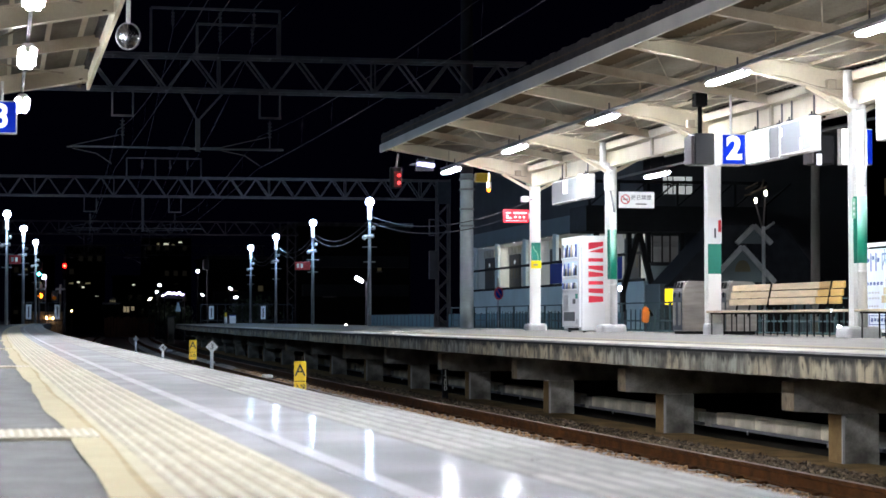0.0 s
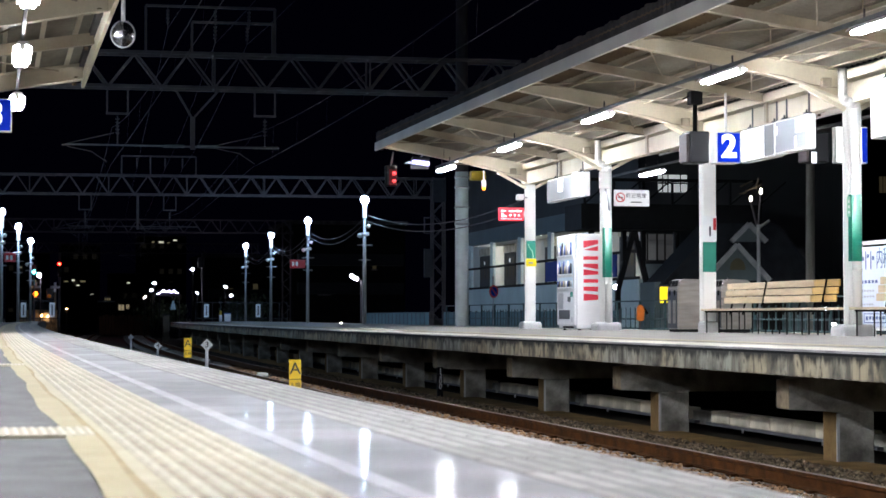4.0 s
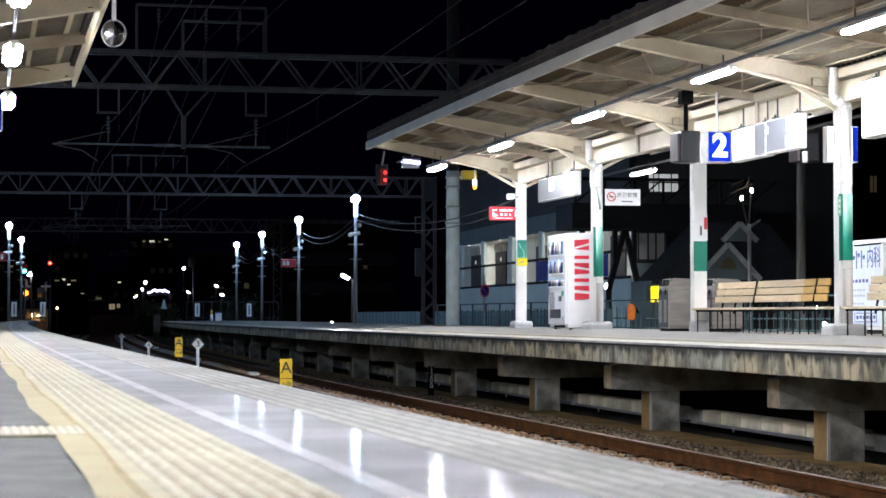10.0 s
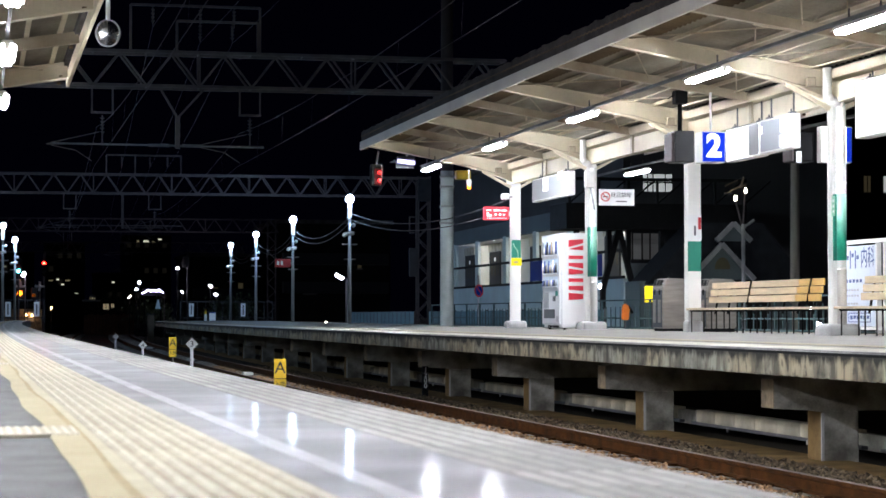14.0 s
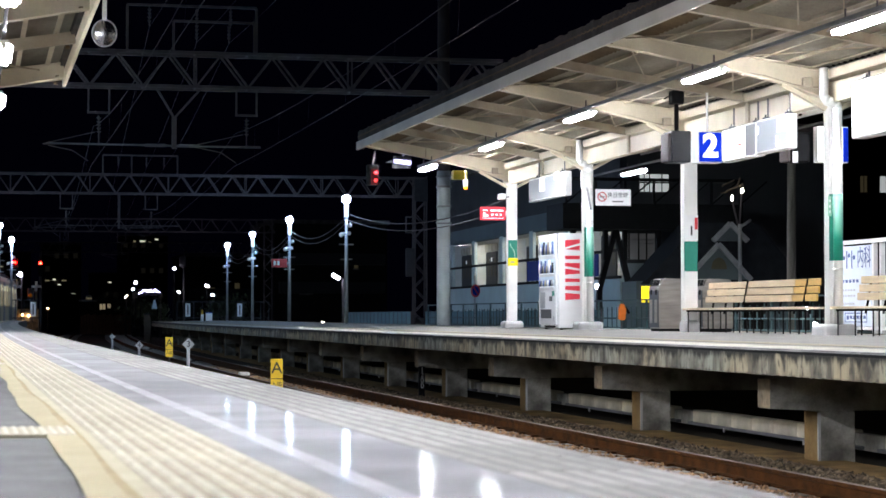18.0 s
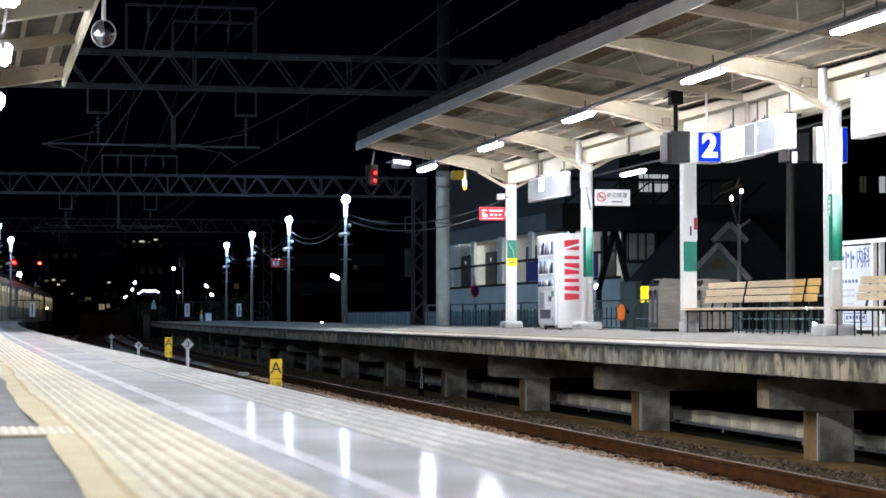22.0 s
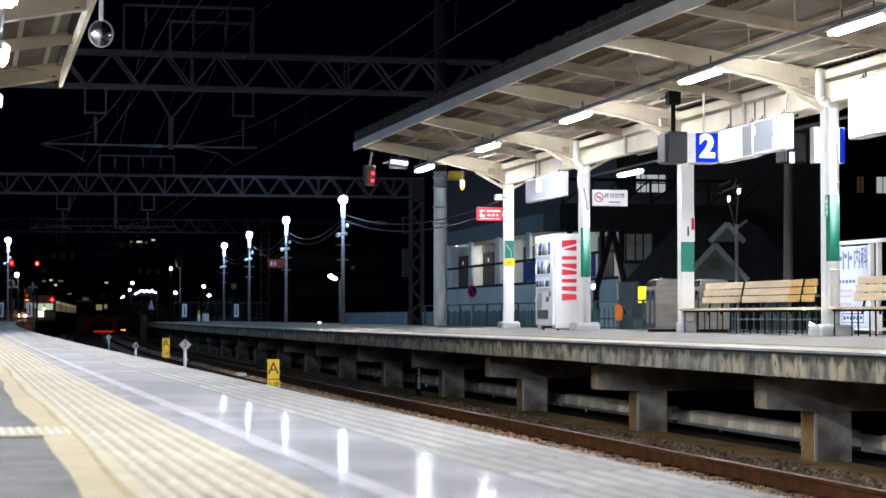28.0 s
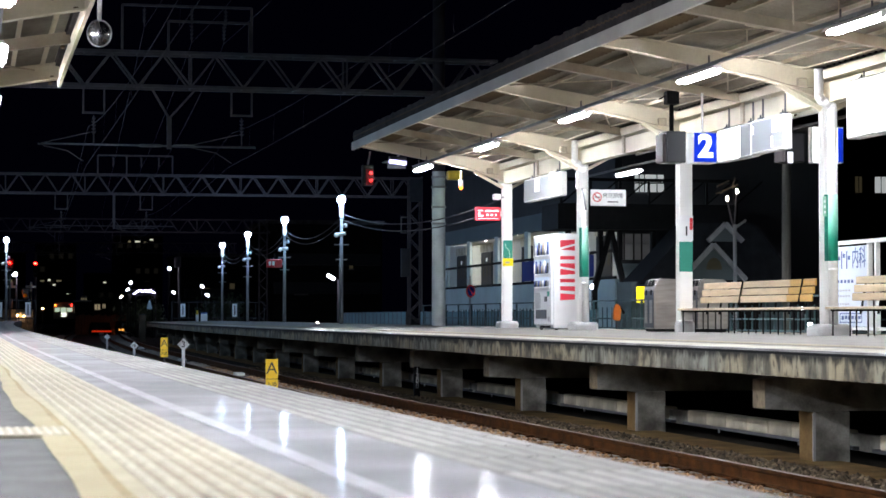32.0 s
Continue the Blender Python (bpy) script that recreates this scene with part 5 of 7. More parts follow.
# benches
def bench(length, ahead, straps, renewed):
    """A bench along the platform: the back is length long, the seat runs on by ahead."""
    th = thing("platform_bench", "long wooden slat bench on thin black steel legs", "bench", group="platform benches")
    cuts = sorted({0.0, renewed, length} | set(straps[1:]))
    for k, z in enumerate((0.485, 0.60, 0.715)):
        for a, b in zip(cuts, cuts[1:]):
            lean = 0.42 + 0.03 * k
            rbox(bm := NEW(), lean, lean + 0.03, a + 0.01, b - 0.01, z, z + 0.104, 0.008, 1)
            part("back_slat", bm, "wood_orange" if b <= renewed else "wood", th, "newer orange-brown slat" if b <= renewed else "pale varnished slat")
    for j in range(4):
        rbox(bm := NEW(), 0.02 + j * 0.095, 0.105 + j * 0.095, -ahead, length, 0.365, 0.40, 0.006, 1)
        part("seat_slat", bm, "wood", th, "pale varnished slat")
    for y in steps(-ahead + 0.2, length - 0.2, 0.62):
        for x in (0.05, 0.40):
            part("leg", beam(NEW(), (x, y, 0.0), (x, y, 0.362), 0.016, 0.016, (0, 1, 0)), "black", th)
        if y > 0:
            bm = NEW()
            beam(bm, (0.46, y, 0.30), (0.56, y, 0.80), 0.025, 0.025, (0, 1, 0))
            beam(bm, (0.02, y, 0.35), (0.47, y, 0.35), 0.025, 0.02, (0, 1, 0))
            part("bracket", bm, "black", th)
    for y in straps:
        part("strap", beam(NEW(), (0.405, y, 0.48), (0.475, y, 0.83), 0.025, 0.012, (0, 1, 0)), "black", th)
    return th


b1 = bench(4.66, 1.0, (0.45, 2.85), 0.95)
b1.matrix_basis = CM(11.63, 27.57, -0.035)
b2 = bench(4.5, 0.95, (1.6, 3.2), 0.0)
b2.matrix_basis = CM(11.63, 21.65, -0.035)
rail = thing("back_railing", "teal picket railing along the back of the platform", "railing", CM(0, 0, 0))
for z in (-0.07, 0.16, 0.60):
    part("rail", sweep(NEW(), [(15.5, z), (15.54, z), (15.54, z + 0.035), (15.5, z + 0.035)], steps(14, 72, 2.5)), "rail_teal", rail)
for s in steps(14, 72, 2.0):
    part("post", box(NEW(), -0.025, 0.025, -0.025, 0.025, -1.5, 0.64), "rail_teal", rail, "", CM(15.52, s))
picket = mesh("picket", box(NEW(), -0.012, 0.012, -0.015, 0.015, -0.035, 0.46), "rail_teal")
for s in steps(24.4, 65.6, 0.4):
    part("picket", picket, "rail_teal", rail, "", CM(15.52, s))


# hanging signs
def board(name, label, u, s, w, d, z0, z1, face, group=""):
    """A box sign that hangs from the roof: w across the platform, d along it."""
    th = thing(name, label, "sign", CM(u, s), group)
    part("case", rbox(NEW(), -w / 2, w / 2, -d / 2, d / 2, z0, z1, 0.012, 1), "white_paint", th)
    f = part("face", box(NEW(), -w / 2 - 0.004, -w / 2 - 0.001, -d / 2 + 0.03, d / 2 - 0.03, z0 + 0.03, z1 - 0.03), face, th, "lit sign face")
    for y in (-d * 0.35, d * 0.35):
        part("hanger", rod(NEW(), (0.04, y, z1), (0.04, y, 3.42), 0.012, 6), "duct", th)
        part("clamp", rbox(NEW(), -0.03, 0.07, y - 0.05, y + 0.05, z1, z1 + 0.035, 0.008, 1), "duct", th, "grey steel clamp")
        part("clamp_bolt", rod(NEW(), (-0.01, y - 0.03, z1 + 0.035), (-0.01, y - 0.03, z1 + 0.07), 0.012, 6), "dark_grey", th)
    return th


two = thing("platform_number_sign", "blue lit platform sign with a white numeral", "sign", CM(10.94, 29.0), "platform number signs")
part("case", rbox(NEW(), -0.2, 0.185, -0.05, 0.25, 2.545, 3.015, 0.012, 1), "white_paint", two)
fc = part("face", box(NEW(), -0.185, 0.17, -0.056, -0.051, 2.56, 3.0), "lit_blue", two, "blue lit face")
part("hanger", rod(NEW(), (0.0, 0.1, 3.015), (0.0, 0.1, 3.62), 0.02, 8), "white_paint", two)
letters("2", 0.47, "lit_white", fc, Matrix.Translation((-0.005, -0.058, 2.785)) @ FACE, "numeral", 0.002, 0.042)
board("direction_board", "white lit direction board hanging under the canopy", 11.42, 28.83, 0.14, 1.42, 2.59, 3.10, "lit_board", "hanging boards")
dd = [ob for ob in bpy.data.objects if ob.name.startswith("direction_board")][0]
part("end_field", box(NEW(), -0.082, -0.0745, -0.68, -0.27, 2.62, 3.07), "lit_board_dim", dd, "grey end field")
part("writing_bar", box(NEW(), -0.08, -0.0745, -0.2, 0.08, 2.80, 2.825), "red", dd, "red line of writing")
bb = board("information_board", "pale hanging information board with bright reflections", 11.42, 27.52, 0.14, 1.2, 2.61, 3.11, "info_face", "hanging boards")
# Reflections on the board, put in as glowing fields.
for y, w, z0, z1 in ((-0.38, 0.17, 2.87, 3.06), (-0.20, 0.03, 2.66, 2.82), (0.53, 0.03, 2.90, 3.02)):
    part("lit_patch", box(NEW(), -0.08, -0.076, y - w, y + w, z0, z1), "lit_white", bb, "reflection put in as a glowing field")
part("seam", box(NEW(), -0.0765, -0.0745, -0.56, 0.56, 2.855, 2.862), "lit_board_dim", bb, "fine seam across the face")
board("direction_board", "white lit direction board hanging under the canopy", 11.42, 23.88, 0.2, 1.62, 2.55, 3.31, "lit_board", "hanging boards")
far_b = board("information_board", "pale double hanging board under the canopy", 11.42, 39.7, 0.14, 2.75, 2.60, 3.08, "lit_board_dim", "hanging boards")
# Glowing fields again stand for reflections on the two panels.
for y, z0, z1 in ((-0.8, 2.95, 3.1), (0.3, 2.78, 3.05)):
    part("lit_patch", box(NEW(), -0.08, -0.076, y - 0.18, y + 0.18, z0, z1), "lit_white", far_b, "reflection put in as a glowing field")


sb = thing("platform_number_sign", "white lit sign with a blue end field behind a column", "sign", CM(12.33, 27.6), "platform number signs")
part("case", rbox(NEW(), -0.245, 0.245, 0.0, 0.16, 2.47, 3.0, 0.015, 2), "white_paint", sb)
fc = part("face", box(NEW(), -0.235, 0.15, -0.006, -0.001, 2.485, 2.985), "lit_board", sb, "white lit face")
part("blue_field", box(NEW(), 0.151, 0.235, -0.006, -0.001, 2.485, 2.985), "lit_blue", sb, "blue lit end field")
part("hanger", rod(NEW(), (0.0, 0.08, 3.0), (0.0, 0.08, 3.4), 0.018, 8), "white_paint", sb)


def monitor(u, s, z0, z1):
    th = thing("monitor_case", "dark grey hanging monitor case on a pole", "monitor", CM(u, s), "hanging monitors")
    part("case", rbox(NEW(), -0.15, 0.17, -0.1, 0.3, z0, z1, 0.02, 2), "dark_grey" if u < 12 else "black", th)
    if u > 12:
        part("name_tag", box(NEW(), -0.13, -0.04, -0.106, -0.101, z0 - 0.02, z0 + 0.16), "sign_white", th, "white tag")
    part("screen_hood", rbox(NEW(), -0.2, -0.152, -0.08, 0.28, z0 + 0.01, z1 - 0.04, 0.01, 1), "galv_dark", th)
    part("pole", rod(NEW(), (0, 0.1, z1), (0, 0.1, 3.62), 0.035, 10), "black", th)
    part("junction_box", rbox(NEW(), -0.10, 0.10, 0.0, 0.2, 3.54, 3.75, 0.02, 2), "black", th)
    part("cable", rod(NEW(), (-0.09, 0.1, 3.68), (-0.2, 0.1, 3.62), 0.012, 6), "black", th)
    return th


monitor(10.80, 30.0, 2.62, 3.11)
monitor(12.78, 30.0, 2.66, 3.12)

ns = thing("no_smoking_sign", "white no-smoking sign fixed to a column", "sign", CM(11.89, 38.05, -0.04))
pl = part("plate", rbox(NEW(), 0.0, 0.72, -0.015, 0.015, 2.43, 2.75, 0.006, 1), "sign_white", ns)
bm = NEW()
for k in range(24):
    a, b = k * math.tau / 24, (k + 1) * math.tau / 24
    beam(bm, (0.13 + 0.085 * math.cos(a), -0.019, 2.60 + 0.085 * math.sin(a)), (0.13 + 0.085 * math.cos(b), -0.019, 2.60 + 0.085 * math.sin(b)), 0.02, 0.004, (0, 1, 0))
beam(bm, (0.07, -0.019, 2.66), (0.19, -0.019, 2.54), 0.018, 0.004, (0, 1, 0))
part("ban_ring", bm, "red", pl, "red ring with a slash")
part("cigarette", box(NEW(), 0.08, 0.18, -0.018, -0.016, 2.59, 2.61), "ink", pl)
letters("終日禁煙", 0.105, "ink", pl, Matrix.Translation((0.45, -0.018, 2.63)) @ FACE)
part("small_print", box(NEW(), 0.34, 0.56, -0.018, -0.016, 2.50, 2.52), "galv_dark", pl)

rs = thing("exit_sign", "small red lit sign beside a column", "sign", CM(11.645, 44.1, 0.045))
rp = part("plate", rbox(NEW(), -0.62, -0.05, -0.04, 0.04, 2.33, 2.62, 0.01, 1), "lit_red_board", rs, "red lit plate")
for x0, x1, z0, z1 in ((-0.56, -0.52, 2.41, 2.50), (-0.51, -0.45, 2.41, 2.45), (-0.57, -0.46, 2.535, 2.56), (-0.40, -0.26, 2.525, 2.56), (-0.24, -0.10, 2.525, 2.56), (-0.38, -0.33, 2.43, 2.47), (-0.28, -0.23, 2.43, 2.47), (-0.18, -0.14, 2.43, 2.47), (-0.57, -0.1, 2.365, 2.375)):
    part("writing_bar", box(NEW(), x0, x1, -0.046, -0.042, z0, z1), "lit_white", rp)
part("fixing_arm", box(NEW(), -0.06, 0.0, -0.02, 0.02, 2.42, 2.54), "white_paint", rs)

cam_box = thing("security_camera", "small white security camera on a column", "camera", CM(11.6, 44.15))
part("housing", rbox(NEW(), -0.15, 0.0, -0.12, 0.1, 2.84, 2.97, 0.02, 2), "white_paint", cam_box)
part("arm", rod(NEW(), (0.0, 0, 2.9), (0.1, 0, 2.9), 0.02, 8), "galv", cam_box)
jb = thing("junction_box", "grey electrical box strapped to a column", "box", CM(11.72, 38.05))
part("case", rbox(NEW(), -0.14, 0.06, -0.11, -0.01, 2.72, 3.05, 0.015, 1), "white_paint", jb)
part("conduit", rod(NEW(), (-0.02, -0.06, 2.74), (0.06, -0.06, 2.3), 0.02, 8), "galv", jb)
# stickers on columns
st = thing("column_notice", "yellow notice on a white column", "notice", CM(11.8, COLUMNS[-1]))
part("sheet", box(NEW(), -0.12, 0.12, -0.108, -0.104, 1.36, 1.53), "notice_yellow", st)
part("writing_bar", box(NEW(), -0.06, 0.04, -0.11, -0.108, 1.42, 1.46), "purlin", st, "pale brown line of writing")
squiggle = [(-0.07, 1.86), (-0.045, 1.78), (0.02, 1.71), (0.04, 1.63), (0.04, 1.54)]
for p, q in zip(squiggle, squiggle[1:]):
    part("painted_stroke", rod(NEW(), (p[0], -0.106, p[1]), (q[0], -0.106, q[1]), 0.009, 6), "green_pale", st, "pale wavy stroke")
st = thing("column_notice", "white poster with a red corner on a column", "notice", CM(11.8, COLUMNS[5]))
part("sheet", box(NEW(), -0.12, 0.12, -0.108, -0.104, 1.5, 1.92), "sign_white", st)
part("red_patch", box(NEW(), 0.06, 0.115, -0.11, -0.108, 1.68, 1.88), "red", st)
part("figure_bar", box(NEW(), -0.01, 0.02, -0.11, -0.108, 1.58, 1.74), "ink", st)

st = thing("column_notice", "pale green sticker strip with small writing on a column", "notice", CM(11.8, COLUMNS[4]))
part("sheet", box(NEW(), -0.12, -0.07, -0.108, -0.104, 1.62, 1.9), "green_pale", st)
for k in range(3):
    part("writing_bar", box(NEW(), -0.108, -0.083, -0.11, -0.108, 1.66 + k * 0.075, 1.70 + k * 0.075), "sign_white", st)
# clinic advertising board behind the platform: writing as bars
ad = thing("advertising_board", "white advertising board with blue writing behind the platform", "billboard", CM(15.25, 33.93, 0.05, -90))
pl = part("panel", rbox(NEW(), 0.0, 1.32, -0.03, 0.03, 0.0, 1.42, 0.01, 1), "ad_white", ad, "white lettered panel")
part("top_bar", box(NEW(), -0.05, 4.2, -0.04, 0.04, 1.45, 1.52), "white_paint", ad)
part("bottom_bar", box(NEW(), -0.05, 4.2, -0.04, 0.04, -0.06, -0.005), "white_paint", ad)
for x in (-0.03, 1.36, 1.66, 2.35, 3.2, 4.15):
    part("leg", box(NEW(), x - 0.035, x + 0.035, -0.04, 0.04, -0.12, 1.445), "white_paint", ad)
for k in range(3):
    x = 0.03 + k * 0.215
    part("writing_bar", box(NEW(), x, x + 0.04, -0.036, -0.032, 1.02, 1.34), "ink_blue", pl)
    part("writing_bar", box(NEW(), x + 0.07, x + 0.16, -0.036, -0.032, 1.18 + 0.04 * (k % 2), 1.25 + 0.04 * (k % 2)), "ink_blue", pl)
letters("内科", 0.40, "ink_blue", pl, Matrix.Translation((0.985, -0.033, 1.18)) @ FACE @ Matrix.Diagonal((0.72, 1, 1, 1)))
for z, w in ((0.80, 0.75), (0.64, 0.6), (0.54, 0.6), (0.40, 0.55), (0.30, 0.55)):
    for k in range(5):
        h = 0.028 if z > 0.7 else 0.017
        part("writing_bar", box(NEW(), 0.06 + k * w / 5, 0.06 + (k + 0.62) * w / 5, -0.036, -0.032, z - h, z + h), "ink_blue" if z > 0.7 else "grey_ink", pl)
for x0, x1, z0, z1 in ((0.17, 1.10, 0.225, 0.24), (0.17, 1.10, 0.07, 0.085), (0.17, 0.19, 0.085, 0.225), (1.08, 1.10, 0.085, 0.225)):
    part("panel_outline", box(NEW(), x0, x1, -0.036, -0.032, z0, z1), "ink_blue", pl)
for k in range(6):
    part("writing_bar", box(NEW(), 0.25 + k * 0.14, 0.34 + k * 0.14, -0.036, -0.032, 0.12 + 0.015 * (k % 2), 0.19), "ink_blue", pl)

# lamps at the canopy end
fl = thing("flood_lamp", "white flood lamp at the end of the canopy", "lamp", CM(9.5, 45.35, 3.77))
part("housing", rbox(NEW(), -0.2, 0.2, -0.08, 0.08, 0.02, 0.1, 0.02, 1), "dark_grey", fl)
for k in range(4):
    x = -0.19 + k * 0.1
    part("lens", rbox(NEW(), x, x + 0.088, -0.07 + 0.01 * (k % 2), 0.07, -0.06 - 0.012 * k, 0.03 - 0.012 * k, 0.012, 1), "flood", fl, "glowing bluish lens")
# Added out of sight: a strong fill light for the pole and wall beyond.
part("beam_lens", rbox(NEW(), -0.2, 0.2, 0.12, 0.135, -0.085, -0.004, 0.004, 1), "hidden_fill", fl, "added unseen lens that lights the pole and wall beyond")
# Plate and hood are added too, to hide it and cut its upward light.
part("back_plate", box(NEW(), -0.21, 0.21, 0.105, 0.117, -0.17, 0.0), "dark_grey", fl)
part("hood", box(NEW(), -0.23, 0.23, 0.10, 0.72, 0.0, 0.015), "dark_grey", fl)
part("bracket", rod(NEW(), (0, 0, 0.1), (0, -0.25, 0.12), 0.02, 6), "galv", fl)
al = thing("alarm_lamp", "small amber lamp in a white holder", "lamp", CM(10.85, 44.8, 3.12))
part("holder", rod(NEW(), (0, 0, 0.04), (0, 0, 0.2), 0.06, 10), "white_paint", al)
part("bulb", ball(NEW(), (0, 0, 0.02), 0.042, 2), "amber_lamp", al)
part("stem", rod(NEW(), (0, 0, 0.2), (0, 0, 0.42), 0.015, 6), "white_paint", al)

# two-aspect signal under the canopy end
sg = thing("repeater_signal", "small two-lamp red repeater signal hanging at the canopy end", "signal", CM(8.83, 45.45, 0.215))
part("case", rbox(NEW(), -0.13, 0.13, -0.06, 0.12, 2.98, 3.46, 0.02, 1), "black", sg)
part("face", rbox(NEW(), -0.05, 0.12, -0.075, -0.061, 3.0, 3.36, 0.005, 1), "signal_face", sg, "dark red face")
for z in (3.1, 3.27):
    part("lens", ball(NEW(), (0.06, -0.085, z), 0.04, 2), "red_dot", sg)
part("hanger", rod(NEW(), (0, 0, 3.46), (0, -0.3, 3.74), 0.02, 6), "galv_dark", sg)

# =====================  NEAR PLATFORM  =====================
mi = thing("convex_mirror", "round convex platform mirror hanging from the roof edge", "mirror", CM(1.291, 19.0, 2.854))
ball(bm := NEW(), (0, 0, 0), 0.112, 3, (0.95, 0.4, 1.08))
part("mirror", bm, "chrome", mi)
bm = NEW()
for k in range(20):
    a, b = k * math.tau / 20, (k + 1) * math.tau / 20
    rod(bm, (0.108 * math.cos(a), 0.0, 0.122 * math.sin(a)), (0.108 * math.cos(b), 0.0, 0.122 * math.sin(b)), 0.011, 6)
part("rim", bm, "duct", mi, "dark steel rim")
part("hanger", rod(NEW(), (0, 0, 0.12), (0, 0, 0.62), 0.02, 8), "galv", mi)
three = thing("platform_number_sign", "blue lit platform sign with a white numeral", "sign", CM(0.16, 25.0), "platform number signs")
part("case", rbox(NEW(), -0.2, 0.18, 0.0, 0.12, 2.46, 2.86, 0.012, 1), "white_paint", three)
fc = part("face", box(NEW(), -0.185, 0.165, -0.006, -0.001, 2.475, 2.845), "lit_blue", three, "blue lit face")
letters("3", 0.40, "lit_white", fc, Matrix.Translation((-0.01, -0.008, 2.66)) @ FACE, "numeral", 0.002, 0.022)
part("hanger", rod(NEW(), (0.0, 0.06, 2.86), (0.0, 0.06, 3.1), 0.02, 8), "white_paint", three)


# =====================  MARKERS BETWEEN THE TRACKS  =====================
def stop_marker(u, s, top):
    th = thing("train_stop_marker", "yellow trackside marker plate lettered in black", "sign", CM(u, s), "yellow track markers")
    part("post", rod(NEW(), (0, 0.02, -1.35), (0, 0.02, top - 0.1), 0.025, 8), "galv_dark", th)
    pl = part("plate", rbox(NEW(), -0.09, 0.09, -0.01, 0.01, top - 0.29, top, 0.004, 1), "yellow", th)
    letters("A", 0.25, "ink", pl, Matrix.Translation((0, -0.012, top - 0.14)) @ FACE, "letter")
    p2 = part("lower_plate", rbox(NEW(), -0.09, 0.09, -0.01, 0.01, top - 0.47, top - 0.3, 0.004, 1), "yellow", th)
    letters("入換", 0.085, "ink", p2, Matrix.Translation((0, -0.012, top - 0.38)) @ FACE)
    return th


stop_marker(4.5, 29.95, -0.40)
stop_marker(4.5, 48.6, -0.27)


def diamond(u, s, z, text, r):
    th = thing("car_stop_sign", "white diamond stop-position sign on a short post", "sign", CM(u, s), "diamond stop signs")
    bm = NEW()
    pts = [(0, -r), (r, 0), (0, r), (-r, 0)]
    A = [bm.verts.new((x, -0.008, z + y)) for x, y in pts]
    B = [bm.verts.new((x, 0.008, z + y)) for x, y in pts]
    bm.faces.new(A)
    bm.faces.new(B[::-1])
    for i in range(4):
        bm.faces.new((A[i], A[(i + 1) % 4], B[(i + 1) % 4], B[i]))
    pl = part("plate", bm, "sign_white", th)
    if text:
        letters(text, r * 1.3, "ink", pl, Matrix.Translation((0, -0.011, z)) @ FACE, "numeral")
    part("post", rod(NEW(), (0, 0.025, -1.35), (0, 0.025, z - r * 0.6), 0.035, 8), "sign_white", th)
    return th


diamond(4.5, 43.6, -0.37, "3", 0.135)
diamond(4.5, 59.8, -0.62, "4", 0.125)
diamond(4.5, 78.0, -0.55, "", 0.12)
cp = thing("curve_post", "black trackside curve post with white figures", "post", CM(8.36, 37.75))
pp = part("post", rbox(NEW(), -0.055, 0.055, -0.05, 0.05, -1.4, -0.72, 0.01, 1), "black", cp)
for k, ch in enumerate("1200"):
    letters(ch, 0.13, "sign_white", pp, Matrix.Translation((0, -0.053, -0.79 - k * 0.1)) @ FACE, "figure")


def track_coil(s):
    th = thing("track_coil", "flat pale signalling coil fixed between the rails", "signal equipment", CM(6.42, s, -1.25), "track coils")
    part("case", rbox(NEW(), -0.12, 0.12, -0.22, 0.22, 0.03, 0.11, 0.025, 2), "concrete_pale", th)
    part("bracket", box(NEW(), -0.24, 0.24, -0.05, 0.05, 0.0, 0.03), "galv_dark", th)
    part("lead", rod(NEW(), (0.12, 0.1, 0.06), (0.5, 0.14, 0.012), 0.012, 6), "black", th)


for s in (49.8, 66.2, 90.5):
    track_coil(s)

# =====================  TOWN BEHIND THE FAR PLATFORM  =====================
# two-storey building with a lit open corridor, its front parallel to the line
bu = thing("corridor_building", "two-storey grey building with a lit open corridor behind the platform", "building")
U = 21.0
S0, S1 = 66.2, 95.5


def bar(u0, u1, s0, s1, z0, z1):
    bm = NEW()
    sweep(bm, [(u0, z0), (u1, z0), (u1, z1), (u0, z1)], steps(s0, s1, 6))
    return bm


part("lower_wall", bar(U, U + 0.25, S0, S1, -1.5, 1.5), "wall_teal", bu, "blue-grey plastered lower wall")
# Facade's fading light is put into its colours: spandrel dim, upper wall near-black.
part("spandrel", bar(U - 0.02, U + 0.25, S0, S1, 3.56, 4.22), "wall_side", bu, "blue-grey spandrel over the corridor, dimmed by its colour")
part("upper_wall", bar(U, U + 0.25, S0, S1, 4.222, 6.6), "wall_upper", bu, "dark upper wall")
part("back_wall", bar(U + 1.5, U + 1.7, S0 + 0.25, S1 + 8.0, 1.3, 3.8), "wall_white", bu, "white corridor wall")
part("corridor_floor", bar(U + 0.25, U + 1.5, S0 + 0.25, S1 + 1.0, 1.35, 1.46), "concrete_pale", bu)
part("corridor_ceiling", bar(U + 0.25, U + 1.5, S0 + 0.25, S1 + 1.0, 3.62, 3.75), "wall_white", bu)
part("roof", bar(U - 0.3, U + 8, S0 - 0.3, S1, 6.6, 6.85), "roof_dark", bu, "flat dark roof")
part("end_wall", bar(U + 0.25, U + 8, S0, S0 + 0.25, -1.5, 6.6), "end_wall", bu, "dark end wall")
# Paler colour stands for the light on the end wall's lower part.
part("lower_end_wall", box(NEW(), 21.255, 25.0, -0.02, -0.002, -1.5, 2.02), "plaster_mid", bu, "lower end wall, its light put in as a paler colour", CM(0, S0))
wn = part("window", box(NEW(), 21.1, 22.3, -0.03, -0.002, 2.15, 3.03), "grey_pane", bu, "dim wide window in the end wall", CM(0, S0))
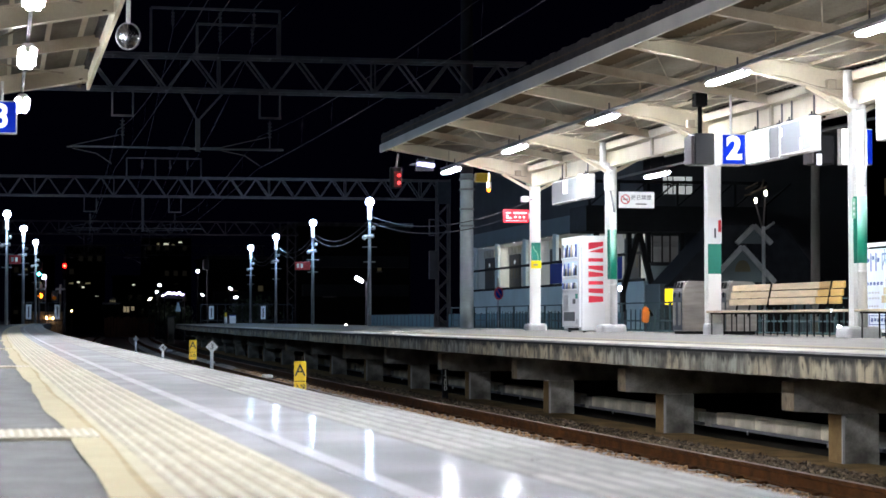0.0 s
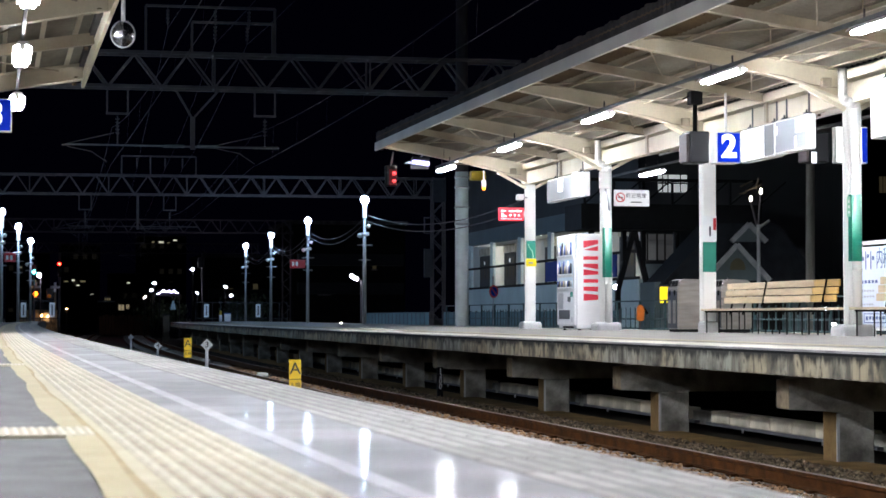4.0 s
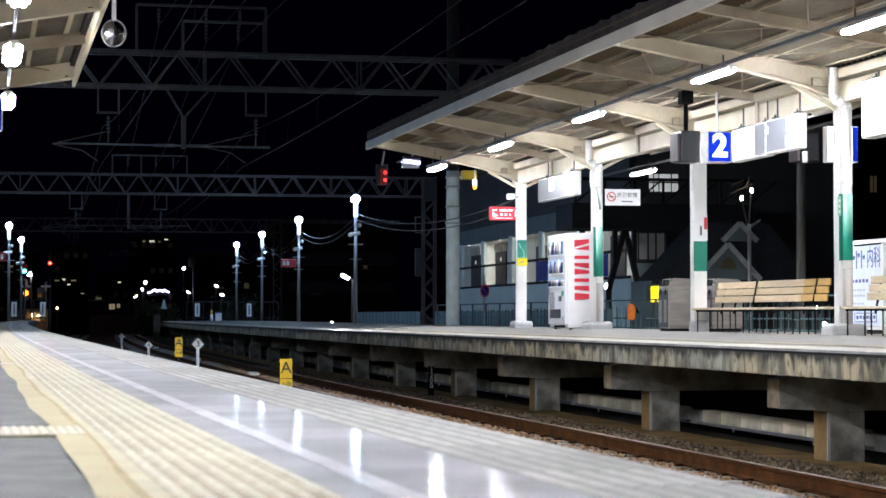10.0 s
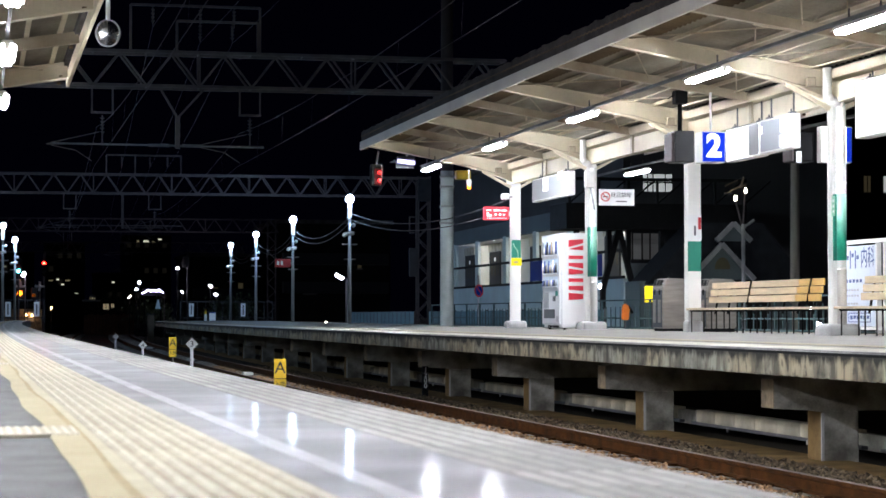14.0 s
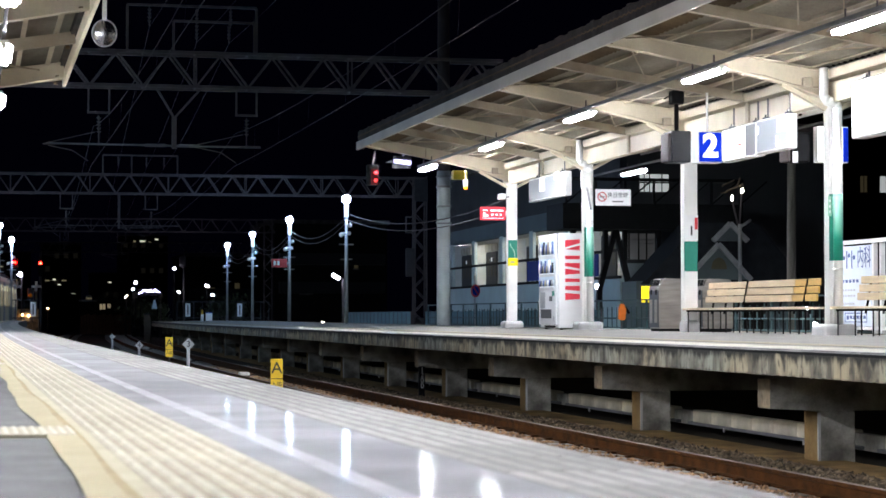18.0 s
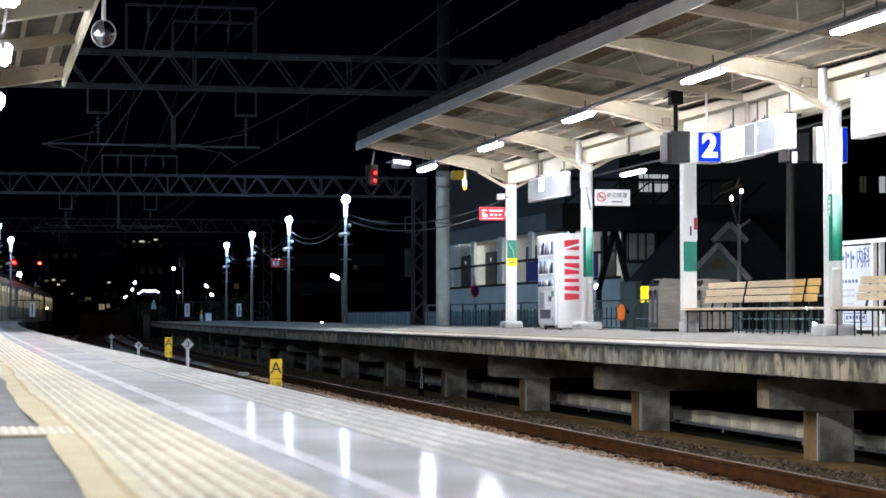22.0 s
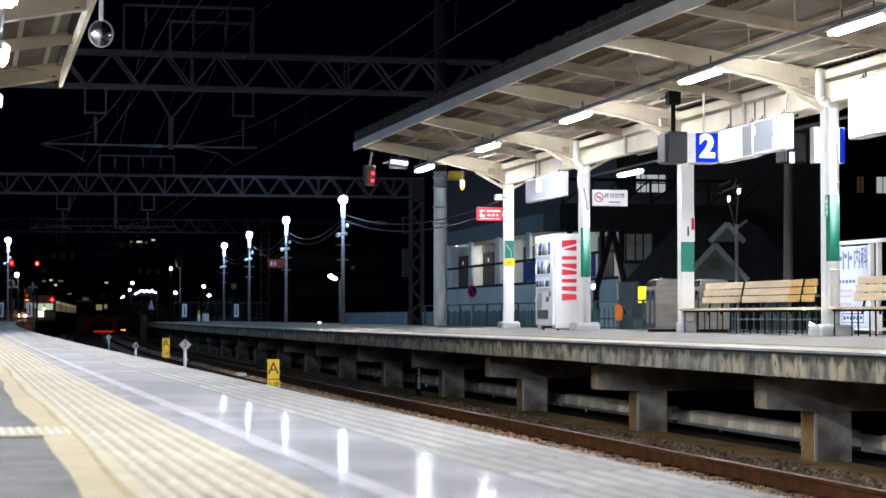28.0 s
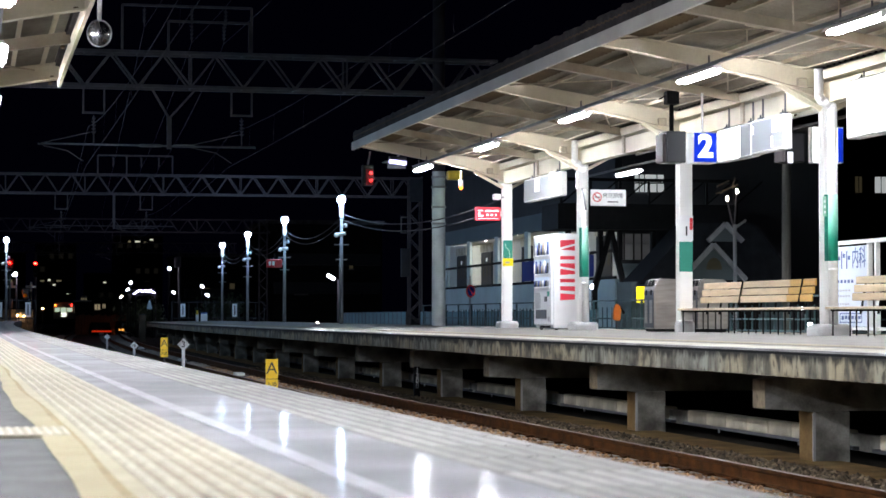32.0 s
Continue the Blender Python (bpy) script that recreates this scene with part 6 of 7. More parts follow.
for x in (21.1, 21.28, 21.62, 21.9, 22.25):
    part("mullion", box(NEW(), x, x + 0.05, -0.05, -0.032, 2.15, 3.03), "black", wn)
for z in (2.68, 2.8):
    part("transom", box(NEW(), 21.1, 22.3, -0.05, -0.032, z, z + 0.03), "galv", wn)
wn = part("window", box(NEW(), 21.70, 22.72, -0.03, -0.002, 4.46, 5.05), "white_window", bu, "lit upper window", CM(0, S0))
for x in (21.83, 22.02, 22.46):
    part("mullion", box(NEW(), x, x + 0.035, -0.05, -0.032, 4.46, 5.05), "black", wn)
part("transom", box(NEW(), 21.70, 22.72, -0.05, -0.032, 4.74, 4.79), "black", wn)
for k in range(1, 6):
    s = 67.85 + 5.4 * k + (0.3 if k == 4 else 0.0)
    part("pillar", box(NEW(), -0.02, 0.1, -0.3, 0.3, 1.5, 3.6), "wall_teal", bu, "", CM(U, s))
for a, b in ((71.6, 73.6), (77.4, 79.3), (83.65, 85.5), (91.45, 93.8), (97.4, 99.65)):
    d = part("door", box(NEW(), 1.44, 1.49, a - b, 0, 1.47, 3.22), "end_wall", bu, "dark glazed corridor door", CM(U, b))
    for y in (0.25, 0.55, 0.85):
        part("door_pane", box(NEW(), 1.43, 1.438, (a - b) * y - 0.16, (a - b) * y + 0.16, 2.1, 3.0), "window_faint", d)
    # Lamp reflections in the door glass, put in as glowing panes.
    part("reflection_pane", box(NEW(), 1.425, 1.429, (a - b) * 0.55 - 0.14, (a - b) * 0.55 + 0.14, 2.78, 2.95), "white_window", d, "lamp reflection put in as a glowing pane")
    part("lintel", box(NEW(), 1.42, 1.49, a - b - 0.1, 0.1, 3.24, 3.6), "trough_cover", bu, "beige door lintel", CM(U, b))
for s in (71.2, 76.6, 82.0, 88.2, 95.2):
    part("corridor_lamp", rod(NEW(), (0.38, 0, 3.592), (0.38, 0, 3.615), 0.09, 14), "corridor_lamp", bu, "round ceiling lamp", CM(U, s))
for z in (1.5, 2.42):
    part("handrail", bar(U - 0.03, U + 0.06, S0, S1, z, z + 0.1), "black", bu, "black handrail")
for s in (78.2, 69.6):
    part("blue_sign", box(NEW(), -0.07, -0.035, -0.9, 0.9, 1.62, 2.4), "blue", bu, "blue sign on the railing", CM(U, s))

# black steel frame of a footbridge
fb = thing("footbridge_frame", "black steel A-frame legs of a footbridge", "footbridge", CM(0, 62))
for u0, u1 in ((19.59, 19.06), (19.59, 20.06)):
    part("leg", beam(NEW(), (u0, 0, 3.0), (u1, 0, 1.1), 0.17, 0.17, (0, 1, 0)), "black", fb)
    part("foot_leg", beam(NEW(), (u1, 0, 1.12), (u1, 0, -1.5), 0.16, 0.16, (0, 1, 0)), "black", fb)
for u in (19.26, 19.9, 21.0, 18.2):
    part("column", box(NEW(), u - 0.07, u + 0.07, -0.1, 0.1, -1.5 if abs(u - 19.6) > 1 else 2.0, 2.96), "black", fb)
part("deck", box(NEW(), 17.6, 23.5, -1.0, 1.0, 2.95, 3.75), "black", fb, "black enclosed bridge deck")
for u in steps(17.7, 23.4, 0.95):
    part("rail_post", beam(NEW(), (u, -1.0, 3.75), (u, -1.0, 4.5), 0.07, 0.07, (0, 1, 0)), "black", fb)
    part("lattice_bar", beam(NEW(), (u, -1.0, 3.75), (u + 0.9, -1.0, 4.5), 0.05, 0.05, (0, 1, 0)), "black", fb)
part("top_rail", beam(NEW(), (17.6, -1.0, 4.5), (23.5, -1.0, 4.5), 0.1, 0.1), "black", fb)

hs2 = thing("tall_house", "dark tall house with one lit window", "house", Matrix.Scale(1.4, 4) @ CM(0, 90))
part("wall", box(NEW(), 27, 37, 0, 8, -1.5, 8.5), "wall_dark", hs2)
wl = part("window", box(NEW(), 29.6, 31.2, -0.02, -0.002, 5.9, 6.95), "window_cool", hs2, "lit pale window")
for x in (30.1, 30.65):
    part("mullion", box(NEW(), x - 0.03, x + 0.03, -0.04, -0.02, 5.9, 6.95), "black", wl)
part("transom", box(NEW(), 29.6, 31.2, -0.04, -0.02, 6.35, 6.42), "black", wl)
part("roof", box(NEW(), 26.7, 37.3, -0.3, 8.3, 8.5, 8.7), "roof_dark", hs2)


# small station house with a steep dark roof and a white-trimmed gable
def prism(pts, y0, y1):
    bm = NEW()
    A = [bm.verts.new((x, y0, z)) for x, z in pts]
    B = [bm.verts.new((x, y1, z)) for x, z in pts]
    bm.faces.new(A)
    bm.faces.new(B[::-1])
    for i in range(len(pts)):
        j = (i + 1) % len(pts)
        bm.faces.new((A[i], A[j], B[j], B[i]))
    return bm


sh = thing("gabled_house", "small house with a steep dark roof and white-trimmed gables", "house", Matrix.Scale(0.864, 4) @ CM(0, 66))
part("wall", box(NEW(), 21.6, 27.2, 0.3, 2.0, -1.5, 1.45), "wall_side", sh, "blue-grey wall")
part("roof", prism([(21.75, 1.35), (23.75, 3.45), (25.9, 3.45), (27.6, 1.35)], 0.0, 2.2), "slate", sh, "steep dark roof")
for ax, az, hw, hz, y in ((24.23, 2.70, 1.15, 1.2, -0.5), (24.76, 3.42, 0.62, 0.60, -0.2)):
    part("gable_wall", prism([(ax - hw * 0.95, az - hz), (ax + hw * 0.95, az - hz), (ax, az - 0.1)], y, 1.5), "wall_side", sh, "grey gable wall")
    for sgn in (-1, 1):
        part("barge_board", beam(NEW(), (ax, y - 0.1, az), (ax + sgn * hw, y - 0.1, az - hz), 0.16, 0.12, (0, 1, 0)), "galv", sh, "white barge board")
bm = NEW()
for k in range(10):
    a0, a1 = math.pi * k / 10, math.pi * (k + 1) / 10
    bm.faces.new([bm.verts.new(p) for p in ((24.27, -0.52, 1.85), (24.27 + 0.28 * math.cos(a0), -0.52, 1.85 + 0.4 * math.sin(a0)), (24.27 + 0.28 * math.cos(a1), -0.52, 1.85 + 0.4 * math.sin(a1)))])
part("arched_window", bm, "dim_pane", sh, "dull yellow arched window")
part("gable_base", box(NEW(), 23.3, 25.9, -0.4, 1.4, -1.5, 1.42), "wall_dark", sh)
yl = thing("yellow_sign", "small lit yellow sign on a wall", "sign", Matrix.Scale(0.86, 4) @ CM(0, 64))
part("plate", rbox(NEW(), 21.08, 21.46, 0, 0.06, 0.72, 1.25, 0.02, 1), "yellow_lit", yl)
part("post", box(NEW(), 21.3, 21.4, 0.06, 0.1, -1.5, 1.2), "galv_dark", yl)
for u, s, z, r in ((19.0, 62, 1.17, 0.085), (20.07, 61.2, 1.22, 0.055), (21.40, 50, -0.03, 0.11), (23.23, 55, 0.46, 0.05)):
    bl = thing("wall_lamp", "small white lamp shining beside the road", "lamp", CM(u, s, z), "small street lights")
    part("bulb", ball(NEW(), (0, 0, 0), r, 2), "street_lamp", bl)
    part("pole", rod(NEW(), (0, 0.05, 0), (0, 0.05, -1.5 - z), 0.03, 6), "galv_dark", bl)

# orange work jacket on the fence
oj = thing("orange_jacket", "orange safety jacket hung on a dark fence", "jacket", CM(15.4, 47.6))
bm = prism([(-0.09, 0.14), (0.08, 0.12), (0.11, 0.42), (0.06, 0.52), (-0.04, 0.53), (-0.08, 0.42)], -0.05, 0.06)
bmesh.ops.bevel(bm, geom=bm.edges[:], offset=0.02, segments=2, affect="EDGES")
part("body", bm, "orange", oj)
part("hook", rod(NEW(), (0, 0, 0.5), (0.0, 0.03, -1.5), 0.015, 6), "galv_dark", oj)
part("sleeve", rod(NEW(), (0.08, 0, 0.46), (0.19, 0, 0.3), 0.035, 8), "black", oj)

# street lamps and poles over the roofs
def round_pole(u, s, z1, r, label):
    th = thing("utility_pole", label, "pole", CM(u, s), "utility poles")
    part("pole", rod(NEW(), (0, 0, -1.5), (0.06, 0, z1), r, 14, r * 0.8), "pole_wood", th)
    for z in (z1 - 0.5, z1 - 1.1):
        part("crossarm", beam(NEW(), (-0.7, 0, z), (0.7, 0, z), 0.08, 0.08), "galv_dark", th)
        for x in (-0.6, -0.2, 0.3, 0.6):
            part("insulator", rod(NEW(), (x, 0, z + 0.04), (x, 0, z + 0.18), 0.04, 8, 0.025), "concrete_pale", th)
    return th


round_pole(20.75, 50.0, 7.5, 0.13, "grey concrete utility pole behind the benches")
tw = thing("street_lamp", "twin-headed street lamp over the roofs", "street lamp", Matrix.Scale(0.85, 4) @ CM(24.35, 63.5), "street lamps")
part("pole", rod(NEW(), (-0.05, 0, -1.5), (-0.05, 0, 3.3), 0.06, 10), "galv", tw)
for p, q in (((-0.62, 4.55), (-0.2, 4.75)), ((-0.45, 4.4), (0.12, 4.62)), ((-0.1, 4.5), (0.02, 4.85)), ((-0.66, 4.32), (-0.42, 4.36))):
    part("crossarm", beam(NEW(), (p[0], 0.12, p[1]), (q[0], 0.12, q[1]), 0.05, 0.05, (0, 1, 0)), "bark", tw, "weathered wooden crossarm")
part("arm", rod(NEW(), (-0.05, 0, 3.18), (0.33, 0, 3.44), 0.045, 8), "galv", tw)
for x, z in ((-0.31, 4.15), (0.04, 4.4)):
    hd = part("lamp_head", ball(NEW(), (x, 0, z), 0.08, 2, (0.65, 0.65, 1.2)), "warm_lamp", tw, "glowing oval lamp head")
    part("bracket", rod(NEW(), (-0.05, 0.05, 3.1), (x, 0.05, z), 0.03, 6), "galv_dark", tw)

# teal mesh fence behind the far platform
fn = thing("teal_fence", "teal panelled fence along the back of the platform", "fence")
for a, b in zip(steps(52, 96, 1.0), steps(52, 96, 1.0)[1:]):
    if 75.5 < a < 79.0:       # a gap where the lattice pole shows
        continue
    part("panel", sweep(NEW(), [(16.18, -1.4), (16.22, -1.4), (16.22, 0.40), (16.18, 0.40)], [a + 0.03, b - 0.03]), "fence_teal", fn)
    part("post", box(NEW(), -0.03, 0.03, -0.03, 0.03, -1.5, 0.43), "galv_dark", fn, "", CM(16.2, a))
np_ = thing("no_parking_sign", "round blue no-parking sign with a red rim on a pole", "sign", CM(15.62, 64.6, 0, 35))
part("pole", rod(NEW(), (0, 0.03, -1.5), (0, 0.03, 1.55), 0.035, 8), "galv", np_)
disc = part("rim", rod(NEW(), (0, -0.01, 1.05), (0, 0.01, 1.05), 0.21, 24), "red", np_, "red rim")
part("disc", rod(NEW(), (0, -0.016, 1.05), (0, -0.011, 1.05), 0.155, 24), "blue", disc, "blue disc")
part("slash", beam(NEW(), (-0.11, -0.019, 1.16), (0.11, -0.019, 0.94), 0.04, 0.004, (0, 1, 0)), "red", disc)
db = thing("dark_building", "dark brown building behind the benches", "building", Matrix.Scale(2.0, 4) @ CM(0, 82))
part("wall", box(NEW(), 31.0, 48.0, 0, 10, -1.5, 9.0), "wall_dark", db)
part("roof", box(NEW(), 30.7, 48.3, -0.3, 10.3, 9.0, 9.3), "roof_dark", db)
for x, ww, mat, label in ((36.35, 0.3, "window_dim", "dimly lit window"), (37.25, 0.55, "white_window", "brightly lit window")):
    w = part("window", box(NEW(), x, x + ww, -0.02, -0.002, 5.42, 6.12), mat, db, label)
    part("sill", box(NEW(), x - 0.05, x + ww + 0.05, -0.06, -0.002, 5.34, 5.42), "galv_dark", w)
    part("mullion", box(NEW(), x + ww / 2 - 0.015, x + ww / 2 + 0.015, -0.04, -0.022, 5.42, 6.12), "black", w)

# things on the open end of the far platform
def notice_fence(u0, u1, s, panels, label):
    th = thing("platform_end_fence", label, "fence", CM(0, s), "platform end fences")
    for u in steps(u0, u1, 0.5):
        part("post", box(NEW(), u - 0.02, u + 0.02, -0.02, 0.02, -0.1, 1.05), "duct_dark", th)
    for z in (0.1, 1.02):
        part("rail", box(NEW(), u0, u1, -0.03, 0.03, z, z + 0.05), "duct_dark", th)
    for u in panels:
        pl = part("notice", rbox(NEW(), u - 0.14, u + 0.14, -0.06, -0.032, 0.2, 0.95, 0.01, 1), "sign_white", th, "white notice panel")
        part("writing_bar", box(NEW(), u - 0.03, u + 0.03, -0.066, -0.062, 0.3, 0.85), "galv_dark", pl)
    return th


notice_fence(9.3, 14.6, 118.0, (9.92, 12.9), "grey fence with white notices across the far platform end")
notice_fence(-0.35, 1.75, 106.4, (-0.07, 1.37), "grey fence with white notices across the near platform end")
eb = thing("equipment_cabinet", "white equipment cabinet at the platform end", "cabinet", CM(11.0, 116.0, -0.09) @ Matrix.Diagonal((0.6, 1, 0.75, 1)))
part("case", rbox(NEW(), -0.3, 0.3, -0.2, 0.2, 0.0, 0.62, 0.02, 1), "sign_white", eb)
part("lid", rbox(NEW(), -0.33, 0.33, -0.23, 0.23, 0.62, 0.72, 0.02, 1), "ink_blue", eb)
cn = thing("yellow_marker_post", "orange and white marker post at the platform end", "post", CM(10.62, 116.0, -0.09) @ Matrix.Diagonal((0.6, 0.6, 0.7, 1)))
part("post", rod(NEW(), (0, 0, 0), (0, 0, 0.6), 0.14, 10), "sign_white", cn)
part("cap", rod(NEW(), (0, 0, 0.6), (0, 0, 0.95), 0.12, 10, 0.08), "yellow", cn)
sl = thing("street_lamp", "street lamp with a tilted glowing head", "street lamp", CM(14.8, 90.0), "street lamps")
part("pole", rod(NEW(), (0.3, 0, -1.5), (0.3, 0, 1.85), 0.05, 8), "galv_dark", sl)
part("arm", rod(NEW(), (0.3, 0, 1.85), (-0.15, 0, 2.12), 0.03, 6), "galv_dark", sl)
part("lamp_head", rod(NEW(), (-0.2, 0, 2.07), (0.13, 0, 1.89), 0.075, 10), "street_lamp", sl, "glowing tilted head")
gl = thing("ground_lamp", "tiny white lamp on the platform floor", "lamp", CM(13.5, 85.0, -0.09))
part("bulb", ball(NEW(), (0, 0, 0.045), 0.05, 2), "warm_lamp", gl)
for s, u0, u1, z in ((82.6, 11.05, 11.68, 2.38), (78.5, -0.24, 0.2, 2.46)):
    rb = thing("exit_sign", "red sign board on a lamp post", "sign", CM(0, s - 0.15))
    pl = part("plate", rbox(NEW(), u0, u1, -0.03, 0.03, z - 0.17, z + 0.17, 0.01, 1), "red", rb)
    for k in range(2):
        part("writing_bar", box(NEW(), u0 + 0.08 + k * 0.15, u0 + 0.17 + k * 0.15, -0.036, -0.032, z - 0.08, z + 0.08), "sign_white", pl)
    part("fixing_arm", box(NEW(), u1 if u1 > 5 else u0 + 0.05, (u1 + 0.12) if u1 > 5 else u0 + 0.14, 0.03, 0.13, z - 0.03, z + 0.03), "galv", rb)
# cables slung between the lamp posts
lw = [(11.8, 67.35, 3.45), (11.8, 82.6, 3.5), (11.8, 97.7, 3.5), (11.8, 112.9, 3.5)]
for dz in (0.0, 0.2):
    run = []
    for (u, a, z), (_, b, z2) in zip([(11.72, 44.5, 2.7)] + lw, lw):
        pts = [C(u + (11.8 - u) * k / 10 + 0.07, a + (b - a) * k / 10, z + dz + (z2 - z) * k / 10 - (0.45 if a < 60 else 0.54) * 4 * k / 10 * (1 - k / 10)) for k in range(11)]
        run += pts if not run else pts[1:]
    single("slung_cable", tube(NEW(), run, 0.014), "galv_dark", "pale cable slung between the lamp posts", "cable")

# =====================  BEYOND THE PLATFORM ENDS  =====================
def far_lamp(u, s, z, r, mat, label, stretch=(1, 1, 1), name="street_lamp", tilt=0.0):
    th = thing(name, label, "street lamp" if name == "street_lamp" else "lamp", CM(u, s), "distant street lamps")
    hd = part("lamp_head", ball(NEW(), (0, 0, 0), r * 0.8, 2, stretch), mat, th, "", Matrix.Translation((0, 0, z)) @ Matrix.Rotation(tilt, 4, "Y"))
    part("pole", rod(NEW(), (0, 0.3, -1.5), (0, 0.3, z), 0.045, 6), "black", th)
    return th


far_lamp(10.41, 150, 3.71, 0.15, "street_lamp", "distant round white street lamp")
far_lamp(7.63, 150, 2.67, 0.14, "street_lamp", "distant round white street lamp")
far_lamp(7.42, 150, 2.17, 0.12, "street_lamp", "distant round white street lamp")
far_lamp(6.94, 150, 1.64, 0.22, "lamp_pink", "distant slanted pinkish street lamp", (1, 0.4, 0.35), tilt=-0.75)
far_lamp(10.75, 150, 1.97, 0.17, "street_lamp", "distant tilted street lamp", (1, 0.4, 0.5), tilt=0.6)
far_lamp(12.8, 150, 2.43, 0.19, "street_lamp", "distant tilted street lamp", (1, 0.4, 0.5), tilt=0.5)
far_lamp(13.22, 150, 1.77, 0.22, "street_lamp", "distant tilted street lamp", (1, 0.4, 0.55), tilt=0.4)
nn = thing("neon_sign", "small bluish-white neon sign far down the line", "sign", CM(0, 150))
px_ = [(7.83, 1.86), (8.1, 2.0), (8.3, 2.16), (8.5, 2.0), (8.68, 2.14), (8.86, 1.98), (9.04, 2.16), (9.2, 2.0), (9.38, 1.95)]
for p, q in zip(px_, px_[1:]):
    part("neon_tube", rod(NEW(), (p[0], 0, p[1]), (q[0], 0, q[1]), 0.042, 8), "neon", nn)
part("frame", box(NEW(), 7.8, 9.4, 0.12, 0.2, 1.7, 2.2), "black", nn)
for u in (8.0, 9.2):
    part("leg", box(NEW(), u - 0.04, u + 0.04, 0.12, 0.2, -1.5, 1.7), "black", nn)
sp = thing("control_box", "pale equipment box beside the line", "cabinet", CM(7.68, 120.0))
part("case", rbox(NEW(), -0.2, 0.2, -0.2, 0.2, -1.5, 0.30, 0.03, 1), "bark", sp)
part("cap", rbox(NEW(), -0.23, 0.23, -0.23, 0.23, 0.302, 0.36, 0.02, 1), "duct_dark", sp)
dn = thing("dwarf_signal", "round signal head on a post far down the line", "signal", CM(11.1, 150.0))
part("post", rod(NEW(), (0, 0.2, -1.5), (0, 0.2, 4.9), 0.06, 8), "galv_dark", dn)
part("head", rbox(NEW(), -0.35, 0.15, -0.1, 0.15, 3.8, 4.6, 0.1, 2), "galv_dark", dn)

# main signal with a bright red lamp
ms = thing("colour_light_signal", "railway colour-light signal showing a bright red lamp", "signal", CM(0.8, 150.0))
part("mast", rod(NEW(), (0, 0.2, -1.5), (0, 0.2, 4.9), 0.09, 10), "galv_dark", ms)
part("backboard", rbox(NEW(), -0.16, 0.16, 0.08, 0.14, 3.1, 3.9, 0.04, 2), "black", ms)
part("lens", ball(NEW(), (0, -0.08, 4.05), 0.105, 2), "red_beam", ms, "bright red lens")
# Visor added, unseen, to keep the strong red off things nearby.
bm = NEW()
for r, flip in ((0.135, False), (0.15, True)):
    rings = [[bm.verts.new((r * math.cos(k * math.tau / 16), y, 4.05 + r * math.sin(k * math.tau / 16))) for k in range(16)] for y in (-0.5, 0.06)]
    for k in range(16):
        q = (rings[0][k], rings[0][(k + 1) % 16], rings[1][(k + 1) % 16], rings[1][k])
        bm.faces.new(q[::-1] if flip else q)
    if not flip:
        bm.faces.new(rings[1])
part("visor", bm, "black", ms, "added black visor round the lens")
for z in (3.3, 3.65):
    part("dark_lens", ball(NEW(), (0, -0.02, z), 0.12, 2), "dark_glass", ms)

# level crossing: warning signs and lamps
xs = []
for u, lit in ((-0.78, True), (0.57, False)):
    cx = thing("crossing_signal", "level-crossing warning post with a crossbuck and lamps", "crossing signal", CM(u, 148.0), "level-crossing posts")
    part("post", rod(NEW(), (0, 0.1, -1.5), (0, 0.1, 2.5), 0.08, 8), "rust_post", cx, "striped warning post")
    for a in (-1, 1):
        part("crossbuck_board", beam(NEW(), (-0.34 if a > 0 else -0.02, 0, 2.34 if a > 0 else 2.0), (0.34 if a > 0 else 0.02, 0, 2.34 if a > 0 else 2.68), 0.16, 0.03, (0, 1, 0)), "sign_white", cx)
    part("lamp_box", rbox(NEW(), -0.62 if not lit else -0.15, -0.12 if not lit else 0.4, -0.1, 0.1, 1.45, 2.25, 0.05, 1), "dark_grey", cx)
    part("lens", ball(NEW(), (-0.05, -0.14, 1.85) if lit else (-0.4, -0.14, 1.7), 0.19 if lit else 0.14, 2), "amber_lamp" if lit else "amber_dim", cx, "amber warning lens")
    xs.append(cx)
# Added plate: slides up to hide the lens while the lamp is out.
shutter = part("shutter", rbox(NEW(), -0.36, 0.28, -0.47, -0.43, 1.5, 2.2, 0.02, 1), "black", xs[0], "added black plate that hides the warning lens")

hut = thing("crossing_hut", "low brown crossing hut wall lit by two small warm lamps", "hut", CM(0, 147.0))
part("wall", box(NEW(), -1.9, 0.75, 0.3, 0.6, -1.5, 0.72), "rust_post", hut, "brown stained wall")
# Lamplight on the wall is helped by this panel's pale colour.
part("lit_panel", box(NEW(), -0.42, 0.2, 0.26, 0.298, -0.2, 0.52), "trough_cover", hut, "panel coloured pale to read as lamp-lit wall")
part("roof", box(NEW(), -2.0, 0.85, 0.1, 0.9, 0.72, 0.8), "black", hut)
for x, z in ((-0.34, 0.29), (0.095, 0.25)):
    lamp_box = part("lamp_box", rbox(NEW(), x - 0.06, x + 0.06, 0.16, 0.255, z + 0.04, z + 0.14, 0.02, 1), "white_paint", hut)
    part("bulb", ball(NEW(), (x, 0.14, z), 0.04, 2), "hut_bulb", lamp_box, "small warm bulb")
far_lamp(1.41, 147.0, 0.78, 0.09, "hut_lamp", "small warm lamp on a post by the crossing")

# starting signal: green first, red once the train has gone; an added plate hides the unlit lens
ss = thing("starting_signal", "small starting signal with green and red lenses and an added cover plate", "signal", CM(-0.03, 124.0))
part("post", rod(NEW(), (0, 0.15, -1.5), (0, 0.15, 3.7), 0.06, 8), "galv_dark", ss)
part("backboard", rbox(NEW(), -0.22, 0.22, 0.0, 0.1, 2.7, 3.65, 0.04, 2), "black", ss)
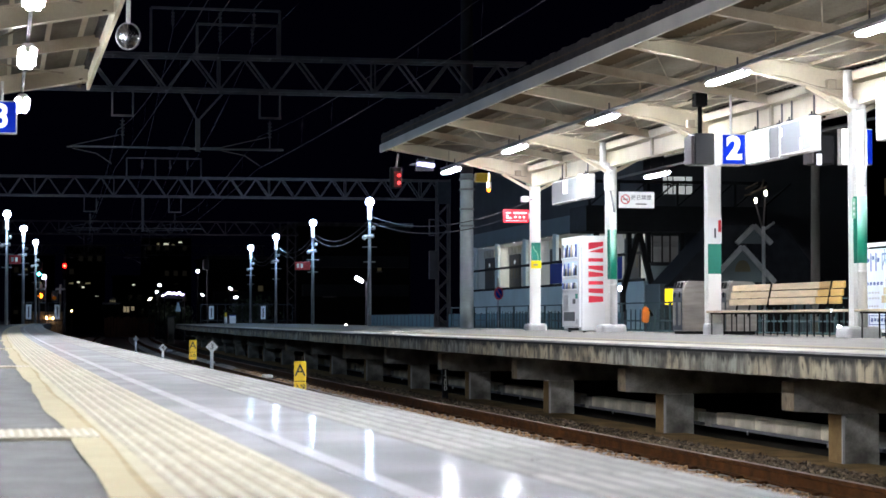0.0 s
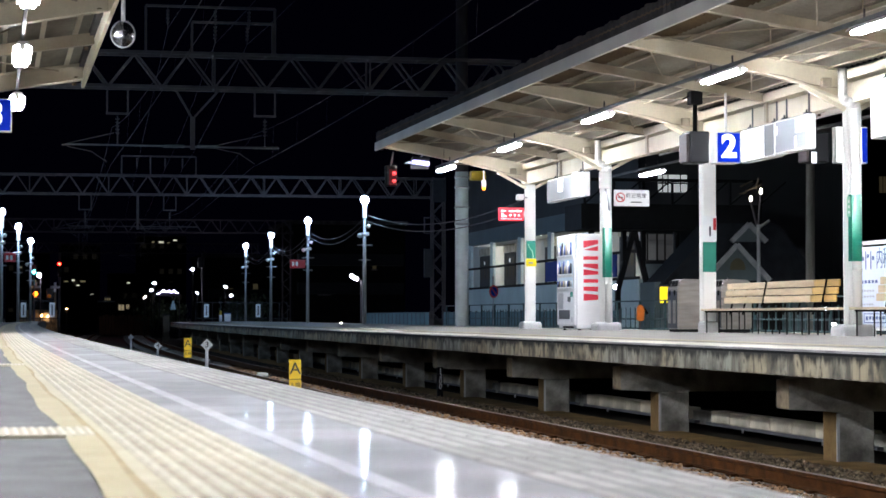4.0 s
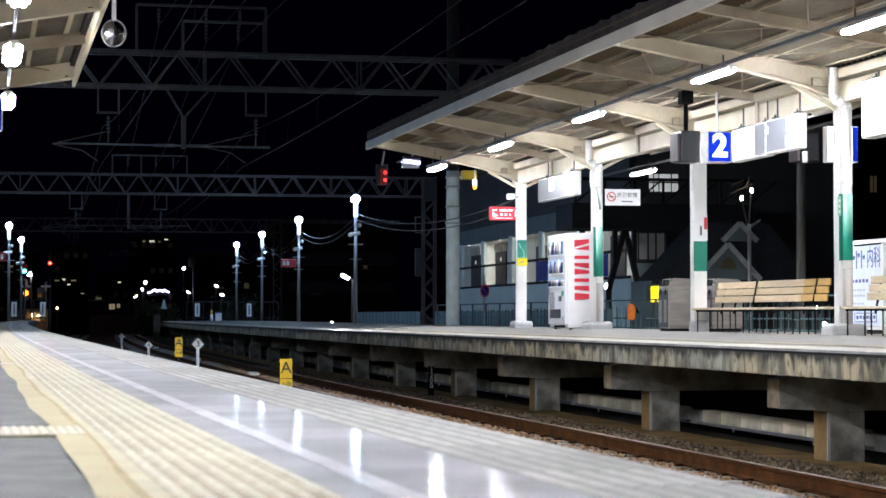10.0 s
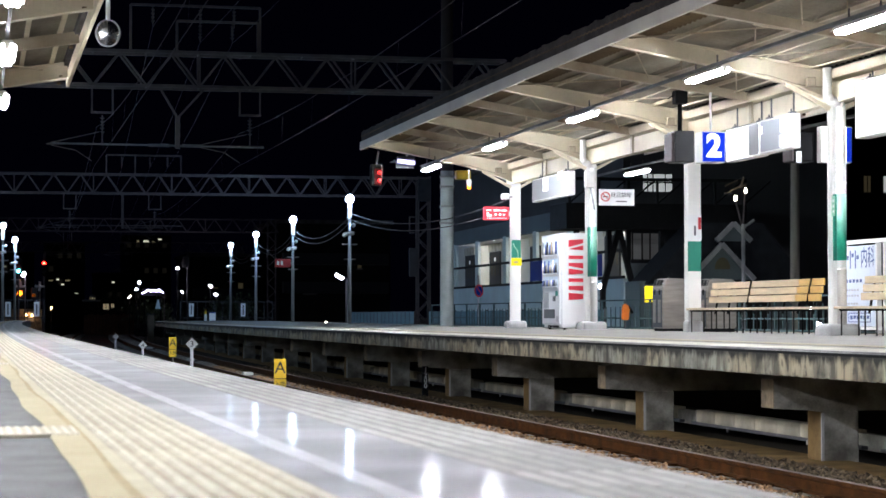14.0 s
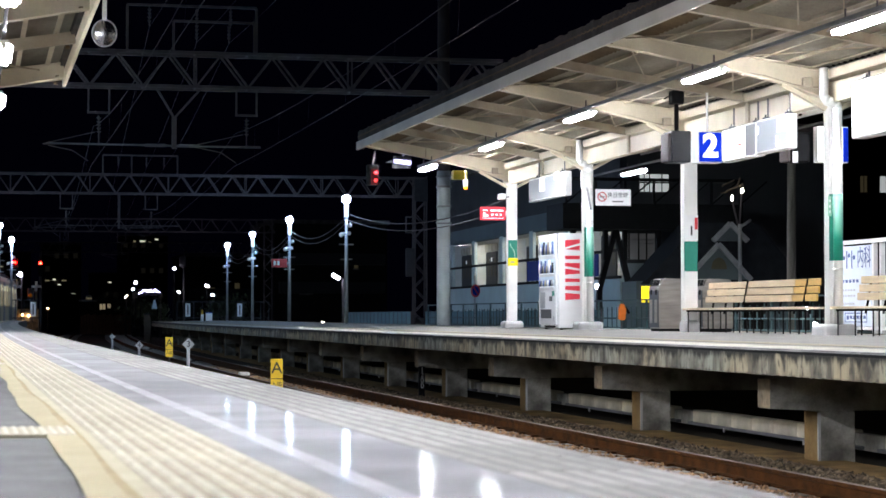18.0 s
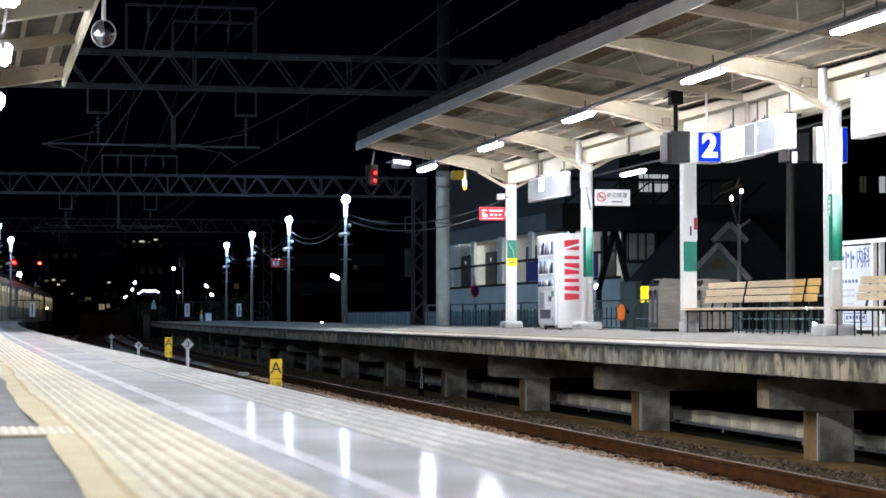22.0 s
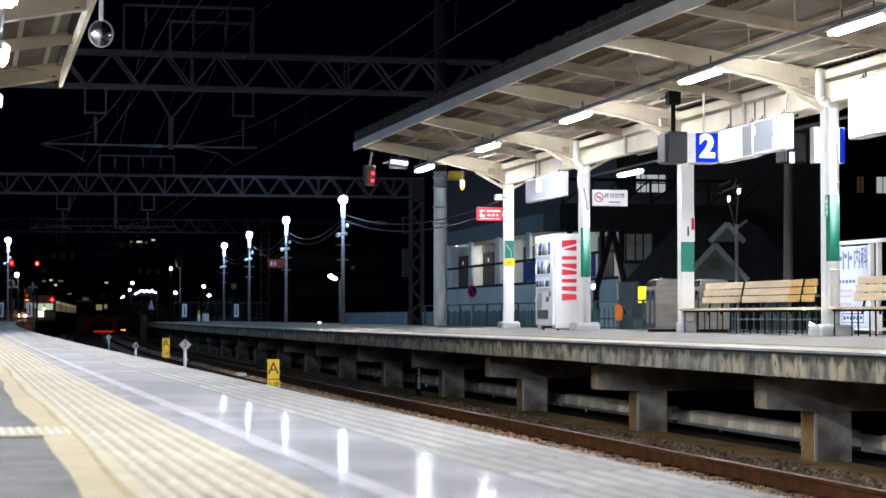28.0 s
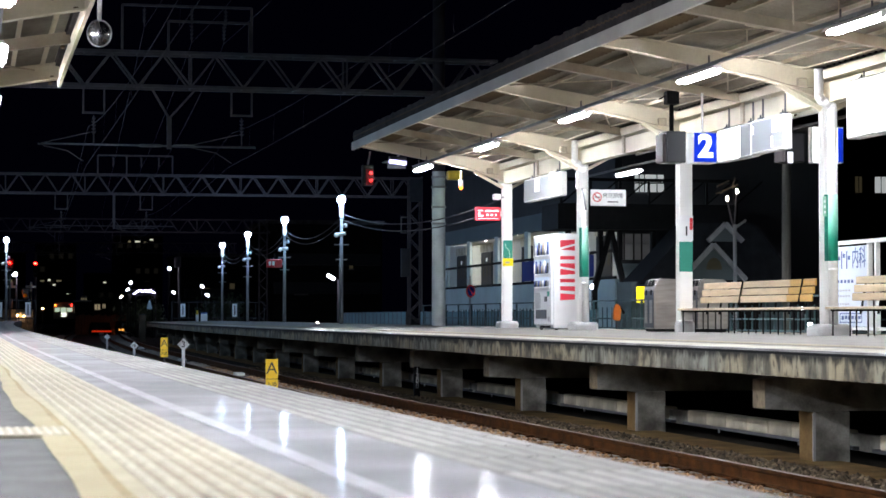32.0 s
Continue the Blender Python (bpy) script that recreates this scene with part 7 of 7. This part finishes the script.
part("green_lens", ball(NEW(), (0, -0.05, 2.91), 0.12, 2), "green_lamp", ss, "green lens")
part("red_lens", ball(NEW(), (0, -0.05, 3.42), 0.085, 2), "red_lamp", ss, "red lens")
vane = part("vane", rbox(NEW(), -0.2, 0.2, -0.26, -0.22, -0.2, 0.2, 0.02, 1), "black", ss, "added black plate that hides one lens", pose(0, 0, 3.44))
wb = thing("street_lamp", "small cool lamp by the crossing", "street lamp", CM(-0.25, 140.0), "distant street lamps")
part("lamp_head", rbox(NEW(), -0.15, 0.13, -0.1, 0.1, 2.9, 3.18, 0.06, 2), "street_lamp", wb)
part("pole", rod(NEW(), (0.1, 0.15, -1.5), (0.1, 0.15, 2.9), 0.04, 8), "galv_dark", wb)


# far town: dark blocks with a few lit windows
def block(u, s, w, h, wins, label, mat="wall_dark", stripes=0):
    far = 1.5 if s > 280 else 1.0
    th = thing("apartment_building", label, "building", Matrix.Translation(C(u, s) * far), "distant buildings")
    w, h = w * far, h * far
    wins = [(r[0] * far, r[1] * far, r[2] * far * 0.6, r[3] * far * 0.6, r[4]) for r in wins]
    part("wall", box(NEW(), -w / 2, w / 2, 0, 12, -1.5, h), mat, th)
    part("roof", box(NEW(), -w / 2 - 0.2, w / 2 + 0.2, -0.2, 12.2, h, h + 0.3), "roof_dark", th)
    for k in range(stripes):
        z = 2.0 + k * (h - 3) / max(1, stripes)
        part("balcony", box(NEW(), -w / 2 + 0.3, w / 2 - 0.3, -0.9, -0.002, z, z + 0.9), "wall_upper", th)
    rg = random.Random(int(s + u * 10))
    for k in range(int(h / 2.9)):
        for j in range(int(w / 2.0)):
            if s > 250 and rg.random() < 0.35:
                x, z = -w / 2 + 1.0 + j * 2.0, 1.2 + k * 2.9
                part("window", box(NEW(), x - 0.5, x + 0.5, -0.025, -0.002, z, z + 1.2), "window_faint", th, "faint curtained window")
    for x, z, ww, hh, m in wins:
        wn = part("window", box(NEW(), x - ww / 2, x + ww / 2, -0.03, -0.002, z, z + hh), m, th, "lit window")
        part("frame", box(NEW(), x - ww / 2 - 0.1, x + ww / 2 + 0.1, -0.06, -0.032, z - 0.12, z), "galv_dark", wn)
    return th


block(-6.6, 300, 5.5, 10.5, ((-1.1, 5.3, 0.7, 0.5, "far_window"), (-0.4, 4.6, 0.7, 0.4, "far_window"), (1.6, 3.4, 0.8, 0.4, "far_window"), (-2.1, 5.2, 1.0, 0.3, "window_warm"), (0.3, 5.2, 1.2, 0.35, "window_warm")), "distant apartment block with a few lit windows", stripes=4)
block(4.7, 310, 7.0, 12.2, ((-1.5, 11.2, 0.6, 0.6, "window_warm"), (-0.3, 11.2, 1.3, 0.6, "far_window"), (0.8, 11.1, 0.6, 0.5, "window_warm"), (1.8, 11.6, 0.9, 0.4, "far_window")), "distant tall block with a lit top floor", stripes=3)
block(0.6, 296, 5.0, 6.2, ((0.0, 4.9, 0.7, 0.35, "far_window"), (-1.6, 1.2, 1.6, 0.8, "window_warm"), (-0.3, 1.3, 0.5, 0.5, "window_dim"), (1.2, 1.0, 0.5, 0.9, "window_dim")), "distant low building with small lit windows", stripes=1)
block(-13.0, 290, 6.0, 9.0, ((1.0, 5.0, 0.5, 0.5, "window_warm"), (-1.0, 7.0, 0.6, 0.3, "window_warm")), "distant dark block of flats", stripes=3)
block(17.0, 200, 9.0, 6.0, ((-2.2, 2.4, 1.6, 1.0, "window_dim"), (0.5, 2.0, 0.8, 2.4, "window_dim"), (2.6, 1.0, 1.2, 0.8, "window_dim")), "dim building beyond the far platform end", stripes=1)
block(23.0, 160, 9.0, 7.5, ((-2.0, 2.0, 1.5, 0.25, "window_dim"), (2.0, 4.0, 0.5, 0.8, "window_dim")), "dark building beside the far platform", stripes=2)

# trees beside the line
# low corner building with a small dome, and a lit shop beside it
cbd = thing("corner_building", "low dark corner building with a small dome", "building", CM(0, 200.0))
part("wall", box(NEW(), 2.3, 3.8, 0, 6, -1.5, 1.62), "wall_dark", cbd, "dark wall")
part("cornice", rbox(NEW(), 2.2, 3.9, -0.15, 6.1, 1.622, 1.78, 0.03, 1), "concrete_pale", cbd, "pale cornice")
dm = part("dome", ball(NEW(), (3.19, 0.5, 1.98), 0.34, 2, (1, 1, 0.95)), "concrete_pale", cbd, "small pale dome")
# Highlights on the dome are put in as small glowing panes.
for x in (2.98, 3.19, 3.40):
    part("lantern_pane", box(NEW(), x - 0.05, x + 0.05, 0.06, 0.12, 1.84, 2.0), "window_warm", dm, "added glow for highlights on the dome")
part("finial", rod(NEW(), (3.19, 0.5, 2.28), (3.19, 0.5, 2.5), 0.03, 6, 0.01), "galv_dark", dm)
shp = thing("corner_shop", "small dark shop with a warm lit window", "building", CM(0, 201.0))
part("wall", box(NEW(), 3.95, 5.6, 0, 5, -1.5, 1.6), "wall_dark", shp, "dark wall")
part("roof", box(NEW(), 3.9, 5.7, -0.2, 5.2, 1.602, 1.72), "black", shp)
for x0, x1, z0, z1 in ((4.2, 4.75, 0.85, 1.4), (4.95, 5.25, 1.0, 1.42)):
    wn = part("window", box(NEW(), x0, x1, -0.03, -0.002, z0, z1), "shop_window", shp, "warm lit window")
    part("mullion", box(NEW(), (x0 + x1) / 2 - 0.02, (x0 + x1) / 2 + 0.02, -0.05, -0.032, z0, z1), "black", wn)
shade = thing("street_lamp", "bluish conical lamp shade on a thin pole", "street lamp", CM(8.98, 149.5), "distant street lamps")
# Light reflected by the cone is put in as a weak glow.
part("shade", rod(NEW(), (0, 0, 0.75), (0, 0, 1.4), 0.21, 12, 0.05), "reflected_glow", shade, "bluish cone, its reflected light put in as glow")
part("pole", rod(NEW(), (0.45, 0.1, -1.5), (0.45, 0.1, 1.9), 0.04, 6), "galv_dark", shade)
part("arm", rod(NEW(), (0.45, 0.1, 1.6), (0, 0, 1.42), 0.025, 6), "galv_dark", shade)


def tree(u, s, h, r, seed):
    th = thing("tree", "dark leafy tree beside the railway", "tree", CM(u, s, -1.5), "line-side trees")
    rg = random.Random(seed)
    bm = NEW()
    rod(bm, (0, 0, 0), (0, 0, h * 0.55), 0.16, 8, 0.08)
    limbs = []
    for k in range(6):
        a = k * 1.05 + rg.random()
        p = Vector((0, 0, h * (0.3 + 0.05 * k)))
        q = p + Vector((math.cos(a) * r * 0.7, math.sin(a) * r * 0.7, h * 0.25))
        rod(bm, p, q, 0.06, 6, 0.02)
        limbs.append(q)
    part("trunk", bm, "bark", th)
    verts, faces = [], []
    for k in range(1500):
        c = limbs[k % 6] * 0.7 + Vector((0, 0, h * 0.25))
        d = Vector((rg.gauss(0, 1), rg.gauss(0, 1), rg.gauss(0, 0.8)))
        p = c + d * r * 0.33
        q = Euler((rg.uniform(0, 6), rg.uniform(0, 6), rg.uniform(0, 6))).to_matrix()
        w = rg.uniform(0.08, 0.17)
        n = len(verts)
        for x, y in ((-w, 0), (0, -w * 0.5), (w, 0), (0, w * 0.5)):
            verts.append(tuple(p + q @ Vector((x, y, 0))))
        faces.append((n, n + 1, n + 2, n + 3))
    me = bpy.data.meshes.new("crown")
    me.from_pydata(verts, [], faces)
    me.materials.append(M["leaf"])
    part("crown", me, "leaf", th)


tree(8.6, 153, 2.6, 1.5, 3)
tree(5.2, 215, 4.2, 2.0, 5)
tree(13.0, 128, 2.9, 1.3, 7)

# =====================  TRAIN  =====================
CAR, GAP, N_CARS = 20.0, 0.8, 5


def train_car(rear):
    th = thing("train_car", "cream commuter train car with lit windows", "train", group="departing train")
    bm = prism([(-1.37, 0.95), (1.37, 0.95), (1.40, 1.6), (1.37, 3.0), (1.2, 3.25), (-1.2, 3.25), (-1.37, 3.0), (-1.40, 1.6)], -CAR / 2, CAR / 2)
    part("body", bm, "train_side", th, "cream painted body")
    # Roof colour is near-black to stand for the lack of light on top.
    part("roof", prism([(-1.2, 3.252), (1.2, 3.252), (0.8, 3.55), (-0.8, 3.55)], -CAR / 2, CAR / 2), "train_roof", th, "roof darkened in colour, as it stays unlit")
    for y in (-5, 5):
        part("roof_unit", rbox(NEW(), -0.7, 0.7, y - 1.2, y + 1.2, 3.552, 3.70, 0.05, 2), "train_roof", th)
    part("underframe", box(NEW(), -1.1, 1.1, -CAR / 2 + 0.3, CAR / 2 - 0.3, 0.45, 0.948), "black", th)
    for y in (-6.8, 6.8):
        bg = part("bogie", box(NEW(), -0.9, 0.9, y - 1.3, y + 1.3, 0.3, 0.6), "black", th)
        for d in (-1.0, 1.0):
            part("wheel", rod(NEW(), (-0.6, y + d, 0.43), (0.6, y + d, 0.43), 0.43, 14), "rail_rust", bg)
    for side in (-1, 1):
        for k in range(4):
            y = -7.4 + k * 4.93
            dr = part("door", box(NEW(), side * 1.405 - 0.01, side * 1.405 + 0.01, y - 0.65, y + 0.65, 1.1, 2.95), "galv", th, "steel sliding door")
            part("door_window", box(NEW(), side * 1.42 - 0.006, side * 1.42 + 0.006, y - 0.5, y + 0.5, 1.85, 2.52), "train_window", dr, "dimly lit door window")
            part("door_light", box(NEW(), side * 1.42 - 0.006, side * 1.42 + 0.006, y - 0.5, y + 0.5, 2.53, 2.75), "train_strip", dr, "ceiling light seen in the door window")
            if k < 3:
                for d in (1.45, 3.15):
                    wd = part("window", box(NEW(), side * 1.402 - 0.012, side * 1.402 + 0.012, y + d - 0.62, y + d + 0.62, 1.8, 2.52), "train_window", th, "dimly lit saloon window")
                    for e in (-0.31, 0.0, 0.31):
                        part("mullion", box(NEW(), side * 1.415 - 0.01, side * 1.415 + 0.01, y + d + e - 0.035, y + d + e + 0.035, 1.8, 2.8), "train_side", wd)
                    part("ceiling_light", box(NEW(), side * 1.402 - 0.012, side * 1.402 + 0.012, y + d - 0.66, y + d + 0.66, 2.53, 2.8), "train_strip", wd, "ceiling light seen at the window top")
    if rear:
        e = -CAR / 2
        for x0, x1 in ((-1.15, -0.5), (-0.38, 0.38), (0.5, 1.2)):
            part("end_window", rbox(NEW(), x0, x1, e - 0.03, e - 0.002, 1.95, 2.5, 0.02, 1), "train_end_window", th, "lit end window")
        for k in range(3):
            part("display_line", box(NEW(), -0.3 if k != 1 else -0.1, 0.4, e - 0.04, e - 0.01, 1.3 + k * 0.2, 1.42 + k * 0.2), "train_display", th)
        part("tail_lamp", ball(NEW(), (-1.1, e - 0.03, 2.85), 0.12, 2), "tail_amber", th, "orange-red marker lamp")
        part("tail_lamp", ball(NEW(), (1.12, e - 0.03, 2.87), 0.12, 2), "tail_red", th, "red marker lamp")
        part("coupler", box(NEW(), -0.2, 0.2, e - 0.4, e, 0.6, 0.9), "black", th)
    return th


cars = [train_car(k == 0) for k in range(N_CARS)]


def tail_at(t):
    d = t - 25
    if t >= 18:
        return 126 + 19.6 * d + 0.425 * d * d
    return 9.6 - 9.5 * (18 - max(t, 2.0))


# cars that drive up to the crossing and wait, tail lamps burning
def small_car(label, lamp, x_lamps):
    th = thing("waiting_car", label, "car", group="cars at the crossing")
    bm = prism([(-0.8, 0.3), (0.8, 0.3), (0.82, 0.8), (0.66, 1.42), (-0.66, 1.42), (-0.82, 0.8)], -1.7, 1.7)
    bmesh.ops.bevel(bm, geom=bm.edges[:], offset=0.05, segments=2, affect="EDGES")
    part("body", bm, "black", th)
    part("rear_window", rbox(NEW(), -0.58, 0.58, -1.73, -1.702, 0.92, 1.32, 0.02, 1), "dark_glass", th)
    for x in x_lamps:
        part("tail_lamp", rbox(NEW(), x - 0.2, x + 0.2, -1.78, -1.702, 0.62, 0.76, 0.02, 1), lamp, th, "glowing tail lamp")
    for x in (-0.72, 0.72):
        for y in (-1.1, 1.1):
            wh = part("wheel", rod(NEW(), (x - 0.09, y, 0.3), (x + 0.09, y, 0.3), 0.3, 16), "black", th)
            part("rim", rod(NEW(), (x - 0.1, y, 0.3), (x + 0.1, y, 0.3), 0.17, 12), "galv", wh)
    for x in (-0.6, 0.6):
        part("head_lamp", ball(NEW(), (x, 1.74, 0.62), 0.12, 1), "beam_lamp", th, "warm head lamp")
    part("number_plate", box(NEW(), -0.2, 0.2, -1.74, -1.702, 0.42, 0.54), "galv", th)
    return th


car_a = small_car("dark small car with red tail lamps at the crossing", "brake_lamp", (-0.61, -0.2, 0.21, 0.62))
car_b = small_car("dark small car with amber lamps at the crossing", "head_lamp", (-0.5,))
rf = thing("rusty_fence", "rusty corrugated sheet fence beside the crossing", "fence", CM(0, 178))
for k in range(16):
    part("sheet", prism([(3.1 + k * 0.27, -1.5), (3.35 + k * 0.27, -1.5), (3.35 + k * 0.27, 0.35 + 0.04 * ((k * 7) % 5 - 2)), (3.1 + k * 0.27, 0.35 + 0.04 * ((k * 7) % 5 - 2))], -0.03 * (k % 2), 0.04 - 0.03 * (k % 2)), "rust_sheet", rf)
for k in range(5):
    part("post", box(NEW(), 3.1 + k * 0.9, 3.18 + k * 0.9, 0.045, 0.12, -1.5, 0.4), "black", rf)
CAR_A, CAR_B = C(5.25, 174.6, -1.72), C(7.4, 175.6, -1.6)


def motions():
    for k, car in enumerate(cars):
        rows = []
        for t in (0, 1, 2, 3, 4, 5, 6, 8, 10, 12, 14, 16, 17, 18, 19, 20, 21, 22, 23, 24, 25, 26, 27, 28, 29, 30, 31, 32):
            y = tail_at(t) + CAR / 2 + k * (CAR + GAP)
            rows.append((t, Matrix.Translation((side_track(y), y, -1.1)) @ Matrix.Rotation(-math.atan(0.0805), 4, "Z")))
        walk(car, rows)
    walk(vane, [(0, pose(0, 0, 3.44)), (16.6, pose(0, 0, 3.44)), (17.2, pose(0, 0, 2.93)), (32, pose(0, 0, 2.93))])
    walk(shutter, [(0, pose(0, 0, -0.85)), (16.6, pose(0, 0, -0.85)), (17.2, pose(0, 0, 0)), (32, pose(0, 0, 0))])
    for car, spot, late in ((car_a, CAR_A, 0.0), (car_b, CAR_B, 2.6)):
        x, y, z = spot
        walk(car, [(t, pose(x + dx, y + dy, z, 0, 0, a)) for t, dx, dy, a in (
            (0, 34.0, -5.0, 80), (18.0 + late, 34.0, -5.0, 80), (20.5 + late, 16.0, -3.5, 75), (22.5 + late, 5.0, -1.6, 45), (24.2 + late, 0.9, -0.4, 12), (25.4 + late, 0.0, 0.0, 0), (32, 0.0, 0.0, 0))])

# =====================  PAVING PIECES OF THE NEAR PLATFORM  =====================
def ribbed(name, w, d, bars, width, h, base, mats, gap=0.0, ends=0.0):
    """A tile with raised bars along it, and plain raised ends; these take the second material."""
    bm = NEW()
    box(bm, -w / 2, w / 2, -d / 2, d / 2, -0.02, base)
    for k in range(bars):
        x = -w / 2 + (k + 0.5) * w / bars
        v = [bm.verts.new((x + a, b, z)) for b in (-d / 2 + gap, d / 2 - gap) for a, z in ((-width / 2, base), (-width / 4, base + h), (width / 4, base + h), (width / 2, base))]
        fs = [bm.faces.new(v[:4]), bm.faces.new(v[4:][::-1])] + [bm.faces.new((v[i], v[i + 1], v[i + 5], v[i + 4])) for i in range(3)]
        for f in fs:
            f.material_index = 1
    if ends:
        bm.faces.ensure_lookup_table()
        n = len(bm.faces)
        for y0, y1 in ((-d / 2, ends - d / 2), (d / 2 - ends, d / 2)):
            box(bm, -w / 2, w / 2, y0, y1, base - 0.002, base + h + 0.0002)
        bm.faces.ensure_lookup_table()
        for f in bm.faces[n:]:
            f.material_index = 1
    me = mesh(name, bm, mats[0])
    me.materials.append(M[mats[1]])
    return me


tile_me = ribbed("tactile_tile", 0.216, 0.293, 7, 0.0145, 0.004, 0.002, ("tactile", "tactile_pale"))
edge_me = ribbed("edge_tile", 0.255, 0.298, 6, 0.029, 0.0022, 0.0006, ("grout", "ceramic"), 0.004)
pale_me = ribbed("guide_tile", 0.297, 0.3, 16, 0.010, 0.0014, 0.001, ("tactile", "tactile_pale"))
s = 1.0
while s < 34:
    part("tactile_tile", tile_me, "tactile", near_platform, "", CM(0.374, s))
    part("edge_tile", edge_me, "ceramic", near_platform, "", CM(0.931, s))
    s += 0.3


def far_run(name, me_u, w, bars, mat, z):
    bm = NEW()
    a = w / bars
    for k in range(bars):
        u = me_u - w / 2 + (k + 0.5) * a
        sweep(bm, [(u - a * 0.5, -0.02), (u + a * 0.5, -0.02), (u + a * 0.5, z), (u + a * 0.25, z + 0.005), (u - a * 0.25, z + 0.005), (u - a * 0.5, z)], steps(33.95, 105, 3))
    ob = part(name, bm, mat, near_platform)
    ob["kind"] = "stuff"


far_run("tactile_run", 0.374, 0.216, 7, "tactile", 0.002)
far_run("edge_run", 0.931, 0.255, 6, "ceramic", 0.0)
# yellow margin with a worn wavy side
bm = NEW()
rows = []
rg = random.Random(9)
for s in steps(1.0, 105, 0.15):
    w = 0.006 * math.sin(s * 1.9) + 0.004 * math.sin(s * 4.3 + 1) + rg.uniform(-0.001, 0.001)
    rows.append([bm.verts.new(C(u, s, 0.0015)) for u in (0.178 + w, 0.268)])
for a, b in zip(rows, rows[1:]):
    bm.faces.new((a[0], a[1], b[1], b[0]))
part("yellow_margin", bm, "margin", near_platform, "worn yellow painted margin with a wavy edge")
bm = NEW()
rows = []
pale = []
for s in steps(1.0, 60, 0.12):
    w = 0.006 * math.sin(s * 1.3 + 2) + 0.003 * math.sin(s * 3.7)
    t = 0.006 + 0.002 * math.sin(s * 3.0)
    pale.append((s, w))
    rows.append([bm.verts.new(C(u, s, 0.0032)) for u in (0.238 + w - t, 0.238 + w + t)])
for a, b in zip(rows, rows[1:]):
    bm.faces.new((a[0], a[1], b[1], b[0]))
b2 = NEW()
rows = [[b2.verts.new(C(u, s, 0.0024)) for u in (0.236 + w, 0.2665)] for s, w in pale]
for a, b in zip(rows, rows[1:]):
    b2.faces.new((a[0], a[1], b[1], b[0]))
part("faded_margin", b2, "margin_pale", near_platform, "faded cream part of the painted margin")
part("worn_seam", bm, "seam", near_platform, "worn ochre seam in the yellow margin")
for s in (4.22, 10.15, 16.1, 22.0):
    for k in range(4):
        part("guide_tile", pale_me, "tactile_pale", near_platform, "", CM(0.10 - k * 0.3, s, 0.001))

motions()
